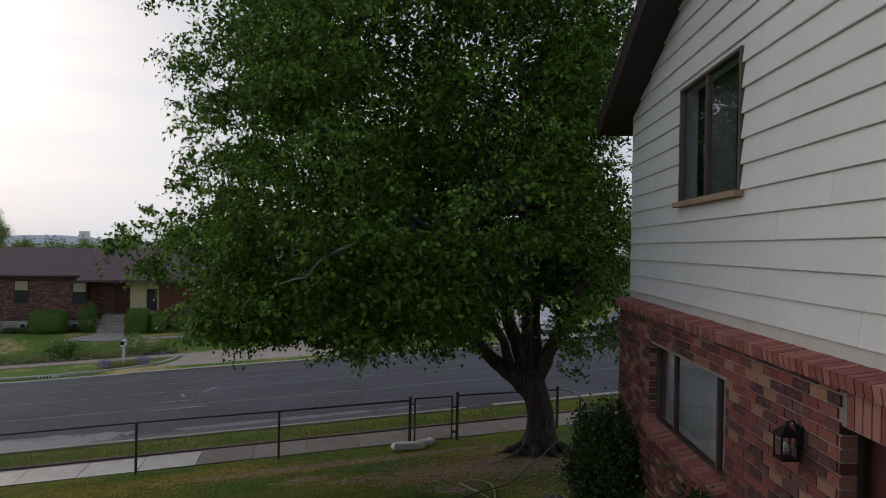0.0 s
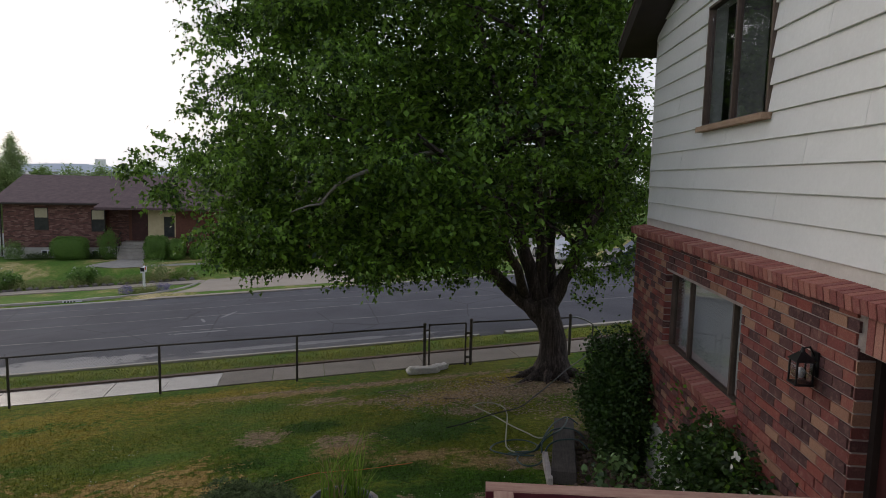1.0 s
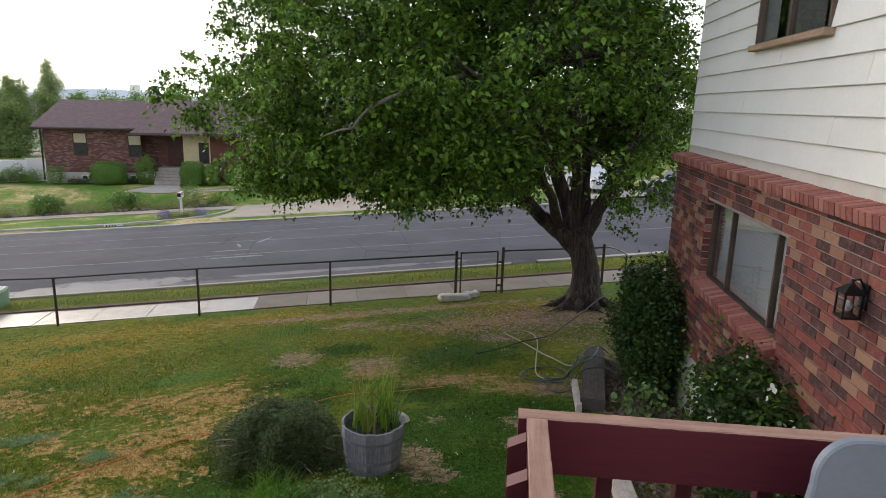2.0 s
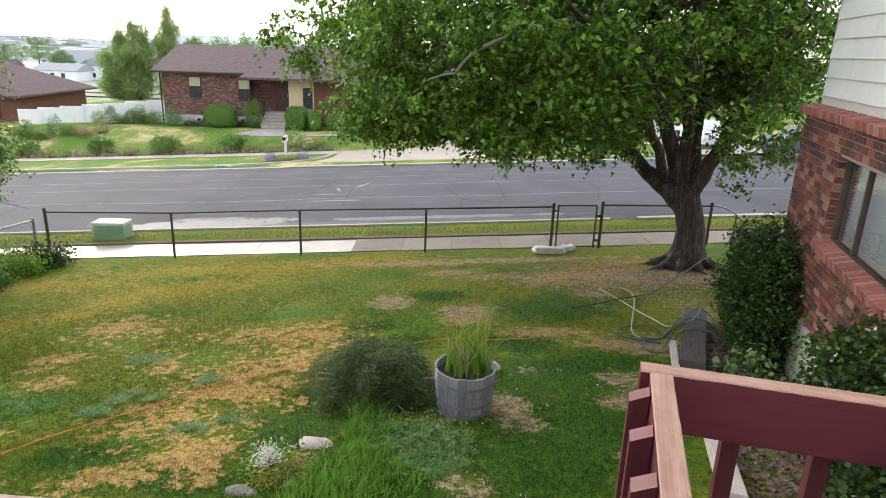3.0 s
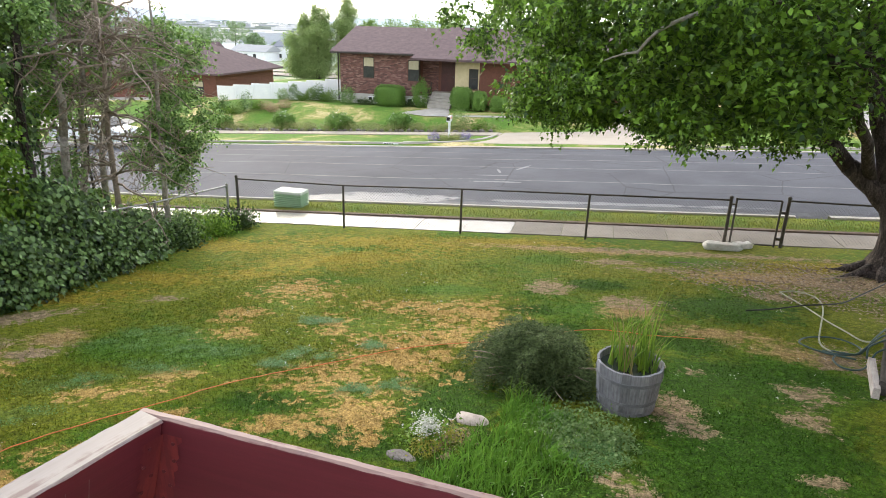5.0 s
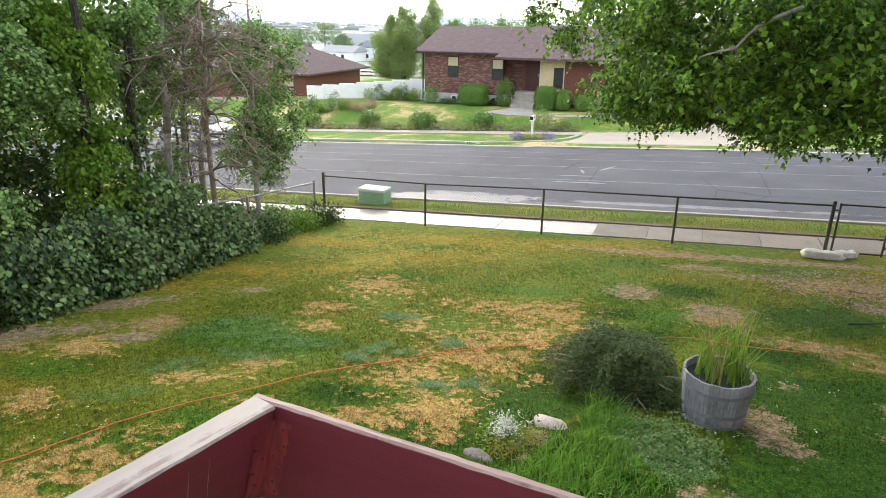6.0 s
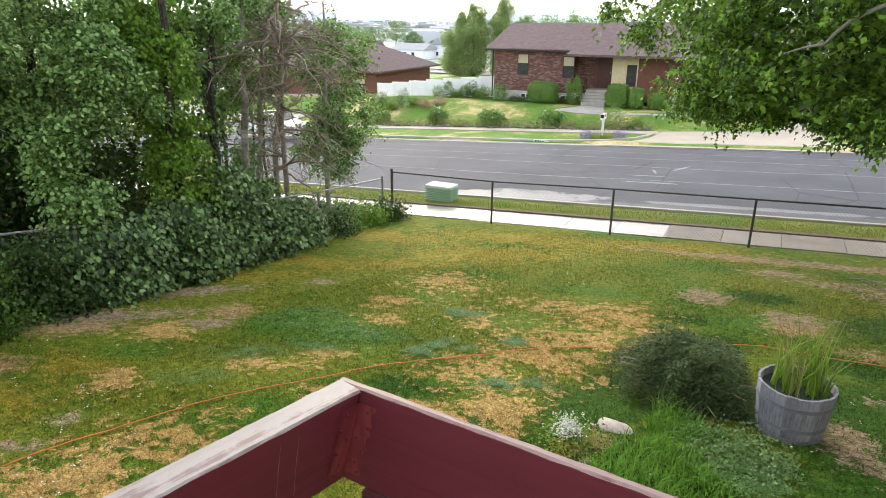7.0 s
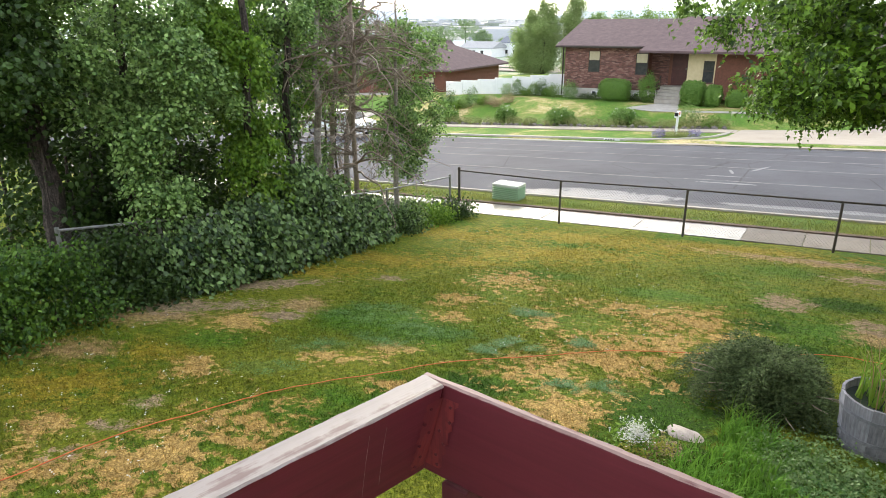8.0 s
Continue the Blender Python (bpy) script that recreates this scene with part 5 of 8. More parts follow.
def crown_points(count, inner, outer, seed):
    r2 = random.Random(seed)
    out = []
    while len(out) < count:
        z, a = r2.uniform(2.5, 13.0), r2.uniform(0, 2 * math.pi)
        edge = crown_edge(z) * (1 + 0.17 * noise.noise(Vector((math.cos(a) * 1.7, math.sin(a) * 1.7, z * 0.55))))
        f = math.sqrt(r2.uniform(inner**2, outer**2))
        x, y = -2.45 + math.cos(a) * edge * f, -0.5 + math.sin(a) * edge * f * 0.95
        if math.cos(a) > 0 and x > 0:
            x *= 0.92
        wx, wy = x + TX, y + TY
        if wx > 1.5 and wy < 10.4:
            continue
        if z < 2.8 and x > -4.6:
            continue
        if z < 3.1 and -1.2 < x < 1.0 and y < 1.8:
            continue
        if 3.0 < z < 9.0 and -1.7 < x < 1.7 and y < 0.6 and r2.random() < 0.72:
            continue
        hole = noise.noise(Vector((wx * 0.55, wy * 0.55, z * 0.6)) + Vector((3, 1, 8)))
        if hole < (-0.24 if z < 6.5 else -0.16):
            continue
        out.append((x, y, z + 0.2 * noise.noise(Vector((x, y, 4)))))
    return out


r3 = random.Random(23)


def bough_tips(centres, count, wide, flat):
    """Leaf clusters round each bough's end, flat on top and hanging at the rim."""
    out = []
    for x, y, z in centres:
        size = r3.uniform(0.7, 1.3)
        for _ in range(max(3, int(count * size))):
            a, d = r3.uniform(0, 2 * math.pi), wide * size * math.sqrt(r3.random())
            out.append((x + math.cos(a) * d, y + math.sin(a) * d, z + r3.gauss(0, flat) - 0.5 * d * d))
    return out


c1 = bough_tips(crown_points(370, 0.62, 1.0, 21), 6, 0.5, 0.1)
fringe = []
for k in range(64):  # the low fringe over the lawn
    x = r3.uniform(-6.9, -1.3)
    y = r3.uniform(-3.6, -0.4) * (1 - 0.55 * abs(x + 3.2) / 3.8)
    fringe.append((x, y, 2.5 + 0.3 * noise.noise(Vector((x * 0.9, y * 0.9, 2))) + r3.uniform(0, 0.6)))
c1 += bough_tips(fringe, 6, 0.42, 0.12)
c1 += bough_tips([(r3.uniform(0.2, 1.9), r3.uniform(0.7, 2.2), r3.uniform(3.6, 9.6)) for k in range(50)], 6, 0.45, 0.12)
c1 += bough_tips([(r3.uniform(0.4, 1.3), r3.uniform(-0.9, 1.2), r3.uniform(2.1, 4.8)) for k in range(20)], 5, 0.4, 0.12)  # the low side towards the house
p, az = sprays(rng, c1, 6, 11, 0.36, 0.5)
keep = p[:, 2] > 2.3 + 0.2 * np.sin(2.1 * p[:, 0] + p[:, 1]) + 0.13 * np.sin(5.3 * p[:, 0] - 2 * p[:, 1])  # the hanging edge goes in scallops
keep |= p[:, 0] > 0.3
by_limb = (p[:, 0] > -4.5) & (p[:, 0] < -3.25) & (p[:, 1] < -4.2) & (np.abs(p[:, 2] - np.interp(p[:, 0], (-4.4, -3.95, -3.72, -3.39), (3.75, 3.88, 4.16, 4.33))) < 0.17)
keep &= ~by_limb
p, az = p[keep], az[keep]
new("crown", leaves_mesh("crown", p, rng.uniform(0.054, 0.097, len(p)), FINGER, M_MAPLE, rng, droop=0.95, spread=0.75, az=az)).parent = maple
c2 = crown_points(2900, 0.1, 0.82, 22) + [(r3.uniform(-3.5, 1.9), r3.uniform(0.9, 3.6), r3.uniform(3.0, 9.8)) for k in range(560)] + [(r3.uniform(0.2, 1.9), r3.uniform(1.2, 3.0), r3.uniform(3.6, 10.5)) for k in range(260)]
p, az = sprays(rng, c2, 5, 9, 0.7, 0.4)
p = p[p[:, 2] > 2.9]
ob = new("inner_crown", leaves_mesh("inner_crown", p, rng.uniform(0.11, 0.155, len(p)), SMALL, M_MAPLE, rng, droop=0.4, spread=1.0))
ob.parent = maple


def leafy(name, base, label, category, blobs, leaf, mat, size, per, seed, stems=None, stem_mat=None, droop=0.3, spread=1.0, group="", rad=0.26, spray=None, face=None):
    """A shrub or tree from clumps (x, y, z, rx, ry, rz, count) round its base, with optional stems."""
    g = np.random.default_rng(seed)
    t = thing(name, Matrix.Translation(base), label, category, group)
    pts = []
    for x, y, z, rx, ry, rz, count in blobs:
        d = g.normal(0, 1, (count, 3))
        d /= np.linalg.norm(d, axis=1)[:, None]
        f = g.uniform(0.55, 1.0, count) ** 0.6 * (1 + 0.18 * np.sin(d[:, 0] * 5 + d[:, 2] * 7 + seed))
        pts.append(d * f[:, None] * (rx, ry, rz) + (x, y, z))
    c = np.concatenate(pts)
    c = c[c[:, 2] > 0.02]
    if spray:
        p, az = sprays(g, c, *spray)
    else:
        p, az = np.repeat(c, per, 0) + g.normal(0, rad * 0.5, (len(c) * per, 3)), None
    if face is not None:
        az = np.full(len(p), face)
    p[:, 2] = np.maximum(p[:, 2], 0.02)
    new("foliage", leaves_mesh("foliage", p, g.uniform(size * 0.7, size * 1.3, len(p)), leaf, mat, g, droop, spread, az)).parent = t
    if stems:
        r2 = random.Random(seed)
        for pts2, r0, r1 in stems:
            bm = bmesh.new()
            for a, b in zip(pts2, pts2[1:]):
                f = pts2.index(a) / max(1, len(pts2) - 1)
                limb(bm, a, b, r0 + (r1 - r0) * f, r0 + (r1 - r0) * (f + 1 / max(1, len(pts2) - 1)), r2, 0, 5, 0.05, 8)
            part("trunk" if len(stems) == 1 else "stem", bm, stem_mat or M_BARK, t, smooth_faces=True)
    return t


# boxy hedge and the looser bush by the brick wall
leafy("boxwood_hedge", (2.27, 8.25, lawn_z(2.1, 8.1) - 0.05), "dense dark green boxwood against the brick wall", "hedge",
      [(0, 0, 0.85, 0.38, 0.85, 0.9, 560), (-0.02, 0.55, 0.8, 0.36, 0.55, 0.85, 300), (0, -0.5, 0.75, 0.36, 0.5, 0.8, 300), (0, 0, 0.6, 0.28, 0.8, 0.6, 200)], OVAL, M_SHRUB, 0.044, 18, 31, rad=0.13,
      stems=[([(0.1, 0, 0), (0.0, 0, 0.8)], 0.04, 0.02), ([(0.1, 0.4, 0), (0.0, 0.5, 0.8)], 0.04, 0.02)])
leafy("rose_bush", (2.44, 4.95, lawn_z(2.3, 4.95) - 0.13), "loose dark bush with bright new shoots beside the window", "bush",
      [(-0.08, 0, 0.65, 0.34, 0.8, 0.62, 480), (-0.02, 0.35, 0.7, 0.3, 0.5, 0.5, 240), (-0.05, -0.7, 0.6, 0.36, 0.6, 0.55, 300)], OVAL, M_SHRUB, 0.047, 17, 32, rad=0.15,
      stems=[([(0.1, 0, 0), (0.0, 0, 0.6)], 0.03, 0.015), ([(0.1, -0.3, 0), (0.1, -0.5, 0.6)], 0.03, 0.015)])
leafy("fresh_shoots", (2.3, 5.0, lawn_z(2.3, 5.0) + 0.2), "bright green new shoots on the bush", "shoots", [(-0.1, 0.1, 0.6, 0.34, 0.9, 0.58, 46)], OVAL, M_FRESH, 0.042, 6, 33, rad=0.09)
leafy("spent_blooms", (2.3, 4.6, lawn_z(2.3, 4.6) + 0.2), "withered white blooms on the bush", "flowers", [(-0.1, 0, 0.55, 0.34, 0.6, 0.5, 20)], OVAL, M_PETAL, 0.042, 3, 34, rad=0.04)
leafy("broadleaf_plant", (1.95, 6.75, lawn_z(1.95, 6.75)), "broad-leaved green plant in the mulch bed", "plant", [(0, 0, 0.25, 0.24, 0.26, 0.3, 50)], OVAL, M_CREEPER, 0.09, 4, 35, droop=0.5, rad=0.1)

# ---- the yard's left side: aspens, dead tree, vines over the fence ----
YARDWARD = math.atan2(FN.x, -FN.y)  # heading of leaves that face the lawn


def by_fence(ds, dk, h):
    """An offset along the side fence, away from the lawn and up."""
    v = FD * ds + FN * dk
    return v.x, v.y, h


def tufts(seed, ds, dk, h, along, deep, high, count, size, gap=-0.12):
    """Many small leaf clumps over an uneven shell, with gaps between them."""
    r4 = random.Random(seed)
    out = []
    while len(out) < count:
        d = Vector((r4.gauss(0, 1), r4.gauss(0, 1), r4.gauss(0, 1))).normalized() * r4.uniform(0.45, 1.0) ** 0.5
        q = Vector(by_fence(ds + d.x * along, dk + d.y * deep, h + d.z * high))
        if noise.noise(q * 0.9 + Vector((seed, 0, 0))) < gap:
            continue
        u = size * r4.uniform(0.6, 1.3)
        out.append((q.x, q.y, q.z, u, u, u * 0.6, 7))
    return out


def aspen(s, k, high, seed, crown, label, bark=M_ASPENBARK, r=0.075, leaf=M_ASPEN, size=0.052, lean=(0, 0), spray=(4, 8, 0.3, 0.55)):
    b = side_point(s, k, -0.1)
    dx, dy = lean
    return leafy("aspen_tree", b, label, "tree", crown, ROUND, leaf, size, 22, seed, stems=[([(0, 0, 0), (dx * 0.2, dy * 0.2, high * 0.35), (dx * 0.7, dy * 0.7, high * 0.75), (dx, dy, high)], r, 0.02)], stem_mat=bark, group="aspens by the side fence", spray=spray, droop=0.7)


aspen(2.1, 0.45, 5.5, 41, tufts(1, -0.35, 0.1, 2.05, 0.85, 0.6, 0.75, 34, 0.26, -0.3) + tufts(2, -1.3, 0.1, 2.9, 1.2, 0.6, 0.75, 34, 0.25) + tufts(3, -0.9, 0.4, 4.2, 1.4, 0.9, 0.9, 40, 0.27, 0.0), "slender aspen with a pale trunk beside the fence corner", lean=(0.05, 0.15))
aspen(3.1, 1.3, 7.5, 42, tufts(4, -0.2, 0.2, 4.7, 1.2, 0.8, 1.1, 28, 0.26) + tufts(5, 0, 0, 1.5, 0.4, 0.3, 0.4, 4, 0.2), "tall aspen with a pale trunk and thin crown", lean=(0.9, 0.7))
aspen(4.6, 0.75, 7.5, 43, tufts(6, 0.3, 0.2, 4.9, 1.1, 0.8, 1.1, 28, 0.26) + tufts(7, -0.4, 0.2, 2.1, 0.5, 0.4, 0.3, 5, 0.2), "tall aspen with a peeling white trunk", r=0.1, lean=(0.3, 0.3))
aspen(3.7, 1.2, 7.0, 44, tufts(8, 0, 0.3, 4.2, 1.3, 0.9, 1.2, 30, 0.28), "grey-trunked aspen behind the fence", r=0.08, lean=(0.4, 0.6))
aspen(8.5, 1.4, 7.0, 45, tufts(9, 0.1, -1.1, 3.45, 1.5, 0.75, 0.85, 84, 0.29) + tufts(10, 0.0, -0.5, 4.8, 1.9, 1.1, 0.8, 60, 0.32) + tufts(11, 0.5, -1.5, 2.1, 0.45, 0.3, 0.75, 22, 0.22, -0.2), "leafy aspen with pale round leaves over the fence", bark=M_BARK, r=0.1, lean=(0.5, 0.2))
# these two take the dark hedge leaf, putting canopy shade into the colour
aspen(9.8, 1.6, 7.5, 46, tufts(12, 1.0, -1.0, 3.6, 1.0, 0.9, 0.85, 52, 0.3) + tufts(13, 0.8, -0.6, 4.8, 1.5, 1.2, 0.8, 44, 0.33) + tufts(14, 0.3, 0.3, 2.7, 0.9, 0.7, 0.4, 18, 0.26), "dark-trunked broad tree with leaves toned for shade", r=0.2, bark=M_BARK, leaf=M_SHRUB, size=0.06, lean=(0.2, 0.3))
aspen(11.9, 2.2, 7.5, 47, tufts(15, 0.3, -0.6, 4.1, 1.5, 1.3, 0.8, 44, 0.34) + tufts(16, 0.2, 0.0, 5.3, 1.6, 1.5, 0.9, 40, 0.36), "leaning tree with leaves darkened for shade", r=0.14, bark=M_BARK, leaf=M_SHRUB, size=0.06)
# ivy climbing two trunks, and bright vines hanging from another
for s, k, high, seed in ((5.4, 0.8, 5.2, 51), (6.0, 1.2, 4.8, 53)):
    leafy("ivy_clad_tree", side_point(s, k, -0.1), "trunk wrapped in green ivy", "tree", [(0, 0, high * f, 0.26, 0.26, high * 0.1, 34) for f in (0.5, 0.63, 0.76, 0.9)], OVAL, M_CREEPER, 0.1, 9, seed,
          stems=[([(0, 0, 0), (0.1, 0, high * 0.5), (0.2, 0.1, high + 1)], 0.1, 0.05)], rad=0.2, droop=0.9, face=YARDWARD)
leafy("hanging_vine", side_point(6.9, 0.3, -0.1), "bright green vines hanging from a trunk", "vine", tufts(17, 0, -0.1, 3.4, 0.5, 0.4, 1.0, 34, 0.22, -0.2) + tufts(18, 0.1, -0.25, 2.1, 0.4, 0.3, 0.7, 20, 0.18, -0.2) + tufts(19, -0.1, 0.1, 4.6, 0.8, 0.5, 0.6, 20, 0.24), OVAL, M_LIME, 0.072, 9, 52,
      stems=[([(0, 0, 0), (0.1, 0, 2.4), (0.2, 0.1, 5.6)], 0.1, 0.05)], rad=0.16, droop=0.8, spray=(4, 7, 0.26, 0.8))
# dead tree: bare grey branches
bare = thing("dead_tree", Matrix.Translation(side_point(3.7, 0.45, -0.1)), "dead tree with a tangle of bare grey twigs", "tree")
r2 = random.Random(61)
bm = bmesh.new()
trunk_pts = limb(bm, (0, 0, 0), (0.1, 0.1, 5.5), 0.07, 0.03, r2, 0, 8, 0.03, 8)
part("trunk", bm, M_TWIG, bare, smooth_faces=True)
for k in range(62):
    bm = bmesh.new()
    p = Vector((0.05, 0.05, r2.uniform(1.6, 5.4)))
    a = r2.uniform(0, 2 * math.pi)
    q = p + Vector((math.cos(a) * r2.uniform(0.9, 2.3), math.sin(a) * r2.uniform(0.9, 2.3), r2.uniform(-0.9, 0.6)))
    main = limb(bm, p, q, 0.026, 0.009, r2, 0.14, 8, 0.14, 5)
    for j in range(8):
        o = Vector(r2.choice(main[2:]))
        e = o + Vector((r2.uniform(-0.6, 0.6), r2.uniform(-0.6, 0.6), r2.uniform(-0.5, 0.5)))
        tw = limb(bm, o, e, 0.009, 0.004, r2, 0.03, 4, 0.15, 4)
        for i in range(3):
            o2 = Vector(r2.choice(tw[1:]))
            limb(bm, o2, o2 + Vector((r2.uniform(-0.3, 0.3), r2.uniform(-0.3, 0.3), r2.uniform(-0.3, 0.25))), 0.006, 0.003, r2, 0.02, 3, 0.1, 3)
    part("branch", bm, M_TWIG, bare, smooth_faces=True)
# vines and shrubs along the side fence
for k, (s, off, high, wide, mat, leaf, size, count, label) in enumerate((
        (0.3, -0.25, 0.24, 0.5, M_SHRUB, OVAL, 0.06, 130, "low dark shrub at the fence corner"),
        (0.9, 0.75, 0.26, 0.8, M_LIME, OVAL, 0.06, 200, "low green vines behind the side fence"), (2.2, 0.8, 0.34, 0.9, M_CREEPER, OVAL, 0.065, 240, "low green vines behind the side fence"), (3.5, 0.85, 0.5, 0.9, M_LIME, OVAL, 0.065, 240, "low green vines behind the side fence"), (4.6, 0.9, 0.7, 0.8, M_CREEPER, OVAL, 0.08, 280, "dark creeper behind the side fence"),
        (1.6, -0.1, 0.2, 0.9, M_LIME, OVAL, 0.06, 150, "low green vines over the side fence"), (2.9, -0.1, 0.3, 0.9, M_CREEPER, OVAL, 0.06, 170, "low green vines over the side fence"),
        (4.2, -0.1, 0.48, 0.9, M_CREEPER, OVAL, 0.09, 190, "dark creeper over the side fence"), (5.4, -0.15, 0.8, 0.9, M_CREEPER, OVAL, 0.086, 400, "broad-leaved creeper over the side fence"),
        (6.6, -0.25, 0.95, 0.9, M_CREEPER, OVAL, 0.088, 420, "broad-leaved creeper over the side fence"), (7.8, -0.4, 0.72, 0.95, M_CREEPER, OVAL, 0.086, 400, "broad-leaved creeper over the side fence"),
        (9.0, -0.45, 0.66, 0.95, M_CREEPER, OVAL, 0.09, 300, "dark creeper over the side fence"), (10.2, -0.5, 0.55, 0.95, M_SHRUB, OVAL, 0.055, 330, "dark creeper over the side fence"),
        (11.35, -0.85, 0.5, 0.75, M_IVY, OVAL, 0.05, 420, "bright green shrub spilling onto the lawn"), (12.4, -1.25, 0.5, 0.8, M_IVY, OVAL, 0.05, 380, "bright green shrub spilling onto the lawn"), (13.8, -0.6, 0.5, 1.0, M_CREEPER, OVAL, 0.09, 160, "dark shrub at the lawn's edge"))):
    u = random.Random(500 + k)
    lumps = [(u.uniform(-0.35, 0.15), u.uniform(-wide, wide) * 0.6, high * u.uniform(0.3, 1.7) , u.uniform(0.18, 0.4), u.uniform(0.2, 0.5), high * u.uniform(0.16, 0.34), count // 7) for _ in range(9)]
    lumps += [(0.05, 0, high * 0.35, 0.45, wide, high * 0.35, count // 2)]
    g3 = random.Random(900 + k)
    vines = [([(g3.uniform(-0.1, 0.1), wide * f, 0), (g3.uniform(-0.2, 0.1), wide * f * 0.8, high * 0.8)], 0.014, 0.006) for f in (-0.6, 0.1, 0.7)]
    leafy("vine_shrub", side_point(s, off, -0.02), label, "shrub", lumps, leaf, mat, size, 11, 70 + k, rad=0.24, droop=0.8, spread=0.9, group="vines along the side fence", face=YARDWARD if size > 0.085 else None, stems=vines)
# M_SHRUB's dark leaves here stand in for shade behind the canopy
for k, (s, off, high, mat, count) in enumerate(((6.4, 2.5, 2.0, M_SHRUB, 230), (7.4, 2.5, 2.3, M_SHRUB, 300), (8.4, 2.6, 2.4, M_SHRUB, 300), (9.2, 2.3, 1.2, M_SHRUB, 130), (7.8, 1.6, 3.3, M_SHRUB, 240), (9.2, 2.0, 3.4, M_SHRUB, 240), (6.2, 2.0, 1.3, M_CREEPER, 90), (8.0, 3.6, 4.8, M_SHRUB, 200), (9.6, 4.0, 5.0, M_SHRUB, 170), (11.6, 4.4, 4.8, M_SHRUB, 200), (6.6, 3.4, 5.2, M_CREEPER, 180), (5.0, 3.0, 5.2, M_ASPEN, 150), (3.6, 2.6, 5.0, M_ASPEN, 130), (2.4, 2.4, 4.8, M_ASPEN, 80), (4.4, 1.9, 5.0, M_LIME, 90))):
    low = 0.6 if high < 4 else 0.78
    leafy("understorey_shrub", side_point(s, off, 0), "dim leafy shrub behind the side fence", "shrub", [(0, 0, high * low, 0.8 + 0.1 * high, 0.8 + 0.1 * high, high * (1.04 - low), count)], OVAL, mat, 0.07 if high > 5 else 0.1, 12, 90 + k, rad=0.28, droop=0.6, group="shrubs behind the side fence",
          stems=[([(0, 0, 0), (0.1, 0, high * 0.6)], 0.05, 0.02), ([(0.1, 0.2, 0), (0.0, 0.4, high * 0.6)], 0.04, 0.02)])


# ---- things in the yard ----
def barrel_tub(m):
    """Half barrel: staves, hoops, water."""
    tub = thing("barrel_planter", m, "weathered grey half-barrel planter with reeds", "planter")
    n = 22
    bm0 = bmesh.new()
    w = 2 * math.pi / n * 0.496
    rows = []
    for z, r in ((-0.08, 0.262), (0.15, 0.29), (0.3, 0.304), (0.43, 0.31)):
        rows.append([bm0.verts.new((rr * math.cos(a), rr * math.sin(a), z)) for rr, a in ((r, -w), (r, w), (r - 0.022, w), (r - 0.022, -w))])
    for a, b in zip(rows, rows[1:]):
        for k in range(4):
            bm0.faces.new((a[k], a[(k + 1) % 4], b[(k + 1) % 4], b[k]))
    bm0.faces.new(rows[0][::-1])
    bm0.faces.new(rows[-1])
    me = finish("stave", bm0, M_GREYWOOD)
    for k in range(n):
        piece("stave", me, tub, Matrix.Rotation(2 * math.pi * k / n, 4, "Z") @ Matrix.Translation((0, 0, 0.004 * math.sin(k * 2.3))))
    for z, r in ((-0.02, 0.2715), (0.09, 0.2845), (0.3, 0.307)):
        bm = bmesh.new()
        cyl(bm, (0, 0, z), (0, 0, z + 0.035), r, r + 0.004, 40, False)
        bmesh.ops.solidify(bm, geom=bm.faces, thickness=-0.003)
        part("hoop", bm, M_HOOP, tub, smooth_faces=False)
    part("water", cyl(bmesh.new(), (0, 0, 0.02), (0, 0, 0.36), 0.24, 0.283, 28), M_WATER, tub, "still water")
    return tub


tub_at = (-0.83, 5.75)
barrel_tub(Matrix.Translation((*tub_at, lawn_z(*tub_at) + 0.07)))


def blades(name, base, label, category, count, high, spread_r, mat, seed, lean=0.35, wide=0.012, kind=""):
    """A clump of long bent blades."""
    g = random.Random(seed)
    bm = bmesh.new()
    for k in range(count):
        a, r = g.uniform(0, 2 * math.pi), spread_r * math.sqrt(g.random())
        x, y = r * math.cos(a), r * math.sin(a)
        h = high * g.uniform(0.45, 1.0)
        la, ll = g.uniform(0, 2 * math.pi), lean * g.uniform(0.1, 1.0) * h
        w = wide * g.uniform(0.6, 1.2)
        sx, sy = -math.sin(la + 0.9) * w, math.cos(la + 0.9) * w
        prev = None
        for f in (0.0, 0.4, 0.75, 1.0):
            cx, cy, cz = x + math.cos(la) * ll * f * f, y + math.sin(la) * ll * f * f, h * (f - 0.22 * lean * f * f)
            t = 1 - f * 0.85
            row = [bm.verts.new((cx - sx * t, cy - sy * t, cz)), bm.verts.new((cx + sx * t, cy + sy * t, cz))]
            if prev:
                bm.faces.new((prev[0], prev[1], row[1], row[0]))
            prev = row
    t = thing(name, Matrix.Translation(base), label, category, kind=kind)
    part("foliage", bm, mat, t)
    return t


for k, (dx, dy, count, tall) in enumerate(((-0.15, 0.02, 22, 0.78), (-0.02, -0.08, 18, 0.62), (0.1, 0.06, 26, 0.84), (0.16, -0.04, 14, 0.6))):
    blades("reeds", (tub_at[0] + dx, tub_at[1] + dy, lawn_z(*tub_at) + 0.42), "clump of tall green reeds growing in the barrel", "plant", count, tall, 0.085, M_REED, 5 + 10 * k, 0.6, 0.0125)
blades("dry_reeds", (tub_at[0], tub_at[1], lawn_z(*tub_at) + 0.42), "dry tan reed stems among the green", "plant", 22, 0.85, 0.22, M_DRYSTEM, 6, 0.7, 0.006)
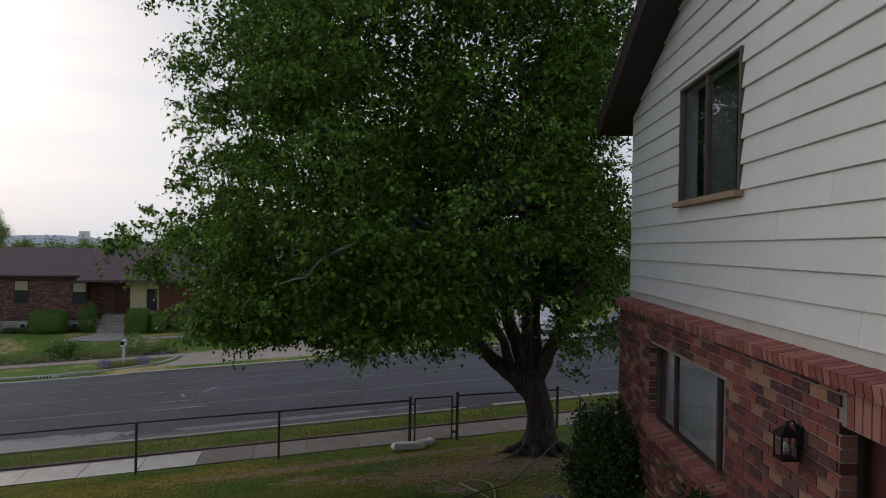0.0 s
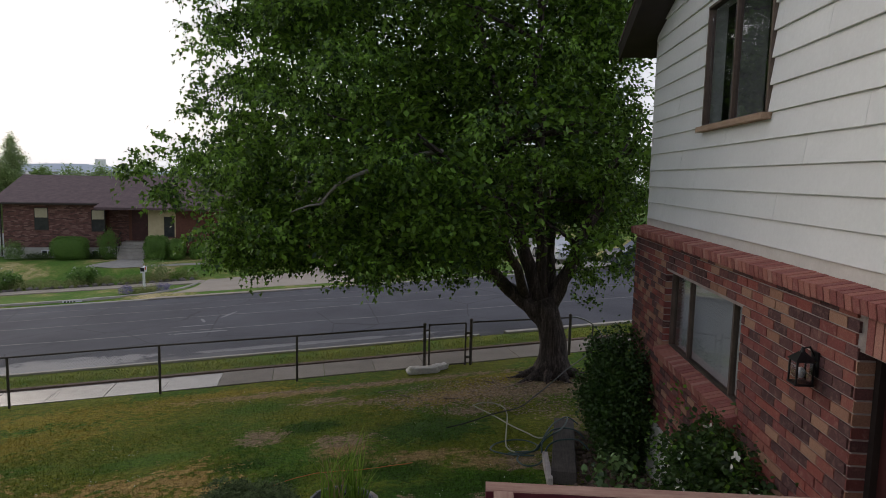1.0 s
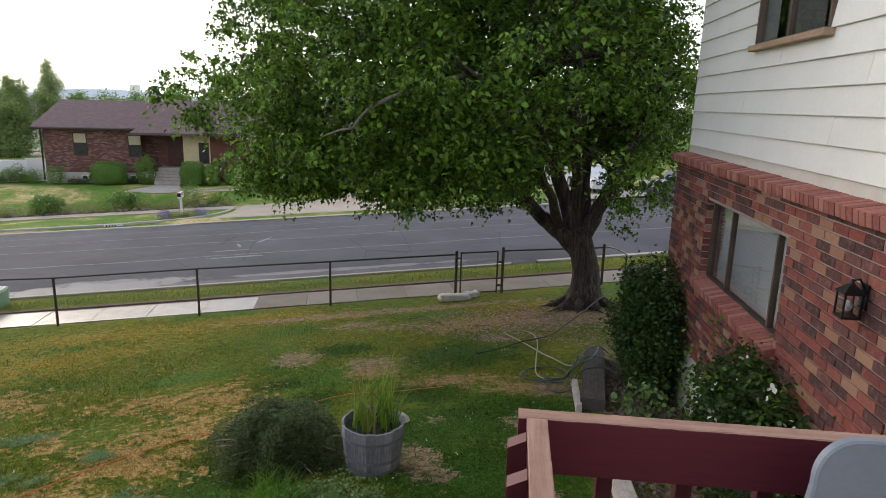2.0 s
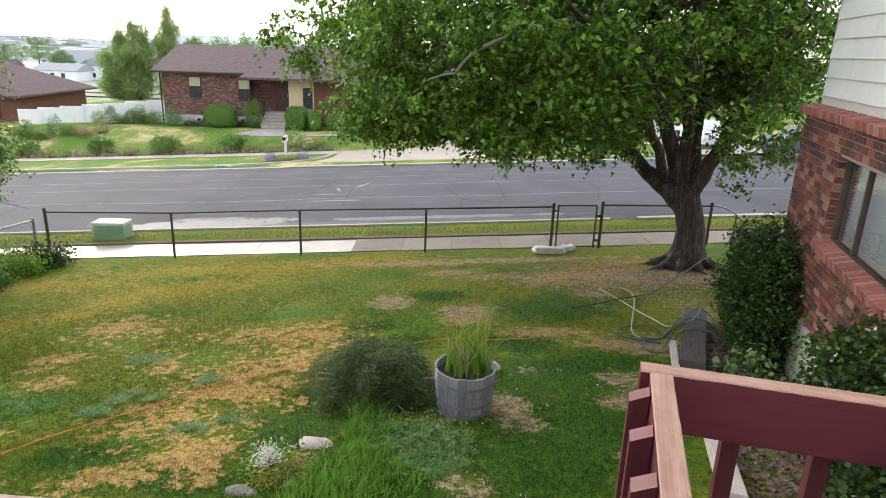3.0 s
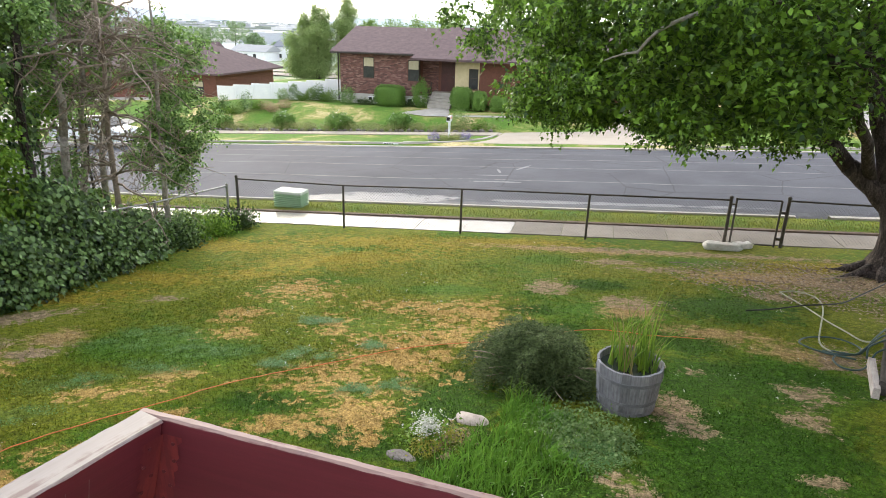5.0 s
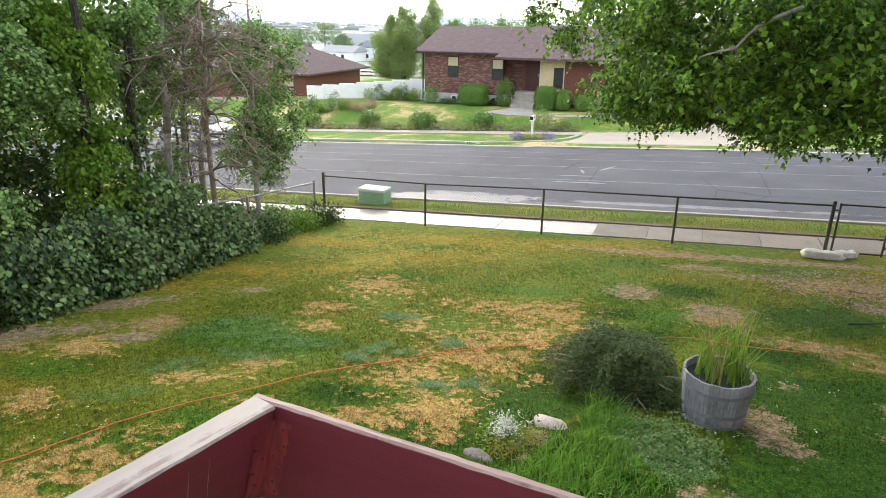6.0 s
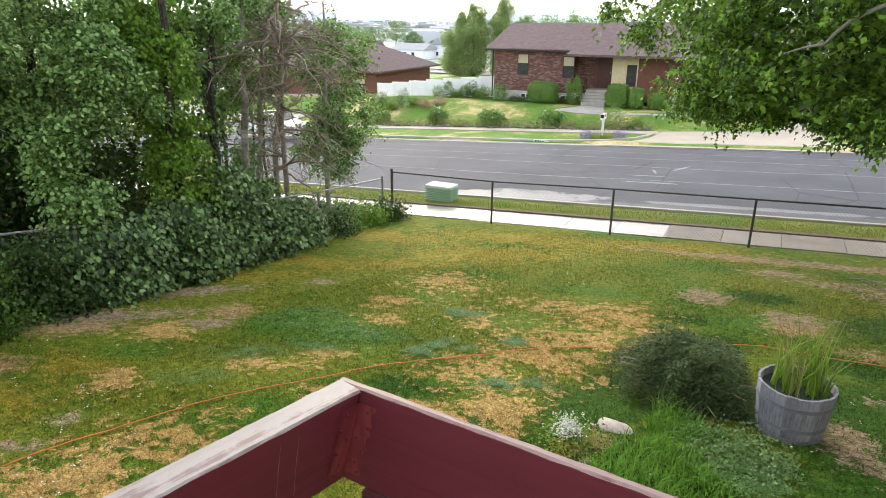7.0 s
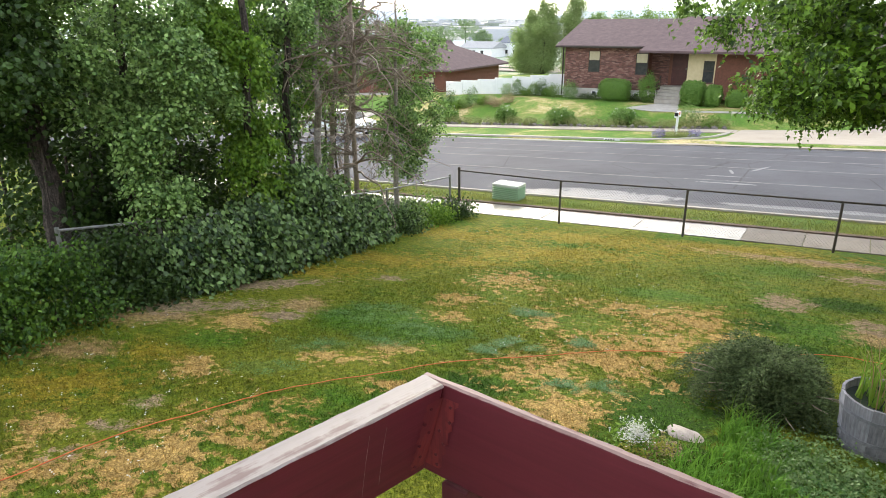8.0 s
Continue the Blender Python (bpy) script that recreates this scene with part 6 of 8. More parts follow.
blades("tall_reeds", (tub_at[0] + 0.1, tub_at[1] + 0.05, lawn_z(*tub_at) + 0.42), "a few taller reeds bending over the barrel's rim", "plant", 16, 1.12, 0.14, M_REED, 8, 0.75, 0.007)

# low juniper beside the barrel: arching sprays of fine needles
g = np.random.default_rng(81)
jun = thing("juniper_shrub", Matrix.Translation((-1.78, 5.85, lawn_z(-1.78, 5.85))), "low spreading dark juniper beside the barrel", "shrub")
needles, ways, inner = [], [], []
for k in range(230):  # arching branchlets, rising from the middle and hanging at their tips
    a = g.uniform(0, 2 * np.pi)
    reach = g.uniform(0.25, 0.72) * (1.0 if math.cos(a) < 0.3 else 0.86) * (0.8 if abs(math.sin(a)) > 0.7 else 1.0)
    top = g.uniform(0.26, 0.6) * (1.1 - 0.35 * reach)
    start = (g.normal(0, 0.1), g.normal(0, 0.1))
    bow = g.normal(0, 0.16)
    for f in np.linspace(0.2, 1.0, 16):
        x = start[0] + math.cos(a) * reach * f - math.sin(a) * bow * f * f
        y = start[1] + math.sin(a) * reach * f * 0.85 + math.cos(a) * bow * f * f
        z = 0.03 + top * math.sin(math.pi * (0.14 + 0.8 * f))
        for side_twig in (-1, 0, 1):
            w = a + side_twig * 0.8
            length = 0.12 * (1.15 - f) + 0.05
            for q in (0.25, 0.5, 0.75, 1.0):
                needles.append((x + math.cos(w) * length * q, y + math.sin(w) * length * q, z + 0.012 * (1 - q) - 0.02 * q * q))
                ways.append(w - np.pi / 2)
        if f < 0.8:
            inner.append((x * 0.9, y * 0.9, z * 0.75))
p = np.repeat(np.array(needles), 2, 0) + g.normal(0, 0.009, (len(needles) * 2, 3))
p[:, 2] = np.maximum(p[:, 2], 0.01)
new("foliage", leaves_mesh("foliage", p, g.uniform(0.02, 0.036, len(p)), [(0, 0, 0), (0.2, 0.4, 0.02), (0, 1, 0), (-0.18, 0.4, 0.02)], M_JUNIPER, g, -0.1, 0.8, az=np.repeat(np.array(ways), 2))).parent = jun
p = np.repeat(np.array(inner), 7, 0) + g.normal(0, 0.05, (len(inner) * 7, 3))
p[:, 2] = np.maximum(p[:, 2], 0.01)
new("inner_foliage", leaves_mesh("inner_foliage", p, g.uniform(0.03, 0.05, len(p)), SMALL, M_JUNIPER, g, 0.1, 1.0)).parent = jun
r2 = random.Random(82)
for k in range(26):
    bm = bmesh.new()
    a = r2.uniform(0, 2 * math.pi)
    limb(bm, (0.1 * math.cos(a), 0.1 * math.sin(a), 0), (0.7 * math.cos(a), 0.55 * math.sin(a), r2.uniform(0.12, 0.44)), 0.014, 0.004, r2, 0.16, 6, 0.1, 5)
    part("stem", bm, M_TWIG, jun, smooth_faces=True)

# tall weeds and meadow grass in front of the juniper
for k, (x, y, h, cnt, r, mat) in enumerate(((-1.38, 4.2, 0.26, 230, 0.4, M_WEED), (-1.25, 4.75, 0.17, 200, 0.36, M_WEED), (-1.55, 4.95, 0.34, 130, 0.22, M_WEED), (-1.05, 4.05, 0.14, 170, 0.36, M_WEED), (-1.4, 3.6, 0.26, 190, 0.4, M_WEED), (-1.75, 5.25, 0.5, 16, 0.12, M_REED))):
    blades("weed_clump", (x, y, lawn_z(x, y) - 0.01), "tall bright green grass clump beside the juniper", "weeds", cnt * 3, h * 0.8, r, mat, 100 + k, 0.85, 0.0105)


def stone(name, x, y, rx, ry, rz, mat, label, seed, dz=0.0, parent=None, category="rock"):
    bm = bmesh.new()
    bmesh.ops.create_icosphere(bm, subdivisions=3, radius=1)
    for v in bm.verts:
        f = 1 + 0.22 * noise.noise(v.co * 1.3 + Vector((seed, 0, 0))) + 0.07 * noise.noise(v.co * 4 + Vector((0, seed, 0)))
        v.co = Vector((v.co.x * rx, v.co.y * ry, v.co.z * rz)) * f
    return tagged(part(name, bm, mat, parent, smooth_faces=True, m=Matrix.Translation((x, y, lawn_z(x, y) + dz))), label, category)


stone("rock", -1.94, 4.68, 0.19, 0.12, 0.075, M_ROCK, "pale rounded rock at the edge of the weeds", 3, -0.025)
stone("rock", -0.98, 7.0, 0.3, 0.16, 0.14, M_ROCK, "pale broken stone behind the barrel", 5, 0.03)
stone("rock", -2.14, 3.78, 0.14, 0.07, 0.03, M_DARKROCK, "flat dull rock under the white flowers", 9)
g = np.random.default_rng(83)
fl = thing("white_flowers", Matrix.Translation((-2.12, 4.16, lawn_z(-2.12, 4.16))), "clump of small white flowers beside the rock", "flowers")
c = g.normal(0, 1, (150, 3)) * (0.065, 0.08, 0.03) + (0, 0, 0.14)
p = np.repeat(c, 5, 0) + g.normal(0, 0.01, (750, 3))
new("blossom", leaves_mesh("blossom", p, g.uniform(0.012, 0.02, len(p)), OVAL, M_PETAL, g, -0.2, 1.0)).parent = fl
c = g.normal(0, 1, (900, 3)) * (0.11, 0.13, 0.04) + (0, 0, 0.06)
c[:, 2] = np.maximum(c[:, 2], 0.01)
new("foliage", leaves_mesh("foliage", c, g.uniform(0.02, 0.045, len(c)), SMALL, M_LIME, g, 0, 1.2)).parent = fl


leafy("stonecrop", (-2.02, 3.98, lawn_z(-2.02, 3.98)), "yellow-green stonecrop below the white flowers", "plant", [(0, 0, 0.04, 0.1, 0.14, 0.05, 60), (0.1, 0.25, 0.04, 0.1, 0.1, 0.04, 40)], SMALL, leaf_material("stonecrop_leaf", (0.2, 0.2, 0.02), (0.42, 0.38, 0.06)), 0.022, 8, 86, rad=0.05)
leafy("low_yarrow", (-0.95, 4.75, lawn_z(-0.95, 4.75)), "soft grey-green ground cover beside the weeds", "plant", [(0, 0, 0.02, 0.5, 0.55, 0.03, 520), (0, 0, 0.02, 0.3, 0.35, 0.03, 260)], FINGER, leaf_material("yarrow_leaf", (0.09, 0.17, 0.05), (0.22, 0.33, 0.12)), 0.03, 10, 87, rad=0.07)


def ground_line(name, pts, r, mat, label, category, wave=0.0, seed=1, lift=0.0):
    """A cord or hose laid on the lawn through plan points."""
    g = random.Random(seed)
    fine = []
    for i in range(len(pts) - 1):
        p0, p1, p2, p3 = (Vector(pts[max(i - 1, 0)]), Vector(pts[i]), Vector(pts[i + 1]), Vector(pts[min(i + 2, len(pts) - 1)]))
        steps = max(3, int((p2 - p1).length / 0.12))
        for k in range(steps):
            t = k / steps
            q = 0.5 * ((2 * p1) + (p2 - p0) * t + (2 * p0 - 5 * p1 + 4 * p2 - p3) * t * t + (3 * p1 - p0 - 3 * p2 + p3) * t**3)
            fine.append(q)
    fine.append(Vector(pts[-1]))
    line = []
    for q in fine:
        x, y = q.x + g.uniform(-wave, wave), q.y + g.uniform(-wave, wave)
        line.append((x, y, lawn_z(x, y) + r + 0.025 + lift + (q.z if len(q) > 2 else 0)))
    bm = bmesh.new()
    tube(bm, line, r, 7)
    return tagged(part(name, bm, mat, smooth_faces=True), label, category)


ground_line("extension_cord", [(-0.4, 8.35), (-1.1, 8.15), (-1.8, 8.0), (-2.6, 7.05), (-3.5, 6.14), (-4.0, 5.2), (-4.47, 4.29), (-4.62, 3.6), (-4.85, 2.57), (-4.82, 1.7), (-4.74, 0.95), (-4.47, 0.19), (-4.1, -1.0)], 0.0052, M_CORD, "orange extension cord lying across the lawn", "cord", 0.012)
ground_line("faded_hose", [(0.38, 11.51), (0.57, 11.68), (0.81, 11.56), (0.95, 11.22), (0.98, 10.67), (0.92, 9.64), (0.89, 9.07), (0.92, 8.76), (1.02, 8.59)], 0.011, M_PALEHOSE, "faded pale garden hose curled on the grass", "hose")
ground_line("faded_hose", [(0.39, 11.5), (0.49, 11.27), (0.67, 10.9), (0.86, 10.45), (1.03, 10.01), (1.23, 9.59), (1.35, 9.31), (1.46, 9.28), (1.57, 9.5)], 0.011, M_PALEHOSE, "faded pale garden hose running to the timber", "hose")
ground_line("black_hose", [(-0.03, 10.08, 0), (0.31, 10.35, 0), (0.72, 10.7, 0.03), (0.97, 10.85, 0.04), (1.26, 11.17, 0.03), (1.5, 11.55, 0.1), (1.78, 12.0, 0.18), (2.3, 13.0, 0.3), (2.85, 14.0, 0.4), (3.3, 15.0, 0.6)], 0.011, M_BLACKHOSE, "black hose slung towards the fence", "hose")
for pts, lift in (([(1.25, 8.41), (0.97, 8.49), (0.78, 8.62), (0.66, 8.82), (0.76, 9.09), (1.0, 9.23), (1.2, 9.15), (1.33, 8.9), (1.26, 8.63), (1.08, 8.52), (0.91, 8.59)], 0.0),
                  ([(1.04, 8.44), (1.01, 8.26), (1.08, 8.02), (1.22, 7.99), (1.34, 8.2), (1.42, 8.4, 0.12), (1.55, 8.5, 0.17), (1.72, 8.55, 0.17), (1.86, 8.5, 0.16), (1.98, 8.4, 0.05)], 0.0),
                  ([(1.0, 8.59), (1.15, 8.56), (1.31, 8.64), (1.43, 8.9, 0.12), (1.58, 9.3, 0.17), (1.74, 9.6, 0.17), (1.88, 9.75, 0.16), (2.03, 9.7, 0.05)], 0.015),
                  ([(1.06, 8.62), (1.25, 8.6), (1.38, 8.75, 0.1), (1.52, 9.0, 0.17), (1.6, 9.1, 0.17), (1.74, 9.15, 0.17), (1.9, 9.05, 0.15), (2.02, 8.95, 0.04)], 0.0),
                  ([(1.86, 9.7, 0.17), (1.8, 9.4, 0.17), (1.66, 9.0, 0.17), (1.5, 8.75, 0.17), (1.38, 8.7, 0.08), (1.36, 8.5, 0)], 0.012)):
    ground_line("green_hose", [p if len(p) == 3 else (*p, 0.0) for p in pts], 0.0115, M_HOSE, "dark green garden hose in loose coils", "hose", 0.0, 3, lift)

# timber edging and mulch bed
def timber(a, b, wide, high, mat, label, seed, dz=0.0):
    a, b = Vector((*a, lawn_z(*a) + dz)), Vector((*b, lawn_z(*b) + dz))
    d = b - a
    bm = boxed(-wide / 2, 0, 0, wide / 2, d.length, high, 0.012)
    g = random.Random(seed)
    for v in bm.verts:
        v.co += Vector((g.uniform(-1, 1), g.uniform(-1, 1), g.uniform(-1, 1))) * 0.006
    m = Matrix.Translation(a) @ d.to_track_quat("Y", "Z").to_matrix().to_4x4()
    return tagged(part("timber", bm, mat, m=m), label, "timber")


timber((1.5, 7.3), (1.83, 9.85), 0.3, 0.16, M_TIE, "dark weathered timber edging the bed", 1)
timber((1.33, 7.2), (1.38, 8.3), 0.07, 0.12, M_PALE_Y, "grey split board beside the timber", 2)
timber((1.45, 4.3), (1.5, 6.2), 0.16, 0.12, M_PALE_Y, "grey weathered timber by the bush", 3)
g = np.random.default_rng(84)
verts = np.stack([g.uniform(1.62, 2.54, 3200), g.uniform(4.0, 9.6, 3200)], 1)
p = np.array([(x, y, lawn_z(x, y) + 0.015) for x, y in verts])
ob = new("mulch", leaves_mesh("mulch", p, g.uniform(0.03, 0.07, len(p)), [(0, 0, 0), (0.35, 0.1, 0.1), (0.4, 0.7, 0.15), (0.1, 1, 0), (-0.3, 0.7, 0.12), (-0.35, 0.2, 0.05)], mottled("mulch_chip", (0.05, 0.03, 0.022), (0.24, 0.17, 0.13), 30, 0.95, 0.4, 80), g, 0.0, 0.5))
tagged(ob, "brown bark mulch and chips in the bed", "mulch", kind="stuff")

# pale sacks at the gate
def sack(x, y, l, w, h, deg, seed):
    bm = bmesh.new()
    bmesh.ops.create_cube(bm, size=2)
    bmesh.ops.subdivide_edges(bm, edges=bm.edges, cuts=5, use_grid_fill=True)
    for v in bm.verts:
        p = v.co.copy()
        q = p.normalized() * 0.45 + p * 0.62
        f = 1 + 0.16 * noise.noise(p * 1.6 + Vector((seed, 0, 0)))
        v.co = Vector((q.x * l / 2, q.y * w / 2, q.z * h / 2 + h * 0.42)) * f
    m = Matrix.Translation((x, y, lawn_z(x, y) - 0.01)) @ Matrix.Rotation(radians(deg), 4, "Z")
    return tagged(part("sack", bm, M_SACK, smooth_faces=True, m=m), "crumpled pale sack lying by the gate", "sack")


sk = at_street(-0.1, -0.4)
sack(sk.x, sk.y, 0.72, 0.26, 0.17, 12, 2)
sk = at_street(0.35, -0.2)
sack(sk.x, sk.y, 0.4, 0.22, 0.15, 40, 5)
# fallen sticks on the bare ground
for k, (x, y, l, deg) in enumerate(((-1.1, 12.6, 0.9, -20), (-0.2, 12.2, 0.7, 5), (1.0, 12.9, 0.8, 40), (0.6, 13.6, 0.5, -30), (-1.6, 12.9, 0.35, 30), (1.4, 11.6, 0.5, 60))):
    bm = bmesh.new()
    limb(bm, (0, 0, 0.015), (l, 0, 0.02), 0.014, 0.006, random.Random(k), 0.0, 5, 0.06, 5)
    tagged(part("stick", bm, M_TWIG, m=Matrix.Translation((x, y, lawn_z(x, y) + 0.015)) @ Matrix.Rotation(radians(deg), 4, "Z")), "dry fallen stick on the bare ground", "stick", "sticks under the maple")


# green utility cabinet on the verge
def utility_box(U, N):
    box_t = thing("utility_box", Matrix.Translation(at_street(U, N, ground_z(U, N))) @ Matrix.Rotation(TURN, 4, "Z"), "pale green ribbed utility box with a paler lid", "utility box")
    part("body", boxed(-0.405, -0.245, -0.1, 0.405, 0.245, 0.4, 0.02), M_UTIL, box_t)
    part("lid", boxed(-0.44, -0.28, 0.4, 0.44, 0.28, 0.49, 0.035), M_UTILTOP, box_t, "paler rounded lid")
    me = finish("rib", boxed(-0.435, -0.277, -0.017, 0.435, 0.277, 0.017, 0.008), M_UTIL)
    for k in range(7):
        piece("rib", me, box_t, Matrix.Translation((0, 0, 0.03 + 0.056 * k)))
    return box_t


utility_box(-11.65, 2.25)

# turf: blades, clover and daisies
g = np.random.default_rng(85)
n = 400000
x, y = g.uniform(-10.5, 2.4, n), 15.2 - 15.4 * np.sqrt(g.uniform(0, 1, n))
x, y = np.where(g.uniform(0, 1, n) < 0.5, x * 0.7 - 0.5, x), y
un = np.stack([(x - ORIGIN.x) * AU.x + (y - ORIGIN.y) * AU.y, (x - ORIGIN.x) * AN.x + (y - ORIGIN.y) * AN.y], 1)
inside = (un[:, 1] < -0.05) & (x > -12.2 + 0.3144 * (11.8 - y))
for cx, cy, rx, ry, deg in BARE:  # few blades on bare soil
    c0, s0 = math.cos(radians(deg)), math.sin(radians(deg))
    e2 = (((x - cx) * c0 + (y - cy) * s0) / rx) ** 2 + ((-(x - cx) * s0 + (y - cy) * c0) / ry) ** 2
    inside &= (e2 > g.uniform(0.5, 1.2, n)) | (g.uniform(0, 1, n) < 0.22)
x, y, un = x[inside], y[inside], un[inside]
d = np.minimum(18.0, -un[:, 1])
z = 0.09 + 0.057 * np.clip(un[:, 0], -45, 30) + 0.09 * d + 0.0045 * d * d
turf_c = np.stack([x, y, z], 1)
h = g.uniform(0.02, 0.05, len(x))
blade = [(-0.1, 0, 0), (0.1, 0, 0), (0.02, 1, 0)]
turf = new("turf", leaves_mesh("turf", turf_c, h, blade, M_BLADE, g, -0.5, 1.2))
lay_patches(turf.data, turf_c[:, 0], turf_c[:, 1], 3)
tagged(turf, "short mown grass blades of the lawn", "grass", kind="stuff")
pick = g.uniform(0, 1, len(x)) < 0.006
keep = pick & (g.uniform(0, 1, len(x)) < 0.35) & (np.sin(x * 1.3 + 2) + np.sin(y * 1.1) + np.sin((x + y) * 0.7) > 0.1)
fc = turf_c[keep] + (0, 0, 0.035)
fc = np.repeat(fc, 3, 0) + g.normal(0, 0.012, (len(fc) * 3, 3))
# grey-green clover mats lying close to the soil
mats = []
for cx, cy, rx, ry, deg in CLOVER:
    broad = rx >= 0.52 or cx < -5.3
    m = int((9000 if broad else 26000) * rx * ry) + (300 if broad else 900)
    rad_m, ang = np.sqrt(g.uniform(0, 1, m)), g.uniform(0, 2 * np.pi, m)
    rad_m = rad_m * (1 + 0.25 * np.sin(3 * ang + cx) + 0.12 * np.sin(7 * ang)) + g.normal(0, 0.3 if broad else 0.16, m)
    lx, ly, c0, s0 = rx * 0.8 * rad_m * np.cos(ang), ry * 0.8 * rad_m * np.sin(ang), math.cos(radians(deg)), math.sin(radians(deg))
    mx_, my_ = cx + lx * c0 - ly * s0, cy + lx * s0 + ly * c0
    mats.append(np.array([(a, b, lawn_z(a, b) + 0.012 + 0.022 * e) for a, b, e in zip(mx_, my_, g.uniform(0, 1, m)) if noise.noise(Vector((a * 4, b * 4, 2))) > (0.0 if broad else -0.25)]))
mats = np.concatenate(mats)
clover_mat = new("clover_mat", leaves_mesh("clover_mat", mats, g.uniform(0.009, 0.019, len(mats)), SMALL, leaf_material("clover_leaf", (0.045, 0.14, 0.032), (0.16, 0.31, 0.1), through_light=0.2), g, 0.1, 0.7))
tagged(clover_mat, "grey-green clover mats among the grass", "clover", kind="stuff")
# dry leaves and chips on the bare ground under the maple
m = 5200
ang, rad_m = g.uniform(0, 2 * np.pi, m), np.sqrt(g.uniform(0, 1, m))
lx, ly = 1.6 + 3.2 * rad_m * np.cos(ang), 12.4 + 1.6 * rad_m * np.sin(ang)
ok = (lx < 3.6) & (ly < 14.9 + 0.27 * lx)
lit = np.array([(a, b, lawn_z(a, b) + 0.022) for a, b in zip(lx[ok], ly[ok])])
litter = new("leaf_litter", leaves_mesh("leaf_litter", lit, g.uniform(0.02, 0.07, len(lit)), SMALL, leaf_material("dry_litter", (0.1, 0.07, 0.05), (0.42, 0.32, 0.22), back=(0.3, 0.2, 0.1), through_light=0.1), g, 0.0, 0.5))
tagged(litter, "dry leaves and chips under the maple", "litter", kind="stuff")
daisies = new("clover_flowers", leaves_mesh("clover_flowers", fc, g.uniform(0.01, 0.019, len(fc)), OVAL, M_PETAL, g, 0, 0.4))
tagged(daisies, "tiny white clover flowers in the lawn", "flowers", kind="stuff")
# turf of the verge
n = 26000
U, N = g.uniform(-24, 9, n), 2.12 + np.clip(g.normal(0, 0.42, n), -0.66, 0.72)
vz = 0.09 + 0.057 * U - 0.035 * N
vc = np.stack([ORIGIN.x + AU.x * U + AN.x * N, ORIGIN.y + AU.y * U + AN.y * N, vz], 1)
verge = new("verge_turf", leaves_mesh("verge_turf", vc, g.uniform(0.04, 0.09, n), blade, leaf_material("verge_blade", (0.12, 0.17, 0.018), (0.38, 0.35, 0.08), through_light=0.3), g, -1.1, 0.8))
tagged(verge, "green grass of the verge by the kerb", "grass", kind="stuff")

# ---- across the road ----
def street_m(U, N, z=None):
    return Matrix.Translation(at_street(U, N, ground_z(U, N) if z is None else z)) @ Matrix.Rotation(TURN, 4, "Z")


def gable_roof(parent, x0, x1, y0, y1, z, rise, mat, over=0.5, hip0=0.0, hip1=0.0, label=""):
    """A shingled roof, ridge along x, with optional hips."""
    bm = bmesh.new()
    ym = (y0 + y1) / 2
    e = [(x0 - over, y0 - over, z), (x1 + over, y0 - over, z), (x1 + over, y1 + over, z), (x0 - over, y1 + over, z)]
    r = [(x0 - over + hip0, ym, z + rise), (x1 + over - hip1, ym, z + rise)]
    v = [bm.verts.new(p) for p in e + r]
    v2 = [bm.verts.new((p[0], p[1], p[2] - 0.14)) for p in e]
    for f in ((0, 1, 5, 4), (2, 3, 4, 5)):
        bm.faces.new([v[i] for i in f])
    bm.faces.new((v[1], v[2], v[5]))
    bm.faces.new((v[3], v[0], v[4]))
    for i in range(4):
        bm.faces.new((v[i], v2[i], v2[(i + 1) % 4], v[(i + 1) % 4]))
    bm.faces.new(v2[::-1])
    bmesh.ops.recalc_face_normals(bm, faces=bm.faces)
    ob = part("roof", bm, mat, parent, label)
    return ob


def house_window(parent, x, y, z, w, h, blind=True):
    win = part("window", boxed(x, y - 0.03, z, x + w, y + 0.04, z + h), M_DARK, parent)
    part("pane", boxed(x + 0.05, y - 0.036, z + 0.05, x + w - 0.05, y - 0.031, z + h * 0.52), mottled_glass, win)
    part("pane", boxed(x + 0.05, y - 0.036, z + h * 0.56, x + w - 0.05, y - 0.031, z + h - 0.05), M_BLIND if blind else mottled_glass, win, "pale drawn blind" if blind else "")
    part("sill", boxed(x - 0.06, y - 0.08, z - 0.07, x + w + 0.06, y + 0.0, z - 0.005), M_FARBRICK, win)
    return win


mottled_glass = mottled("dark_pane", (0.03, 0.032, 0.035), (0.06, 0.062, 0.066), 3, 0.08, 0.0, 30)
M_SLATE = mottled("slate_roofing", (0.12, 0.14, 0.18), (0.18, 0.2, 0.25), 3, 0.8, 0.2, 40)
M_FARBRICK = brick_material("far_brick", True, FAR_TONES)


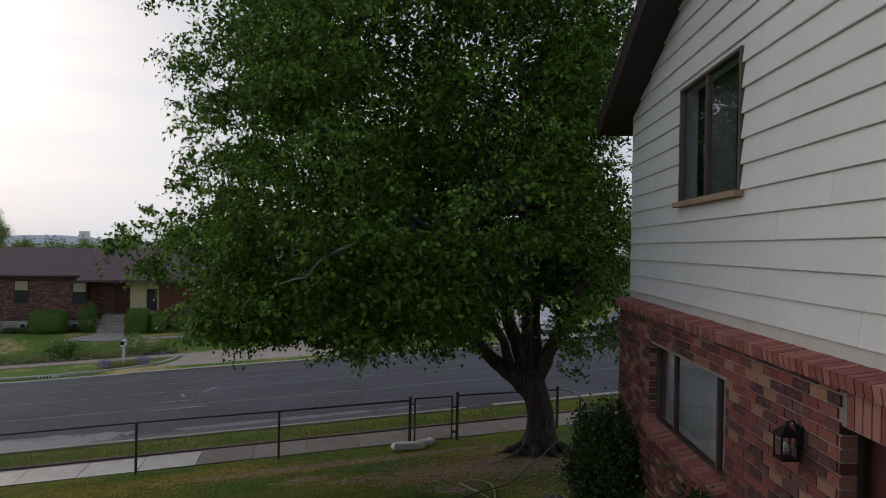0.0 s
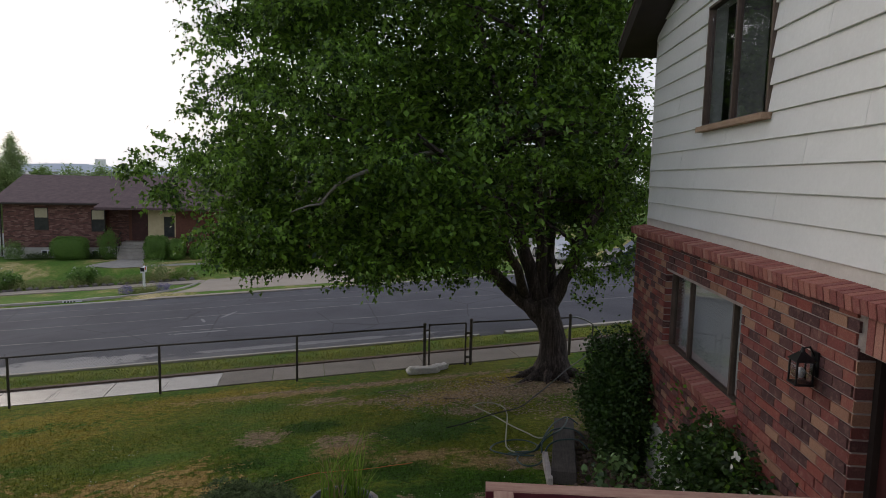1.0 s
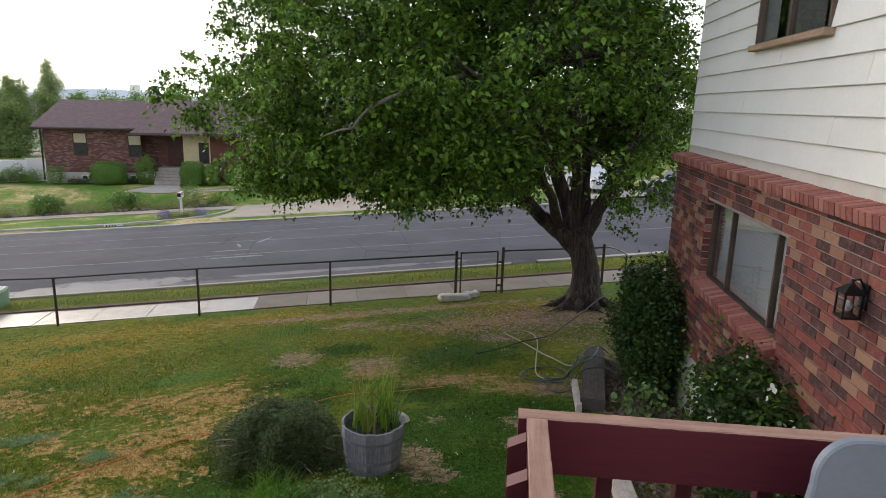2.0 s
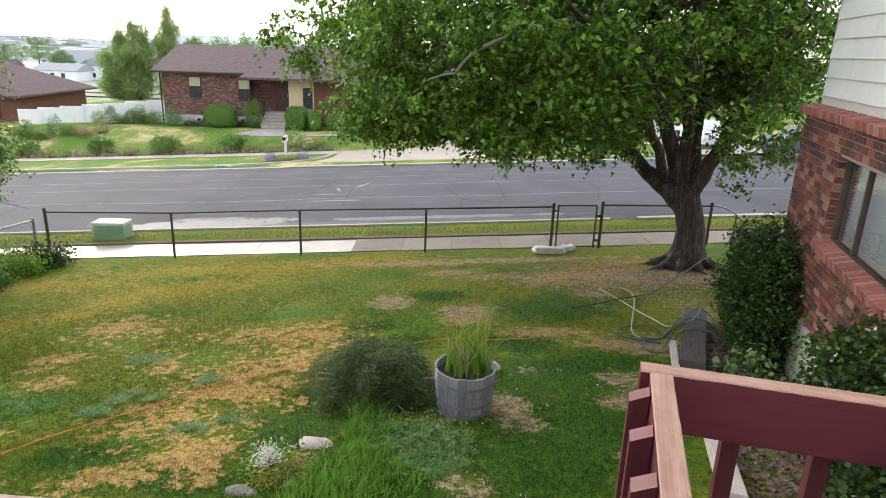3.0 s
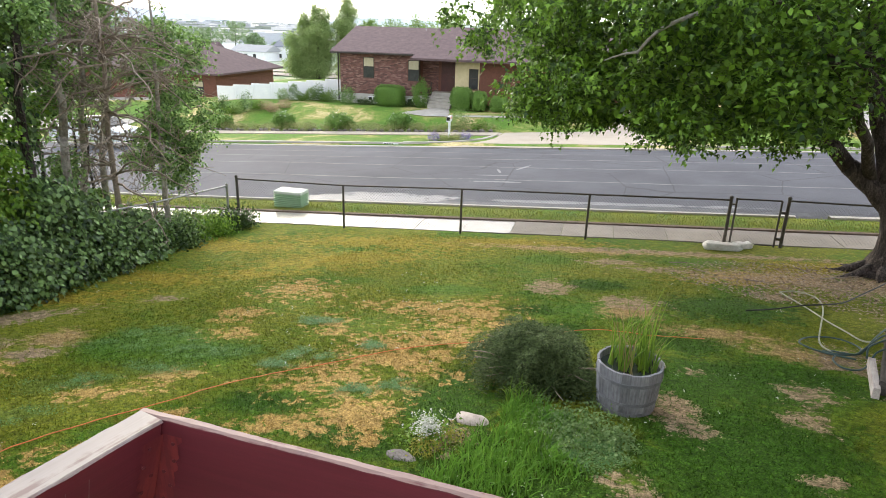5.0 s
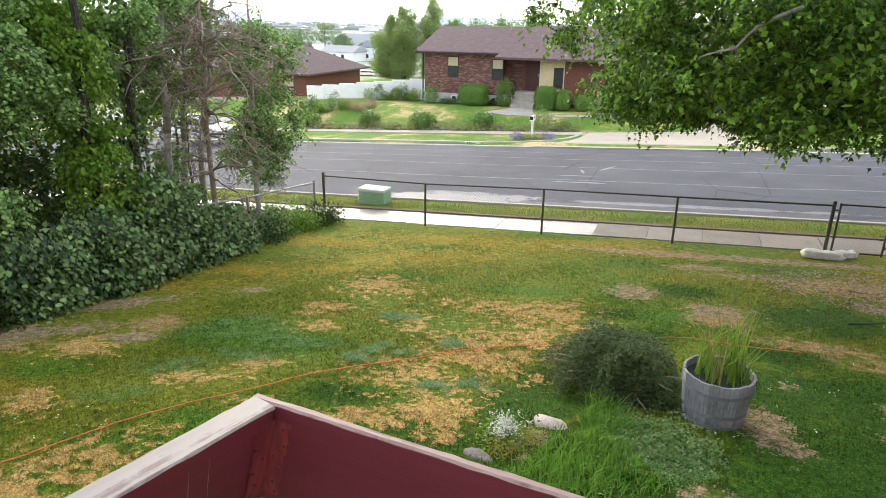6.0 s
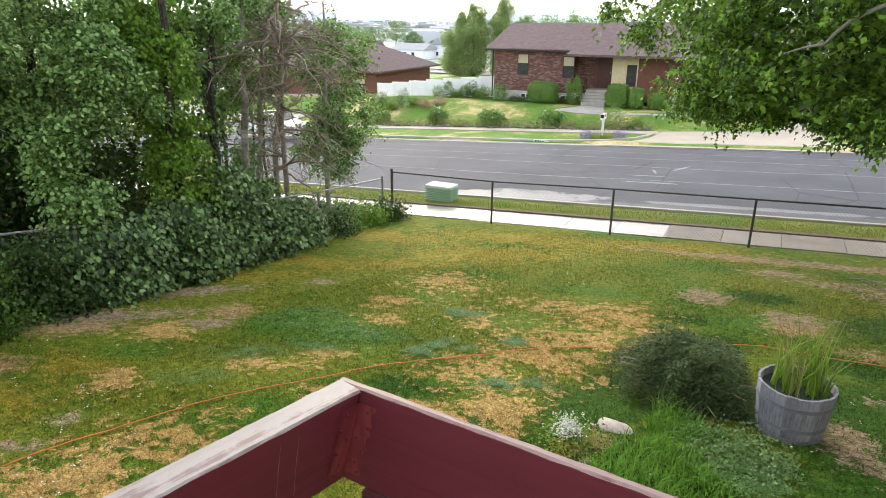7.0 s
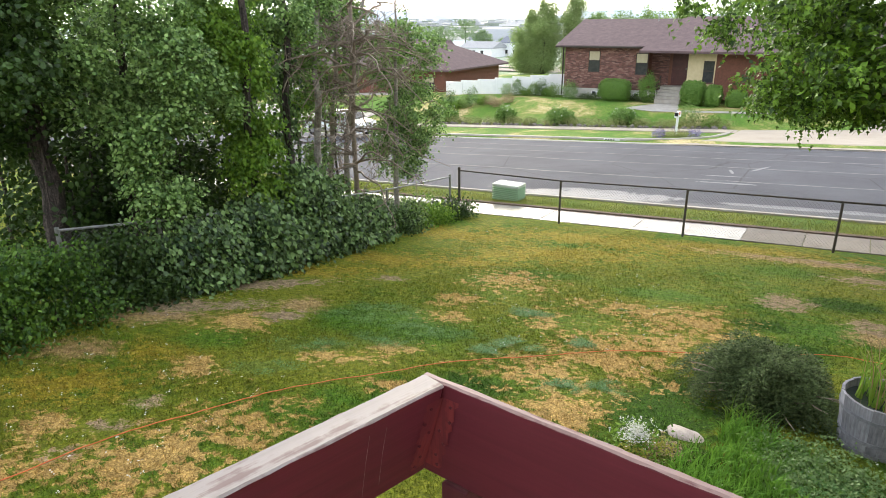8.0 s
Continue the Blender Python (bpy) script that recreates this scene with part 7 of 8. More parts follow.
def brick_front(parent, x0, x1, y, z0, z1, holes):
    """Brick courses on a far wall that faces -y, as one mesh of single bricks."""
    bm_v, bm_f = [], []
    z, row = z0, 0
    while z < z1 - 0.03:
        x = x0 - (0.104 if row % 2 else 0.0)
        while x < x1:
            a, b = max(x, x0), min(x + 0.198, x1)
            if b - a > 0.03 and not any(h[0] - 0.02 < (a + b) / 2 < h[1] + 0.02 and h[2] - 0.05 < z + 0.035 < h[3] + 0.03 for h in holes):
                k = len(bm_v)
                for yy in (y, y - 0.012):
                    bm_v.extend([(a, yy, z), (b, yy, z), (b, yy, z + 0.067), (a, yy, z + 0.067)])
                bm_f.extend([(k + 4, k + 5, k + 6, k + 7), (k, k + 1, k + 5, k + 4), (k + 3, k + 7, k + 6, k + 2), (k, k + 4, k + 7, k + 3), (k + 1, k + 2, k + 6, k + 5)])
            x += 0.208
        z += 0.0768
        row += 1
    me = bpy.data.meshes.new("bricks")
    me.from_pydata(bm_v, [], bm_f)
    me.materials.append(M_FARBRICK)
    ob = piece("bricks", me, parent, Matrix())
    return tagged(ob, kind="stuff")


HZ = -0.75  # level of the far house's ground line
house = thing("brick_house", Matrix.Translation(at_street(-21.0, 29.0, HZ)) @ Matrix.Rotation(TURN, 4, "Z"), "single-storey brown brick house with a shingled roof", "house")
part("wall", boxed(0, 0.0, 0.55, 5.6, 9, 3.44), M_REDBROWN, house, "brown brick wall")
part("foundation", boxed(-0.03, -0.03, -0.6, 9.4, 8.9, 0.6), M_FOUND, house, "pale concrete foundation")
part("wall", boxed(5.6, 0.9, 0.55, 9.2, 9, 3.28), M_REDBROWN, house, "recessed porch wall")
part("wall", boxed(8.35, -0.4, 0.55, 10.0, 0.9, 3.28), M_CREAM, house, "cream stucco wall")
part("wall", boxed(10.0, -0.4, 0.3, 19.0, 9, 3.28), M_REDBROWN, house, "brown brick wing")
brick_front(house, 0, 5.6, 0, 0.62, 3.38, [(1.7, 2.5, 1.65, 3.1), (4.95, 5.65, 1.6, 3.0)])
brick_front(house, 5.75, 6.9, 0.9, 0.62, 3.0, [])
house_window(house, 1.72, 0, 1.68, 0.8, 1.4)
house_window(house, 4.95, 0, 1.6, 0.8, 1.38)
for x in (2.05, 4.95):
    fw = part("window", boxed(x, -0.06, 0.12, x + 0.72, 0.02, 0.44), M_WHITE, house, "white basement window")
    part("pane", boxed(x + 0.05, -0.066, 0.16, x + 0.33, -0.061, 0.4), mottled_glass, fw)
    part("pane", boxed(x + 0.39, -0.066, 0.16, x + 0.67, -0.061, 0.4), mottled_glass, fw)
dr = part("door", boxed(7.1, 0.83, 0.95, 8.05, 0.9, 2.98, 0.01), M_DOOR, house, "dark red panelled front door")
for x in (7.2, 7.62):
    for z0, z1 in ((1.1, 1.8), (1.95, 2.8)):
        part("panel", boxed(x, 0.815, z0, x + 0.33, 0.832, z1, 0.006), M_DOOR, dr)
part("handle", boxed(7.98, 0.78, 1.9, 8.02, 0.83, 2.05), M_CHROME, dr, "bright metal handle")
part("porch", boxed(6.7, -0.3, 0.55, 8.34, 0.88, 0.95), M_KERB, house, "concrete porch")
for k in range(4):
    part("step", boxed(6.75, -0.3 - 0.3 * (k + 1), 0.0, 8.3, -0.3 - 0.3 * k, 0.78 - 0.17 * k, 0.01), M_KERB, house, "concrete step")
bm = bmesh.new()
for k in range(4):
    cyl(bm, (6.72, -0.3 - 0.35 * k, 0.7 - 0.17 * k), (6.72, -0.3 - 0.35 * k, 1.6 - 0.2 * k), 0.015, sides=6)
cyl(bm, (6.72, -0.25, 1.62), (6.72, -1.4, 0.98), 0.02, sides=6)
part("handrail", bm, M_BLACKMETAL, house, "thin black handrail")
gable_roof(house, 0, 9.0, 0, 9, 3.43, 1.62, M_ROOF)
gable_roof(house, 6.1, 19.0, -1.2, 9.6, 3.22, 1.95, M_ROOF, 0.5, 1.3)
bm = bmesh.new()
cyl(bm, (5.1, 4.0, 4.7), (5.1, 4.0, 5.4), 0.035)
part("vent_pipe", bm, M_GALV, house, "small roof vent pipe")
part("gutter", boxed(-0.5, -0.62, 3.28, 5.5, -0.505, 3.4, 0.02), M_DARK, house, "dark brown gutter")
part("downpipe", cyl(bmesh.new(), (-0.1, -0.1, 3.3), (-0.1, -0.1, 0.1), 0.05, sides=8), M_DARK, house, "dark downpipe")
house_window(house, 9.3, -0.4, 1.3, 0.62, 1.3, False)

# clipped hedges and shrubs round it
def far_shrub(name, U, N, r, h, label, seed, mat=None, leaf=0.09, count=90, group="", up=0.0, wide=1.0):
    return leafy(name, at_street(U, N, ground_z(U, N) + up), label, "shrub", [(0, 0, h * 0.5, r * wide, r, h * 0.52, count), (0, 0, h * 0.4, r * 0.8 * wide, r * 0.8, h * 0.4, count // 2)], SMALL, mat or M_FARLEAF, leaf, 14, seed, rad=0.16, group=group)


def clipped(U, N, w, d, h, label, seed):
    """A clipped bush: leaves laid close over a rounded box."""
    g2 = np.random.default_rng(seed)
    n = int(2600 * (w * h + d * h + w * d) / 3.0)
    d3 = g2.normal(0, 1, (n, 3))
    d3 /= (np.abs(d3) ** 4).sum(1)[:, None] ** 0.25
    p = d3 * (w / 2, d / 2, h / 2) * g2.uniform(0.86, 1.02, (n, 1)) * (1 + 0.05 * np.sin(d3[:, :1] * 6 + seed) * np.cos(d3[:, 2:] * 5)) + (0, 0, h / 2)
    t = thing("round_hedge", street_m(U, N), label, "hedge")
    new("foliage", leaves_mesh("foliage", p, g2.uniform(0.06, 0.11, n), SMALL, M_HEDGE, g2, -0.2, 1.2)).parent = t
    bm = bmesh.new()
    bmesh.ops.create_icosphere(bm, subdivisions=3, radius=1)
    for v in bm.verts:
        q = v.co / (abs(v.co.x) ** 4 + abs(v.co.y) ** 4 + abs(v.co.z) ** 4) ** 0.25
        v.co = Vector((q.x * w * 0.43, q.y * d * 0.43, q.z * h * 0.44 + h / 2))
    part("inner_mass", bm, M_HEDGE, t, "shaded inner leaves", True)
    return t


clipped(-16.98, 27.9, 2.05, 1.1, 1.4, "clipped green hedge before the brick wall", 201)
clipped(-11.8, 26.9, 1.4, 1.1, 1.45, "clipped green hedge beside the steps", 202)
clipped(-10.6, 26.8, 0.95, 0.9, 1.25, "clipped narrow hedge under the window", 203)
clipped(-9.3, 26.7, 1.1, 1.0, 1.0, "low clipped hedge near the drive", 207)
far_shrub("climbing_shrub", -14.75, 27.6, 0.55, 1.85, "loose green shrub by the front steps", 204, M_HEDGE, 0.09, 150)
far_shrub("corner_shrub", -20.2, 28.2, 0.55, 1.2, "grey-green shrub at the house corner", 205, M_ASPEN, 0.08, 90)
for k, U in enumerate((-19.2, -18.6, -15.9, -15.4)):
    far_shrub("ground_cover", U, 28.4, 0.4, 0.3, "low blue-green ground cover by the foundation", 206 + k, M_JUNIPER, 0.07, 40, "ground cover by the foundation")
for k, (U, N, r, h) in enumerate(((-22.3, 22.7, 0.68, 1.0), (-18.35, 22.4, 0.85, 1.0), (-14.6, 22.7, 0.75, 0.85), (-26.5, 22.6, 0.6, 0.8))):
    far_shrub("peony_bush", U, N, r, h, "round green bush with a few white blooms", 211 + k, M_HEDGE, 0.11, 150, "bushes along the far pavement")
    leafy("white_blooms", at_street(U, N, ground_z(U, N) + 0.25), "scattered white blooms on the bush", "flowers", [(0, 0, h * 0.5, r * 0.95, r * 0.95, h * 0.45, 16)], SMALL, M_PETAL, 0.09, 3, 231 + k, rad=0.04)
for k in range(14):
    U = -27.0 + k * 1.36
    far_shrub("edging_plant", U, 22.05 + 0.12 * math.sin(k * 2.1), 0.58, 0.46, "low olive edging plant by the pavement", 240 + k, M_OLIVE, 0.06, 80, "edging plants along the far pavement", 0.0, 1.35 if k % 5 else 0.8)
for k in range(14):
    U, N = -28.8 + k * 0.54, 27.5 + 0.08 * k - 0.9 * math.sin(k * 0.45) - (2.2 if k < 7 else 0.0)
    far_shrub("border_shrub", U, N, 0.42, 0.55 + 0.35 * (k % 3), "green border shrub before the white fence", 260 + k, (M_LIME, M_FARLEAF, M_CREEPER)[k % 3], 0.08, 55, "border shrubs before the white fence")
for k, (U, N) in enumerate(((-24.9, 25.4), (-24.2, 25.0), (-23.7, 25.8))):
    far_shrub("pink_spirea", U, N, 0.5, 0.6, "low shrub with faded pinkish blooms", 280 + k, M_DRYSTEM, 0.06, 60, "faded shrubs in the border")
r2 = random.Random(77)
edging = thing("stone_edging", Matrix(), "row of dark edging stones along the far lawn", "edging")
for k in range(46):
    U = -27 + k * 0.4 + r2.uniform(-0.08, 0.08)
    if U > -8.3:
        continue
    bm = bmesh.new()
    bmesh.ops.create_icosphere(bm, subdivisions=1, radius=1)
    for v in bm.verts:
        v.co = v.co * (1 + 0.25 * noise.noise(v.co * 2 + Vector((k, 0, 0))))
    piece("stone", finish("stone", bm, M_DARKROCK), edging, Matrix.Translation(at_street(U, 21.75, ground_z(U, 21.75) + 0.05)) @ Matrix.Diagonal((r2.uniform(0.12, 0.24), 0.16, r2.uniform(0.1, 0.18), 1)))

# mailbox on its little planted island
mb = thing("mailbox", Matrix.Translation((-16.39, 31.08, ground_z(-10.8, 19.4))) @ Matrix.Rotation(TURN, 4, "Z"), "mailbox with a dark door on a white post", "mailbox")
part("post", boxed(-0.055, -0.055, -0.1, 0.055, 0.055, 1.0, 0.006), M_WHITE, mb, "white wooden post")
part("bracket", boxed(-0.09, -0.32, 0.86, 0.09, 0.28, 0.92, 0.006), M_WHITE, mb)
bm = bmesh.new()
prof = [(-0.1, 0.0), (-0.1, 0.14)] + [(-0.1 * math.cos(a), 0.14 + 0.1 * math.sin(a)) for a in [math.pi * k / 8 for k in range(1, 8)]] + [(0.1, 0.14), (0.1, 0.0)]
fa, fb = [bm.verts.new((x, -0.3, 0.92 + z)) for x, z in prof], [bm.verts.new((x, 0.24, 0.92 + z)) for x, z in prof]
bm.faces.new(fa)
bm.faces.new(fb[::-1])
for i in range(len(prof)):
    bm.faces.new((fa[i], fb[i], fb[(i + 1) % len(prof)], fa[(i + 1) % len(prof)]))
bmesh.ops.recalc_face_normals(bm, faces=bm.faces)
part("box", bm, M_WHITE, mb, "pale metal box")
part("door", boxed(-0.09, -0.312, 0.94, 0.09, -0.302, 1.12, 0.004), M_BLACKMETAL, mb, "dark door")
part("flag", boxed(0.102, -0.2, 1.0, 0.112, -0.02, 1.16), M_CORD, mb, "orange flag")
bm = bmesh.new()
rows = []
for U, N in ((-12.7, 16.95), (-11.5, 17.0), (-10.4, 17.3), (-9.5, 17.9), (-8.9, 18.7), (-8.6, 19.6), (-8.5, 20.3)):
    out = Vector((0.0, -1.0, 0)) if U < -11 else (Vector((U, N, 0)) - Vector((-11.0, 20.3, 0))).normalized()
    rows.append([bm.verts.new(at_street(U + out.x * o, N + out.y * o, ground_z(U, N) + z)) for o, z in ((0.13, -0.12), (0.1, 0.06), (-0.08, 0.06), (-0.1, -0.1))])
for a, b in zip(rows, rows[1:]):
    for k in range(3):
        bm.faces.new((a[k], b[k], b[k + 1], a[k + 1]))
bmesh.ops.recalc_face_normals(bm, faces=bm.faces)
tagged(part("mailbox_island", bm, M_KERB), "curved concrete edging of the planted island", "kerb", kind="structure")
for k, (U, N) in enumerate(((-11.35, 18.0), (-9.65, 18.2))):
    leafy("lavender", at_street(U, N, ground_z(U, N)), "lavender clump in purple bloom by the mailbox", "plant", [(0, 0, 0.19, 0.32, 0.28, 0.2, 90)], SMALL, M_LILAC, 0.05, 12, 290 + k, rad=0.1, group="lavender by the mailbox")
for k, U in enumerate((-10.8, -10.2)):
    far_shrub("ground_cover", U, 18.3, 0.42, 0.3, "low green plants between the lavender", 293 + k, M_OLIVE, 0.05, 50, "plants by the mailbox")
far_shrub("yellow_shrub", -9.9, 22.2, 0.6, 0.7, "yellow-green shrub behind the mailbox", 296, M_FRESH, 0.07, 60)
far_shrub("tall_shrub", -10.9, 22.3, 0.55, 1.25, "loose green shrub behind the mailbox", 297, M_FARLEAF, 0.08, 70)
# worn number on the kerb, as plain bars
num = thing("kerb_number", Matrix.Translation(at_street(-13.3, KERB_FAR - 0.012, ground_z(-13.3, KERB_FAR))) @ Matrix.Rotation(TURN, 4, "Z"), "white painted patch with dark bars on the kerb", "marking")
part("patch", boxed(-0.42, -0.004, -0.14, 0.42, 0.002, 0.015), M_WHITE, num)
for k in range(4):
    part("bar", boxed(-0.34 + 0.13 * k, -0.007, -0.11, -0.26 + 0.13 * k, -0.0045, -0.01), M_DARK, num)

# white vinyl fence
vf = thing("vinyl_fence", Matrix(), "white vinyl privacy fence stepping down the slope", "fence")
VA, VB = at_street(-21.2, 30.2), at_street(-30.5, 28.4)
for k in range(7):
    p, q = VA.lerp(VB, k / 7), VA.lerp(VB, (k + 1) / 7)
    zt, zb = 0.62 - 0.12 * k, -2.6
    ang = math.atan2(q.y - p.y, q.x - p.x)
    m = Matrix.Translation((p.x, p.y, 0)) @ Matrix.Rotation(ang, 4, "Z")
    L = (q - p).length
    pan = part("panel", boxed(0.06, -0.02, zb, L - 0.06, 0.02, zt - 0.02), M_WHITE, vf, m=m)
    part("top_rail", boxed(0.06, -0.035, zt - 0.1, L - 0.06, 0.035, zt), M_WHITE, vf, m=m)
    part("post", boxed(-0.065, -0.065, zb, 0.065, 0.065, zt + 0.12, 0.015), M_WHITE, vf, m=m)

# the next house down the slope, and houses beyond
nb = thing("brown_house", Matrix.Translation(at_street(-48.3, 32.0, -3.5)) @ Matrix.Rotation(TURN, 4, "Z"), "low red-brown brick house with a hipped brown roof", "house")
part("wall", boxed(0, 0, 0, 15.5, 9.5, 3.9), M_REDBROWN, nb)
gable_roof(nb, 0, 15.5, 0, 9.5, 3.95, 2.2, M_ROOF, 0.7, 4.5, 4.5)
for x in (11.0, 13.4):
    house_window(nb, x, 0, 2.3, 1.0, 1.0, True)
for k, (U, N, w, d, h, rot, wm, rm) in enumerate(((-124, 186, 13, 9, 3.0, -6, M_WHITE, M_GREYPAINT), (-112, 193, 7, 8, 4.6, -6, M_WHITE, M_SLATE), (-150, 196, 12, 8, 3, 10, M_CREAM, M_ROOF), (-172, 205, 12, 9, 3, 0, M_WHITE, M_ROOF), (-72, 205, 13, 9, 3, 5, M_WHITE, M_GREYPAINT))):
    hz = ground_z(U, N)
    hh = thing("distant_house", Matrix.Translation(at_street(U, N, hz)) @ Matrix.Rotation(TURN + radians(rot), 4, "Z"), "small pale house down in the valley", "house", "houses in the valley")
    part("wall", boxed(0, 0, -2, w, d, h), wm, hh)
    gable_roof(hh, 0, w, 0, d, h, 2.0, rm, 0.5)
    for j in range(3):
        house_window(hh, 1.5 + j * 3.4, 0, 1.0, 1.2, 1.2, False)
side_street = grid_mesh("side_street", [-112, -100, -90, -80, -66], [134, 138, 142], lambda U, N: ground_z(U, N) + 0.25, M_CONCRETE)
tagged(side_street, "pale street down in the valley", "road", kind="structure")
side_verge = grid_mesh("side_pavement", [-112, -100, -90, -80, -66], [146, 150], lambda U, N: ground_z(U, N) + 0.25, M_DRIVE)
tagged(side_verge, "pale pavement down in the valley", "pavement", kind="structure")
# the town on the plain, too far to count
r2 = random.Random(91)
tv, tf = [], []
for k in range(900):
    N = 330 + 2600 * r2.random() ** 2
    U = -N * r2.uniform(0.1, 1.2)
    w, d, h, z0 = r2.uniform(8, 26), r2.uniform(8, 14), r2.uniform(3, 7), ground_z(U, N) - 1
    n0 = len(tv)
    for z in (z0, z0 + h + 1):
        tv.extend([tuple(at_street(U + x, N + y, z)) for x, y in ((0, 0), (w, 0), (w, d), (0, d))])
    tf.extend([(n0, n0 + 1, n0 + 5, n0 + 4), (n0 + 1, n0 + 2, n0 + 6, n0 + 5), (n0 + 2, n0 + 3, n0 + 7, n0 + 6), (n0 + 3, n0, n0 + 4, n0 + 7), (n0 + 4, n0 + 5, n0 + 6, n0 + 7)])
me = bpy.data.meshes.new("distant_town")
me.from_pydata(tv, [], tf)
me.materials.append(brick_material("town_walls", True, ((0.5, 0.5, 0.5), (0.3, 0.32, 0.33), (0.62, 0.6, 0.56), (0.2, 0.24, 0.2), (0.4, 0.42, 0.45))))
tagged(new("distant_town", me), "pale roofs and blocks of the town on the plain", "town", kind="stuff")

# poplars and other trees behind the houses
def far_tree(name, U, N, top, wide, label, seed, mat=M_POPLAR, leaf=0.3, count=150, slim=False):
    z0 = ground_z(U, N)
    h = top - z0
    r = wide / 2
    if slim:
        rp = random.Random(seed)
        blobs = [(rp.uniform(-0.35, 0.35) * r, rp.uniform(-0.35, 0.35) * r, h * f, r * s * 0.7, r * s * 0.7, h * 0.12, int(count * s * 0.5) + 10) for f, s in ((0.1, 0.8), (0.18, 1.0), (0.26, 1.1), (0.34, 1.1), (0.42, 1.1), (0.5, 1.0), (0.58, 1.0), (0.66, 0.9), (0.74, 0.75), (0.82, 0.6), (0.9, 0.4), (0.96, 0.2))]
    else:
        blobs = [(0, 0, h * 0.6, r, r, h * 0.34, count), (r * 0.4, 0, h * 0.45, r * 0.7, r * 0.7, h * 0.25, count // 2), (-r * 0.45, 0, h * 0.5, r * 0.7, r * 0.7, h * 0.25, count // 2), (0.1 * r, 0, h * 0.85, r * 0.45, r * 0.45, h * 0.15, count // 3)]
    return leafy(name, at_street(U, N, z0 - 0.2), label, "tree", blobs, SMALL, mat, leaf, 24, seed, stems=[([(0, 0, 0), (0.1, 0, h * 0.4), (0, 0, h * 0.8)], 0.3, 0.05)], rad=0.4 if slim else 0.75, droop=0.3, group="trees beyond the houses")


far_tree("poplar_tree", -36.6, 60, 6.2, 4.8, "broad poplar behind the brick house", 301, leaf=0.19, count=230, slim=True)
far_tree("poplar_tree", -39.0, 61, 5.0, 4.8, "shorter poplar behind the white fence", 302, leaf=0.19, count=210, slim=True)
far_tree("poplar_tree", -33.8, 62, 7.6, 3.8, "tall poplar behind the brick house", 303, leaf=0.19, count=190, slim=True)
for k, (U, N, top, wide) in enumerate(((-31.5, 64, 4.9, 4.0), (-29.3, 66, 5.2, 4.2), (-26.8, 68, 5.0, 4.0), (-24.8, 66, 4.4, 3.6), (-20.3, 60, 5.9, 6.0), (-16.5, 60, 5.5, 5.5), (-11.5, 56, 6.0, 6.5), (-6.0, 54, 6.2, 6.5), (0, 56, 6.5, 7), (6, 54, 6.0, 7), (13, 55, 7.0, 8), (21, 54, 8, 9), (30, 50, 9, 9))):
    far_tree("shade_tree", U, N, top, wide, "leafy green tree behind the houses", 310 + k, M_FARLEAF, 0.3, 90)
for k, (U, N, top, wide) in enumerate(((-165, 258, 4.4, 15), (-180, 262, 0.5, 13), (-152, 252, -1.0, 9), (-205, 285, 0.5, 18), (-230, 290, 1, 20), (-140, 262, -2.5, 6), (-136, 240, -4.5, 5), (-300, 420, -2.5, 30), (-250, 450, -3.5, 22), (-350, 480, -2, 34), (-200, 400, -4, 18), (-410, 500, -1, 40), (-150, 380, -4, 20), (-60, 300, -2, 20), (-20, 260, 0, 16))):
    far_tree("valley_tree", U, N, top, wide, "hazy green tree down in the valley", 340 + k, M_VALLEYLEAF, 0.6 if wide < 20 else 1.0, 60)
# neighbour's trees on this side, beyond the hedge
far_tree("yard_tree", -24, -3, 8.5, 7, "leafy tree in the next yard", 380, M_ASPEN, 0.16, 220)
far_tree("yard_tree", -27, 1.5, 8.0, 6, "leafy tree in the next yard", 381, M_ASPEN, 0.16, 160)

# tall light pole
pole = thing("light_pole", Matrix.Translation((-70.5, 117, ground_z(*to_street(-70.5, 117)))), "tall grey sports light pole in the distance", "pole")
part("shaft", cyl(bmesh.new(), (0, 0, -1), (0, 0, 14.3 - 0.5), 0.22, 0.14), M_GALV, pole)
part("head", boxed(-0.9, -0.3, 12.6, 0.9, 0.3, 13.9, 0.05), M_WHITE, pole, "pale lamp head")


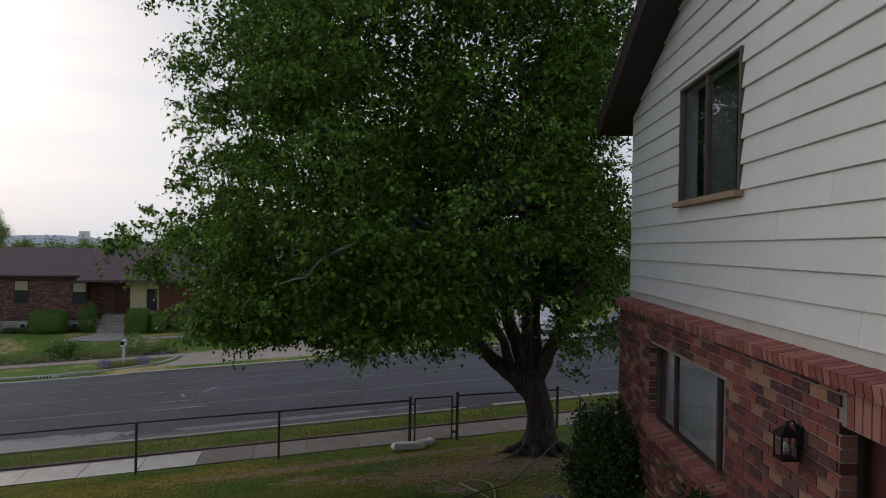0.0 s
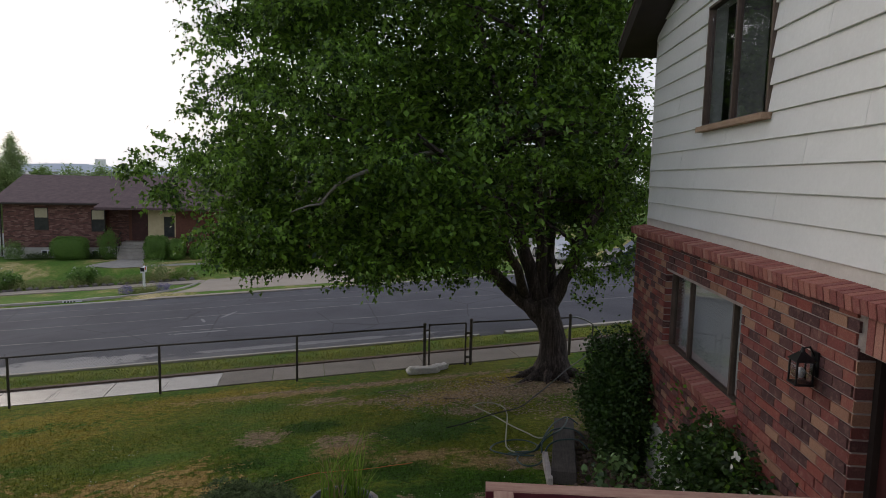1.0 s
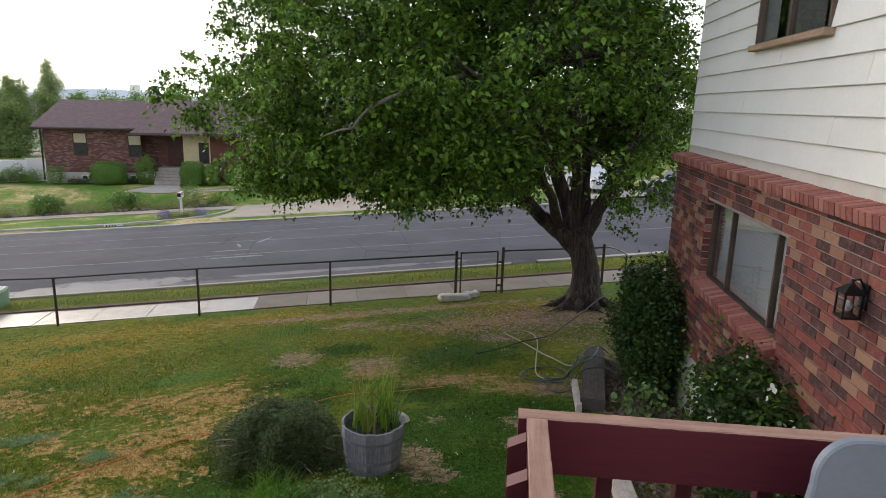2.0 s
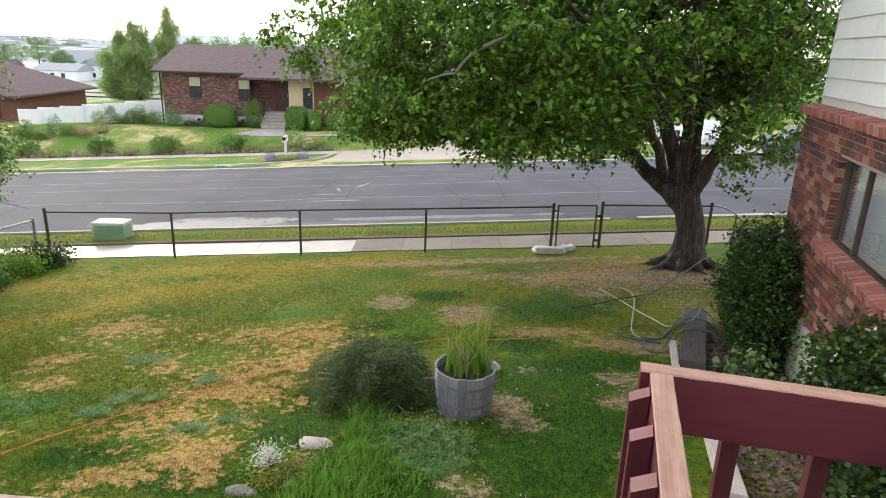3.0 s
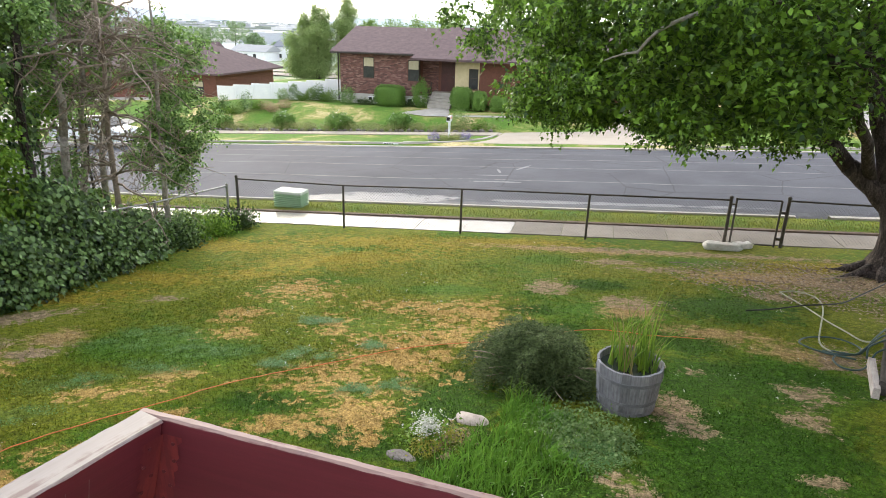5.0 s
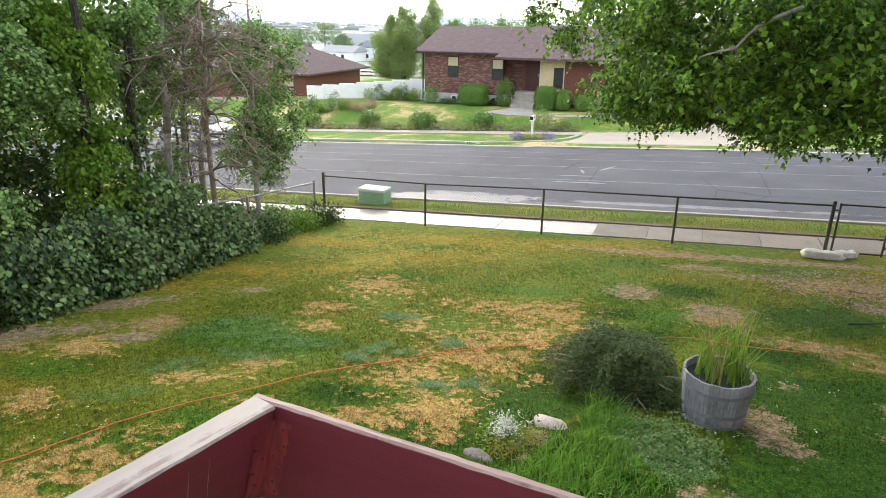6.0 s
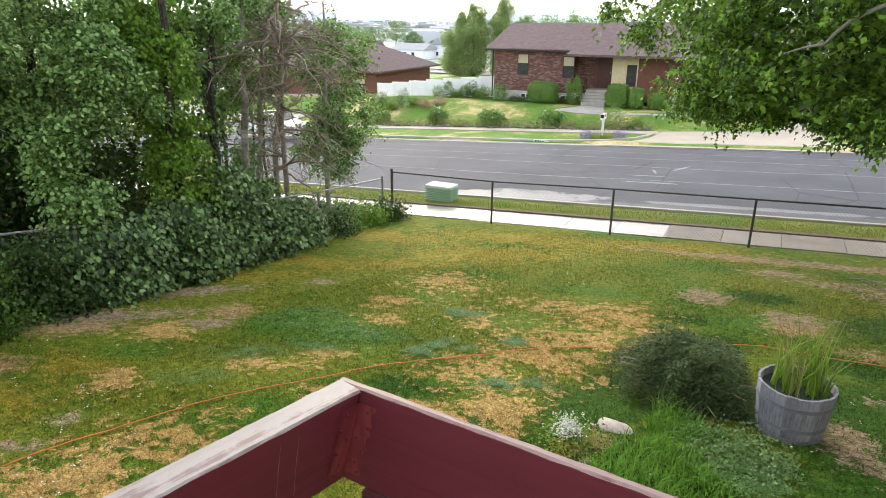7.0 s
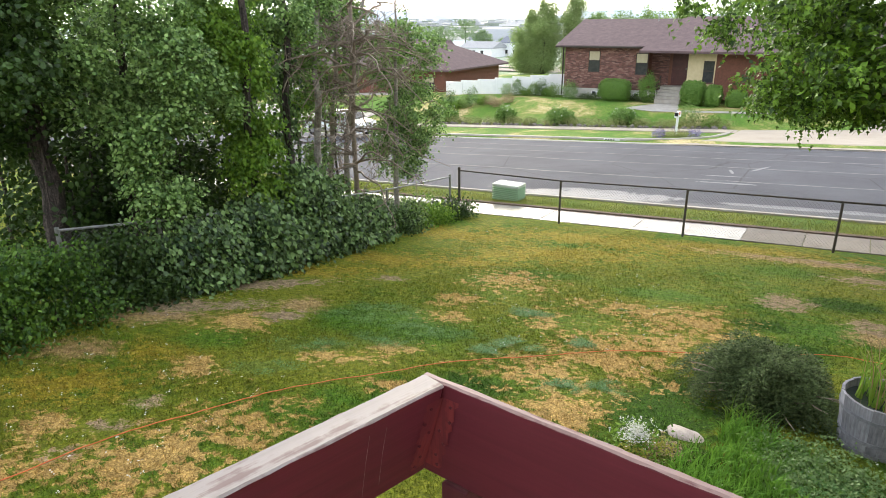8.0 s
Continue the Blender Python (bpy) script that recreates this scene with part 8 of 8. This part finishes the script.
# parked cars glimpsed past the maple
def car(m, paint, label):
    c = thing("car", m, label, "car")
    bm = bmesh.new()
    prof = [(-2.2, 0.35), (-2.25, 0.7), (-2.1, 0.92), (-1.3, 1.0), (-0.7, 1.42), (0.7, 1.46), (1.5, 1.02), (2.1, 0.9), (2.25, 0.6), (2.2, 0.35)]
    rows = []
    for y, s in ((-0.88, 0.93), (-0.78, 1.0), (0.78, 1.0), (0.88, 0.93)):
        rows.append([bm.verts.new((x * (1 if abs(y) < 0.8 else 0.985), y if z < 1.0 else y * 0.8, 0.35 + (z - 0.35) * s)) for x, z in prof])
    for a, b in zip(rows, rows[1:]):
        for i in range(len(prof) - 1):
            bm.faces.new((a[i], a[i + 1], b[i + 1], b[i]))
        bm.faces.new((a[-1], a[0], b[0], b[-1]))
    bm.faces.new(rows[0][::-1])
    bm.faces.new(rows[-1])
    bmesh.ops.recalc_face_normals(bm, faces=bm.faces)
    part("body", bm, paint, c, smooth_faces=False)
    for y in (-0.74, 0.74):
        w = part("side_window", boxed(-0.75, y - 0.02, 1.02, 0.95, y + 0.02, 1.36, 0.01), mottled_glass, c, "dark glass")
        w.matrix_basis = Matrix.Translation((0, 0.0, 0))
    part("windscreen", boxed(0.75, -0.6, 1.05, 1.35, 0.6, 1.09, m=Matrix.Translation((0.0, 0, 0.1)) @ Matrix.Rotation(radians(30), 4, "Y") @ Matrix.Translation((-0.55, 0, 0.55))), mottled_glass, c, "dark glass")
    for x in (-1.4, 1.4):
        for y in (-0.86, 0.86):
            wh = part("wheel", cyl(bmesh.new(), (x, y - 0.1, 0.32), (x, y + 0.1, 0.32), 0.32, sides=20), M_TYRE, c)
            part("rim", cyl(bmesh.new(), (x, y - 0.105, 0.32), (x, y + 0.105, 0.32), 0.19, sides=16), M_CHROME, wh)
    for y in (-0.6, 0.6):
        part("headlight", boxed(2.1, y - 0.18, 0.66, 2.22, y + 0.18, 0.8, 0.02), M_CHROME, c)
    return c


car(street_m(14.6, 15.3, road_z(14.6, 15.3)), M_CARPAINT, "dark blue car parked at the far kerb")
car(Matrix.Translation(at_street(11.6, 20.3, ground_z(11.6, 20.3))) @ Matrix.Rotation(TURN + radians(90), 4, "Z"), M_CARWHITE, "pale silver car parked in a drive")
car(Matrix.Translation(at_street(-29.5, 14.9, road_z(-27, 14.9))) @ Matrix.Rotation(TURN, 4, "Z"), M_CARWHITE, "pale silver car glimpsed behind the aspens")
drive3 = grid_mesh("driveway_right", [9.6, 11.6, 13.6], [16.4, 19, 23, 28], lambda U, N: ground_z(U, N) + 0.03, M_KERB)
tagged(drive3, "pale concrete driveway behind the maple", "driveway", kind="structure")
rh = thing("tan_brick_house", Matrix.Translation(at_street(5.0, 30.0, 0.4)) @ Matrix.Rotation(TURN, 4, "Z"), "tan brick house glimpsed behind the maple", "house")
part("wall", boxed(0, 0, -1, 16, 9, 3.2), brick_material("tan_brick", True, CAP_TONES), rh)
gable_roof(rh, 0, 16, 0, 9, 3.2, 2.4, M_ROOF, 0.5)
for x in (1.5, 5.0, 10.0):
    house_window(rh, x, 0, 1.0, 1.4, 1.3)


# ---- pieces: paving slabs, siding boards, bricks ----
def slab_pieces(parent, u0, u1, n0, n1, length, lift, wet=None, mat=None):
    bm = boxed(0.004, n0 - (n0 + n1) / 2, -0.06, length - 0.004, n1 - (n0 + n1) / 2, 0.0, 0.008)
    dry_me = finish("slab", bm, mat or M_CONCRETE)
    wet_me = dry_me.copy()
    wet_me.materials[0] = M_WETCON
    nm, U, g = (n0 + n1) / 2, u0, random.Random(9)
    rot = Matrix.Rotation(TURN, 4, "Z") @ Matrix.Rotation(-math.atan(0.057), 4, "Y") @ Matrix.Rotation(-math.atan(0.035), 4, "X")
    while U < u1:
        m = Matrix.Translation(at_street(U, nm, ground_z(U, nm) + lift + g.uniform(-0.006, 0.006))) @ rot
        piece("slab", wet_me if wet is not None and U < wet else dry_me, parent, m)
        U += length


slab_pieces(pavement, -28.0, 9.0, 0.16, 1.34, 1.22, 0.02, -5.1)
slab_pieces(pavement_far, -34.0, -8.9, 20.3, 21.55, 1.22, 0.05, mat=M_DRIVE)

# lap siding: boards with a thick lower edge, seams between lengths
LAP = 0.2075
SEAMS = ((3.6, 8.0), (5.0, 7.9), (2.9, 6.9), (4.6, 7.4), (3.9, 6.1), (5.6,), (3.2, 7.6), (4.4,), (5.1, 7.0), (3.5,), (4.9, 7.2))


def siding_board(a, b, z, low=0.0, high=None):
    """A lapped board from y=a to b, cut between two heights over its lower edge."""
    high = LAP + 0.01 if high is None else high
    bm = bmesh.new()

    def face_x(h):
        return SX - 0.024 + 0.026 * h / (LAP + 0.01)

    q = [bm.verts.new(p) for y in (a, b) for p in ((face_x(high), y, high), (face_x(low), y, low + 0.003), (face_x(low) + 0.002, y, low - 0.001), (SX + 0.003, y, low))]
    for f in ((0, 1, 5, 4), (1, 2, 6, 5), (2, 3, 7, 6), (0, 3, 2, 1), (4, 5, 6, 7)):
        bm.faces.new([q[i] for i in f])
    bmesh.ops.recalc_face_normals(bm, faces=bm.faces)
    piece("siding_board", finish("siding_board", bm, M_SIDING), wall_siding, Matrix.Translation((0, 0, z)))


k, z = 0, 4.265
while z < 8.6:
    y_end = min(8.695, 8.45 + (6.72 + 0.02 - z) / 0.42)
    if y_end < 3.2:
        break
    cuts = [0.5] + [s for s in SEAMS[k % len(SEAMS)] if s < y_end - 0.2] + [y_end]
    for a, b in zip(cuts, cuts[1:]):
        a, b = a + 0.0015, b - 0.0015
        if not (z < UWIN[3] + 0.02 and z + LAP > UWIN[2] - 0.02):
            siding_board(a, b, z)
            continue
        y0, y1 = UWIN[0] - 0.003, UWIN[1] + 0.003
        if a < y0:
            siding_board(a, min(b, y0), z)
        if b > y1:
            siding_board(max(a, y1), b, z)
        if b > y0 and a < y1:  # cut to fit under and over the window
            if z < UWIN[2] - 0.05:
                siding_board(max(a, y0), min(b, y1), z, 0.0, UWIN[2] - 0.04 - z)
            if z + LAP > UWIN[3] + 0.02:
                siding_board(max(a, y0), min(b, y1), z, max(0.0, UWIN[3] + 0.004 - z))
    z += LAP
    k += 1

# bricks of the near wall in running bond
def brick_mesh(length, high, deep, mat, seed):
    bm = boxed(0, 0, 0, deep, length, high)
    g = random.Random(seed)
    for v in bm.verts:
        if v.co.x < 0.001:
            v.co += Vector((g.uniform(0, 0.003), g.uniform(-0.002, 0.002), g.uniform(-0.002, 0.002)))
    return finish("brick", bm, mat)


full = [brick_mesh(BRICK_L - 0.011, COURSE - 0.0125, 0.05, M_BRICK, s) for s in range(4)]
rest_v, rest_f = [], []
g = random.Random(4)
row, z = 0, 1.93
singles = 0
while z < 4.05:
    y = 1.5 - (BRICK_L / 2 if row % 2 else 0)
    while y < 8.84:
        a, b = y, min(y + BRICK_L - 0.011, 8.84)
        spans = [(a, b)]
        for y0, y1, z0, z1 in ((WIN[0], WIN[1], WIN[2] - 0.13, WIN[3]), (DOORY[0], DOORY[1], 1.0, DOORY[2] + 0.01), (DOORY[0] - 0.6, DOORY[1], DOORY[2] + 0.01, 4.03)):
            if z + COURSE * 0.6 > z0 and z + 0.01 < z1:
                spans = [s for p in spans for s in ((p[0], min(p[1], y0 - 0.004)), (max(p[0], y1 + 0.004), p[1])) if s[1] - s[0] > 0.02]
        for a, b in spans:
            out = g.uniform(0, 0.004)
            whole = abs((b - a) - (BRICK_L - 0.011)) < 0.003
            if whole and 3.55 < a < 6.6 and singles < 295:
                piece("brick", g.choice(full), wall_brick, Matrix.Translation((BX - out, a, z)))
                singles += 1
            else:
                n0 = len(rest_v)
                for x in (BX - out, BX + 0.04):
                    rest_v.extend([(x, a, z), (x, b, z), (x, b, z + COURSE - 0.0125), (x, a, z + COURSE - 0.0125)])
                rest_f.extend([(n0, n0 + 3, n0 + 2, n0 + 1), (n0, n0 + 1, n0 + 5, n0 + 4), (n0 + 3, n0 + 7, n0 + 6, n0 + 2), (n0, n0 + 4, n0 + 7, n0 + 3), (n0 + 1, n0 + 2, n0 + 6, n0 + 5)])
        y += BRICK_L
    z += COURSE
    row += 1
z, row = 1.93, 0
while z < DOORY[2] - 0.03:
    for y0, y1, z0, z1, deep in ((WIN[1] - 0.004, WIN[1] + 0.01, WIN[2], WIN[3], 0.074), (WIN[0] - 0.01, WIN[0] + 0.004, WIN[2], WIN[3], 0.074), (DOORY[1] - 0.004, DOORY[1] + 0.01, 1.93, DOORY[2], 0.099)):
        if z0 - 0.02 < z < z1 - 0.03:
            n0, zt = len(rest_v), min(z + COURSE - 0.0125, z1)
            for x in (BX - 0.001, BX + deep):
                rest_v.extend([(x, y0, z), (x, y1, z), (x, y1, zt), (x, y0, zt)])
            rest_f.extend([(n0, n0 + 3, n0 + 2, n0 + 1), (n0, n0 + 1, n0 + 5, n0 + 4), (n0 + 3, n0 + 7, n0 + 6, n0 + 2), (n0, n0 + 4, n0 + 7, n0 + 3), (n0 + 1, n0 + 2, n0 + 6, n0 + 5)])
    z += COURSE
me = bpy.data.meshes.new("bricks")
me.from_pydata(rest_v, [], rest_f)
me.materials.append(M_BRICKS)
tagged(piece("bricks", me, wall_brick, Matrix()), kind="stuff")

# sloping rowlock cap, window sill and the upright course over the door
ledge = tagged(part("brick_ledge", boxed(BX + 0.02, 0.5, 4.055, BX + 0.2, 8.84, 4.14), M_MORTAR), "projecting red brick ledge under the siding", "ledge", kind="structure")
cap_me = [finish("brick", boxed(-0.1, 0, -0.09, 0.12, 0.066, 0.0, 0.004, m=Matrix.Rotation(radians(-9), 4, "Y")), M_CAPBRICK) for _ in range(1)]
for k in range(108):
    y = 0.7 + k * 0.0755
    if y < 8.78:
        piece("brick", cap_me[0], ledge, Matrix.Translation((BX + 0.01 + g.uniform(-0.002, 0.002), y, 4.155 + g.uniform(-0.003, 0.003))))
sill = tagged(part("brick_sill", boxed(BX + 0.02, WIN[0] - 0.05, WIN[2] - 0.14, BX + 0.2, WIN[1] + 0.05, WIN[2] - 0.03), M_MORTAR), "sloping brick window sill", "sill", kind="structure")
sill_me = finish("brick", boxed(-0.1, 0, -0.1, 0.075, 0.066, 0.0, 0.004, m=Matrix.Rotation(radians(-14), 4, "Y")), M_CAPBRICK)
for k in range(30):
    y = WIN[0] - 0.06 + k * 0.0755
    piece("brick", sill_me, sill, Matrix.Translation((BX + 0.0 + g.uniform(-0.002, 0.002), y, WIN[2] + 0.004 + g.uniform(-0.003, 0.003))))
header = tagged(part("brick_header", boxed(BX + 0.012, DOORY[0] - 0.6, DOORY[2], BX + 0.2, DOORY[1], 4.04), M_MORTAR), "upright brick course over the door", "lintel", kind="structure")
head_me = finish("brick", boxed(0, 0, 0, 0.05, 0.064, 0.195), M_CAPBRICK)
for k in range(20):
    piece("brick", head_me, header, Matrix.Translation((BX - 0.004 - g.uniform(0, 0.003), DOORY[0] - 0.59 + k * 0.0755, DOORY[2] + 0.012)))
# deck boards
me = finish("deck_board", boxed(0, -0.068, -0.028, 2.9, 0.068, 0, 0.004), M_WINE)
for k in range(22):
    piece("deck_board", me, deck, Matrix.Translation((-0.41, 0.33 - 0.145 * k, DECK_Z)))
me = finish("deck_board", boxed(0, -0.068, -0.028, 1.98, 0.068, 0, 0.004), M_WINE)
for k in range(7):
    piece("deck_board", me, landing, Matrix.Translation((0.51, 0.485 + 0.145 * k, DECK_Z)))
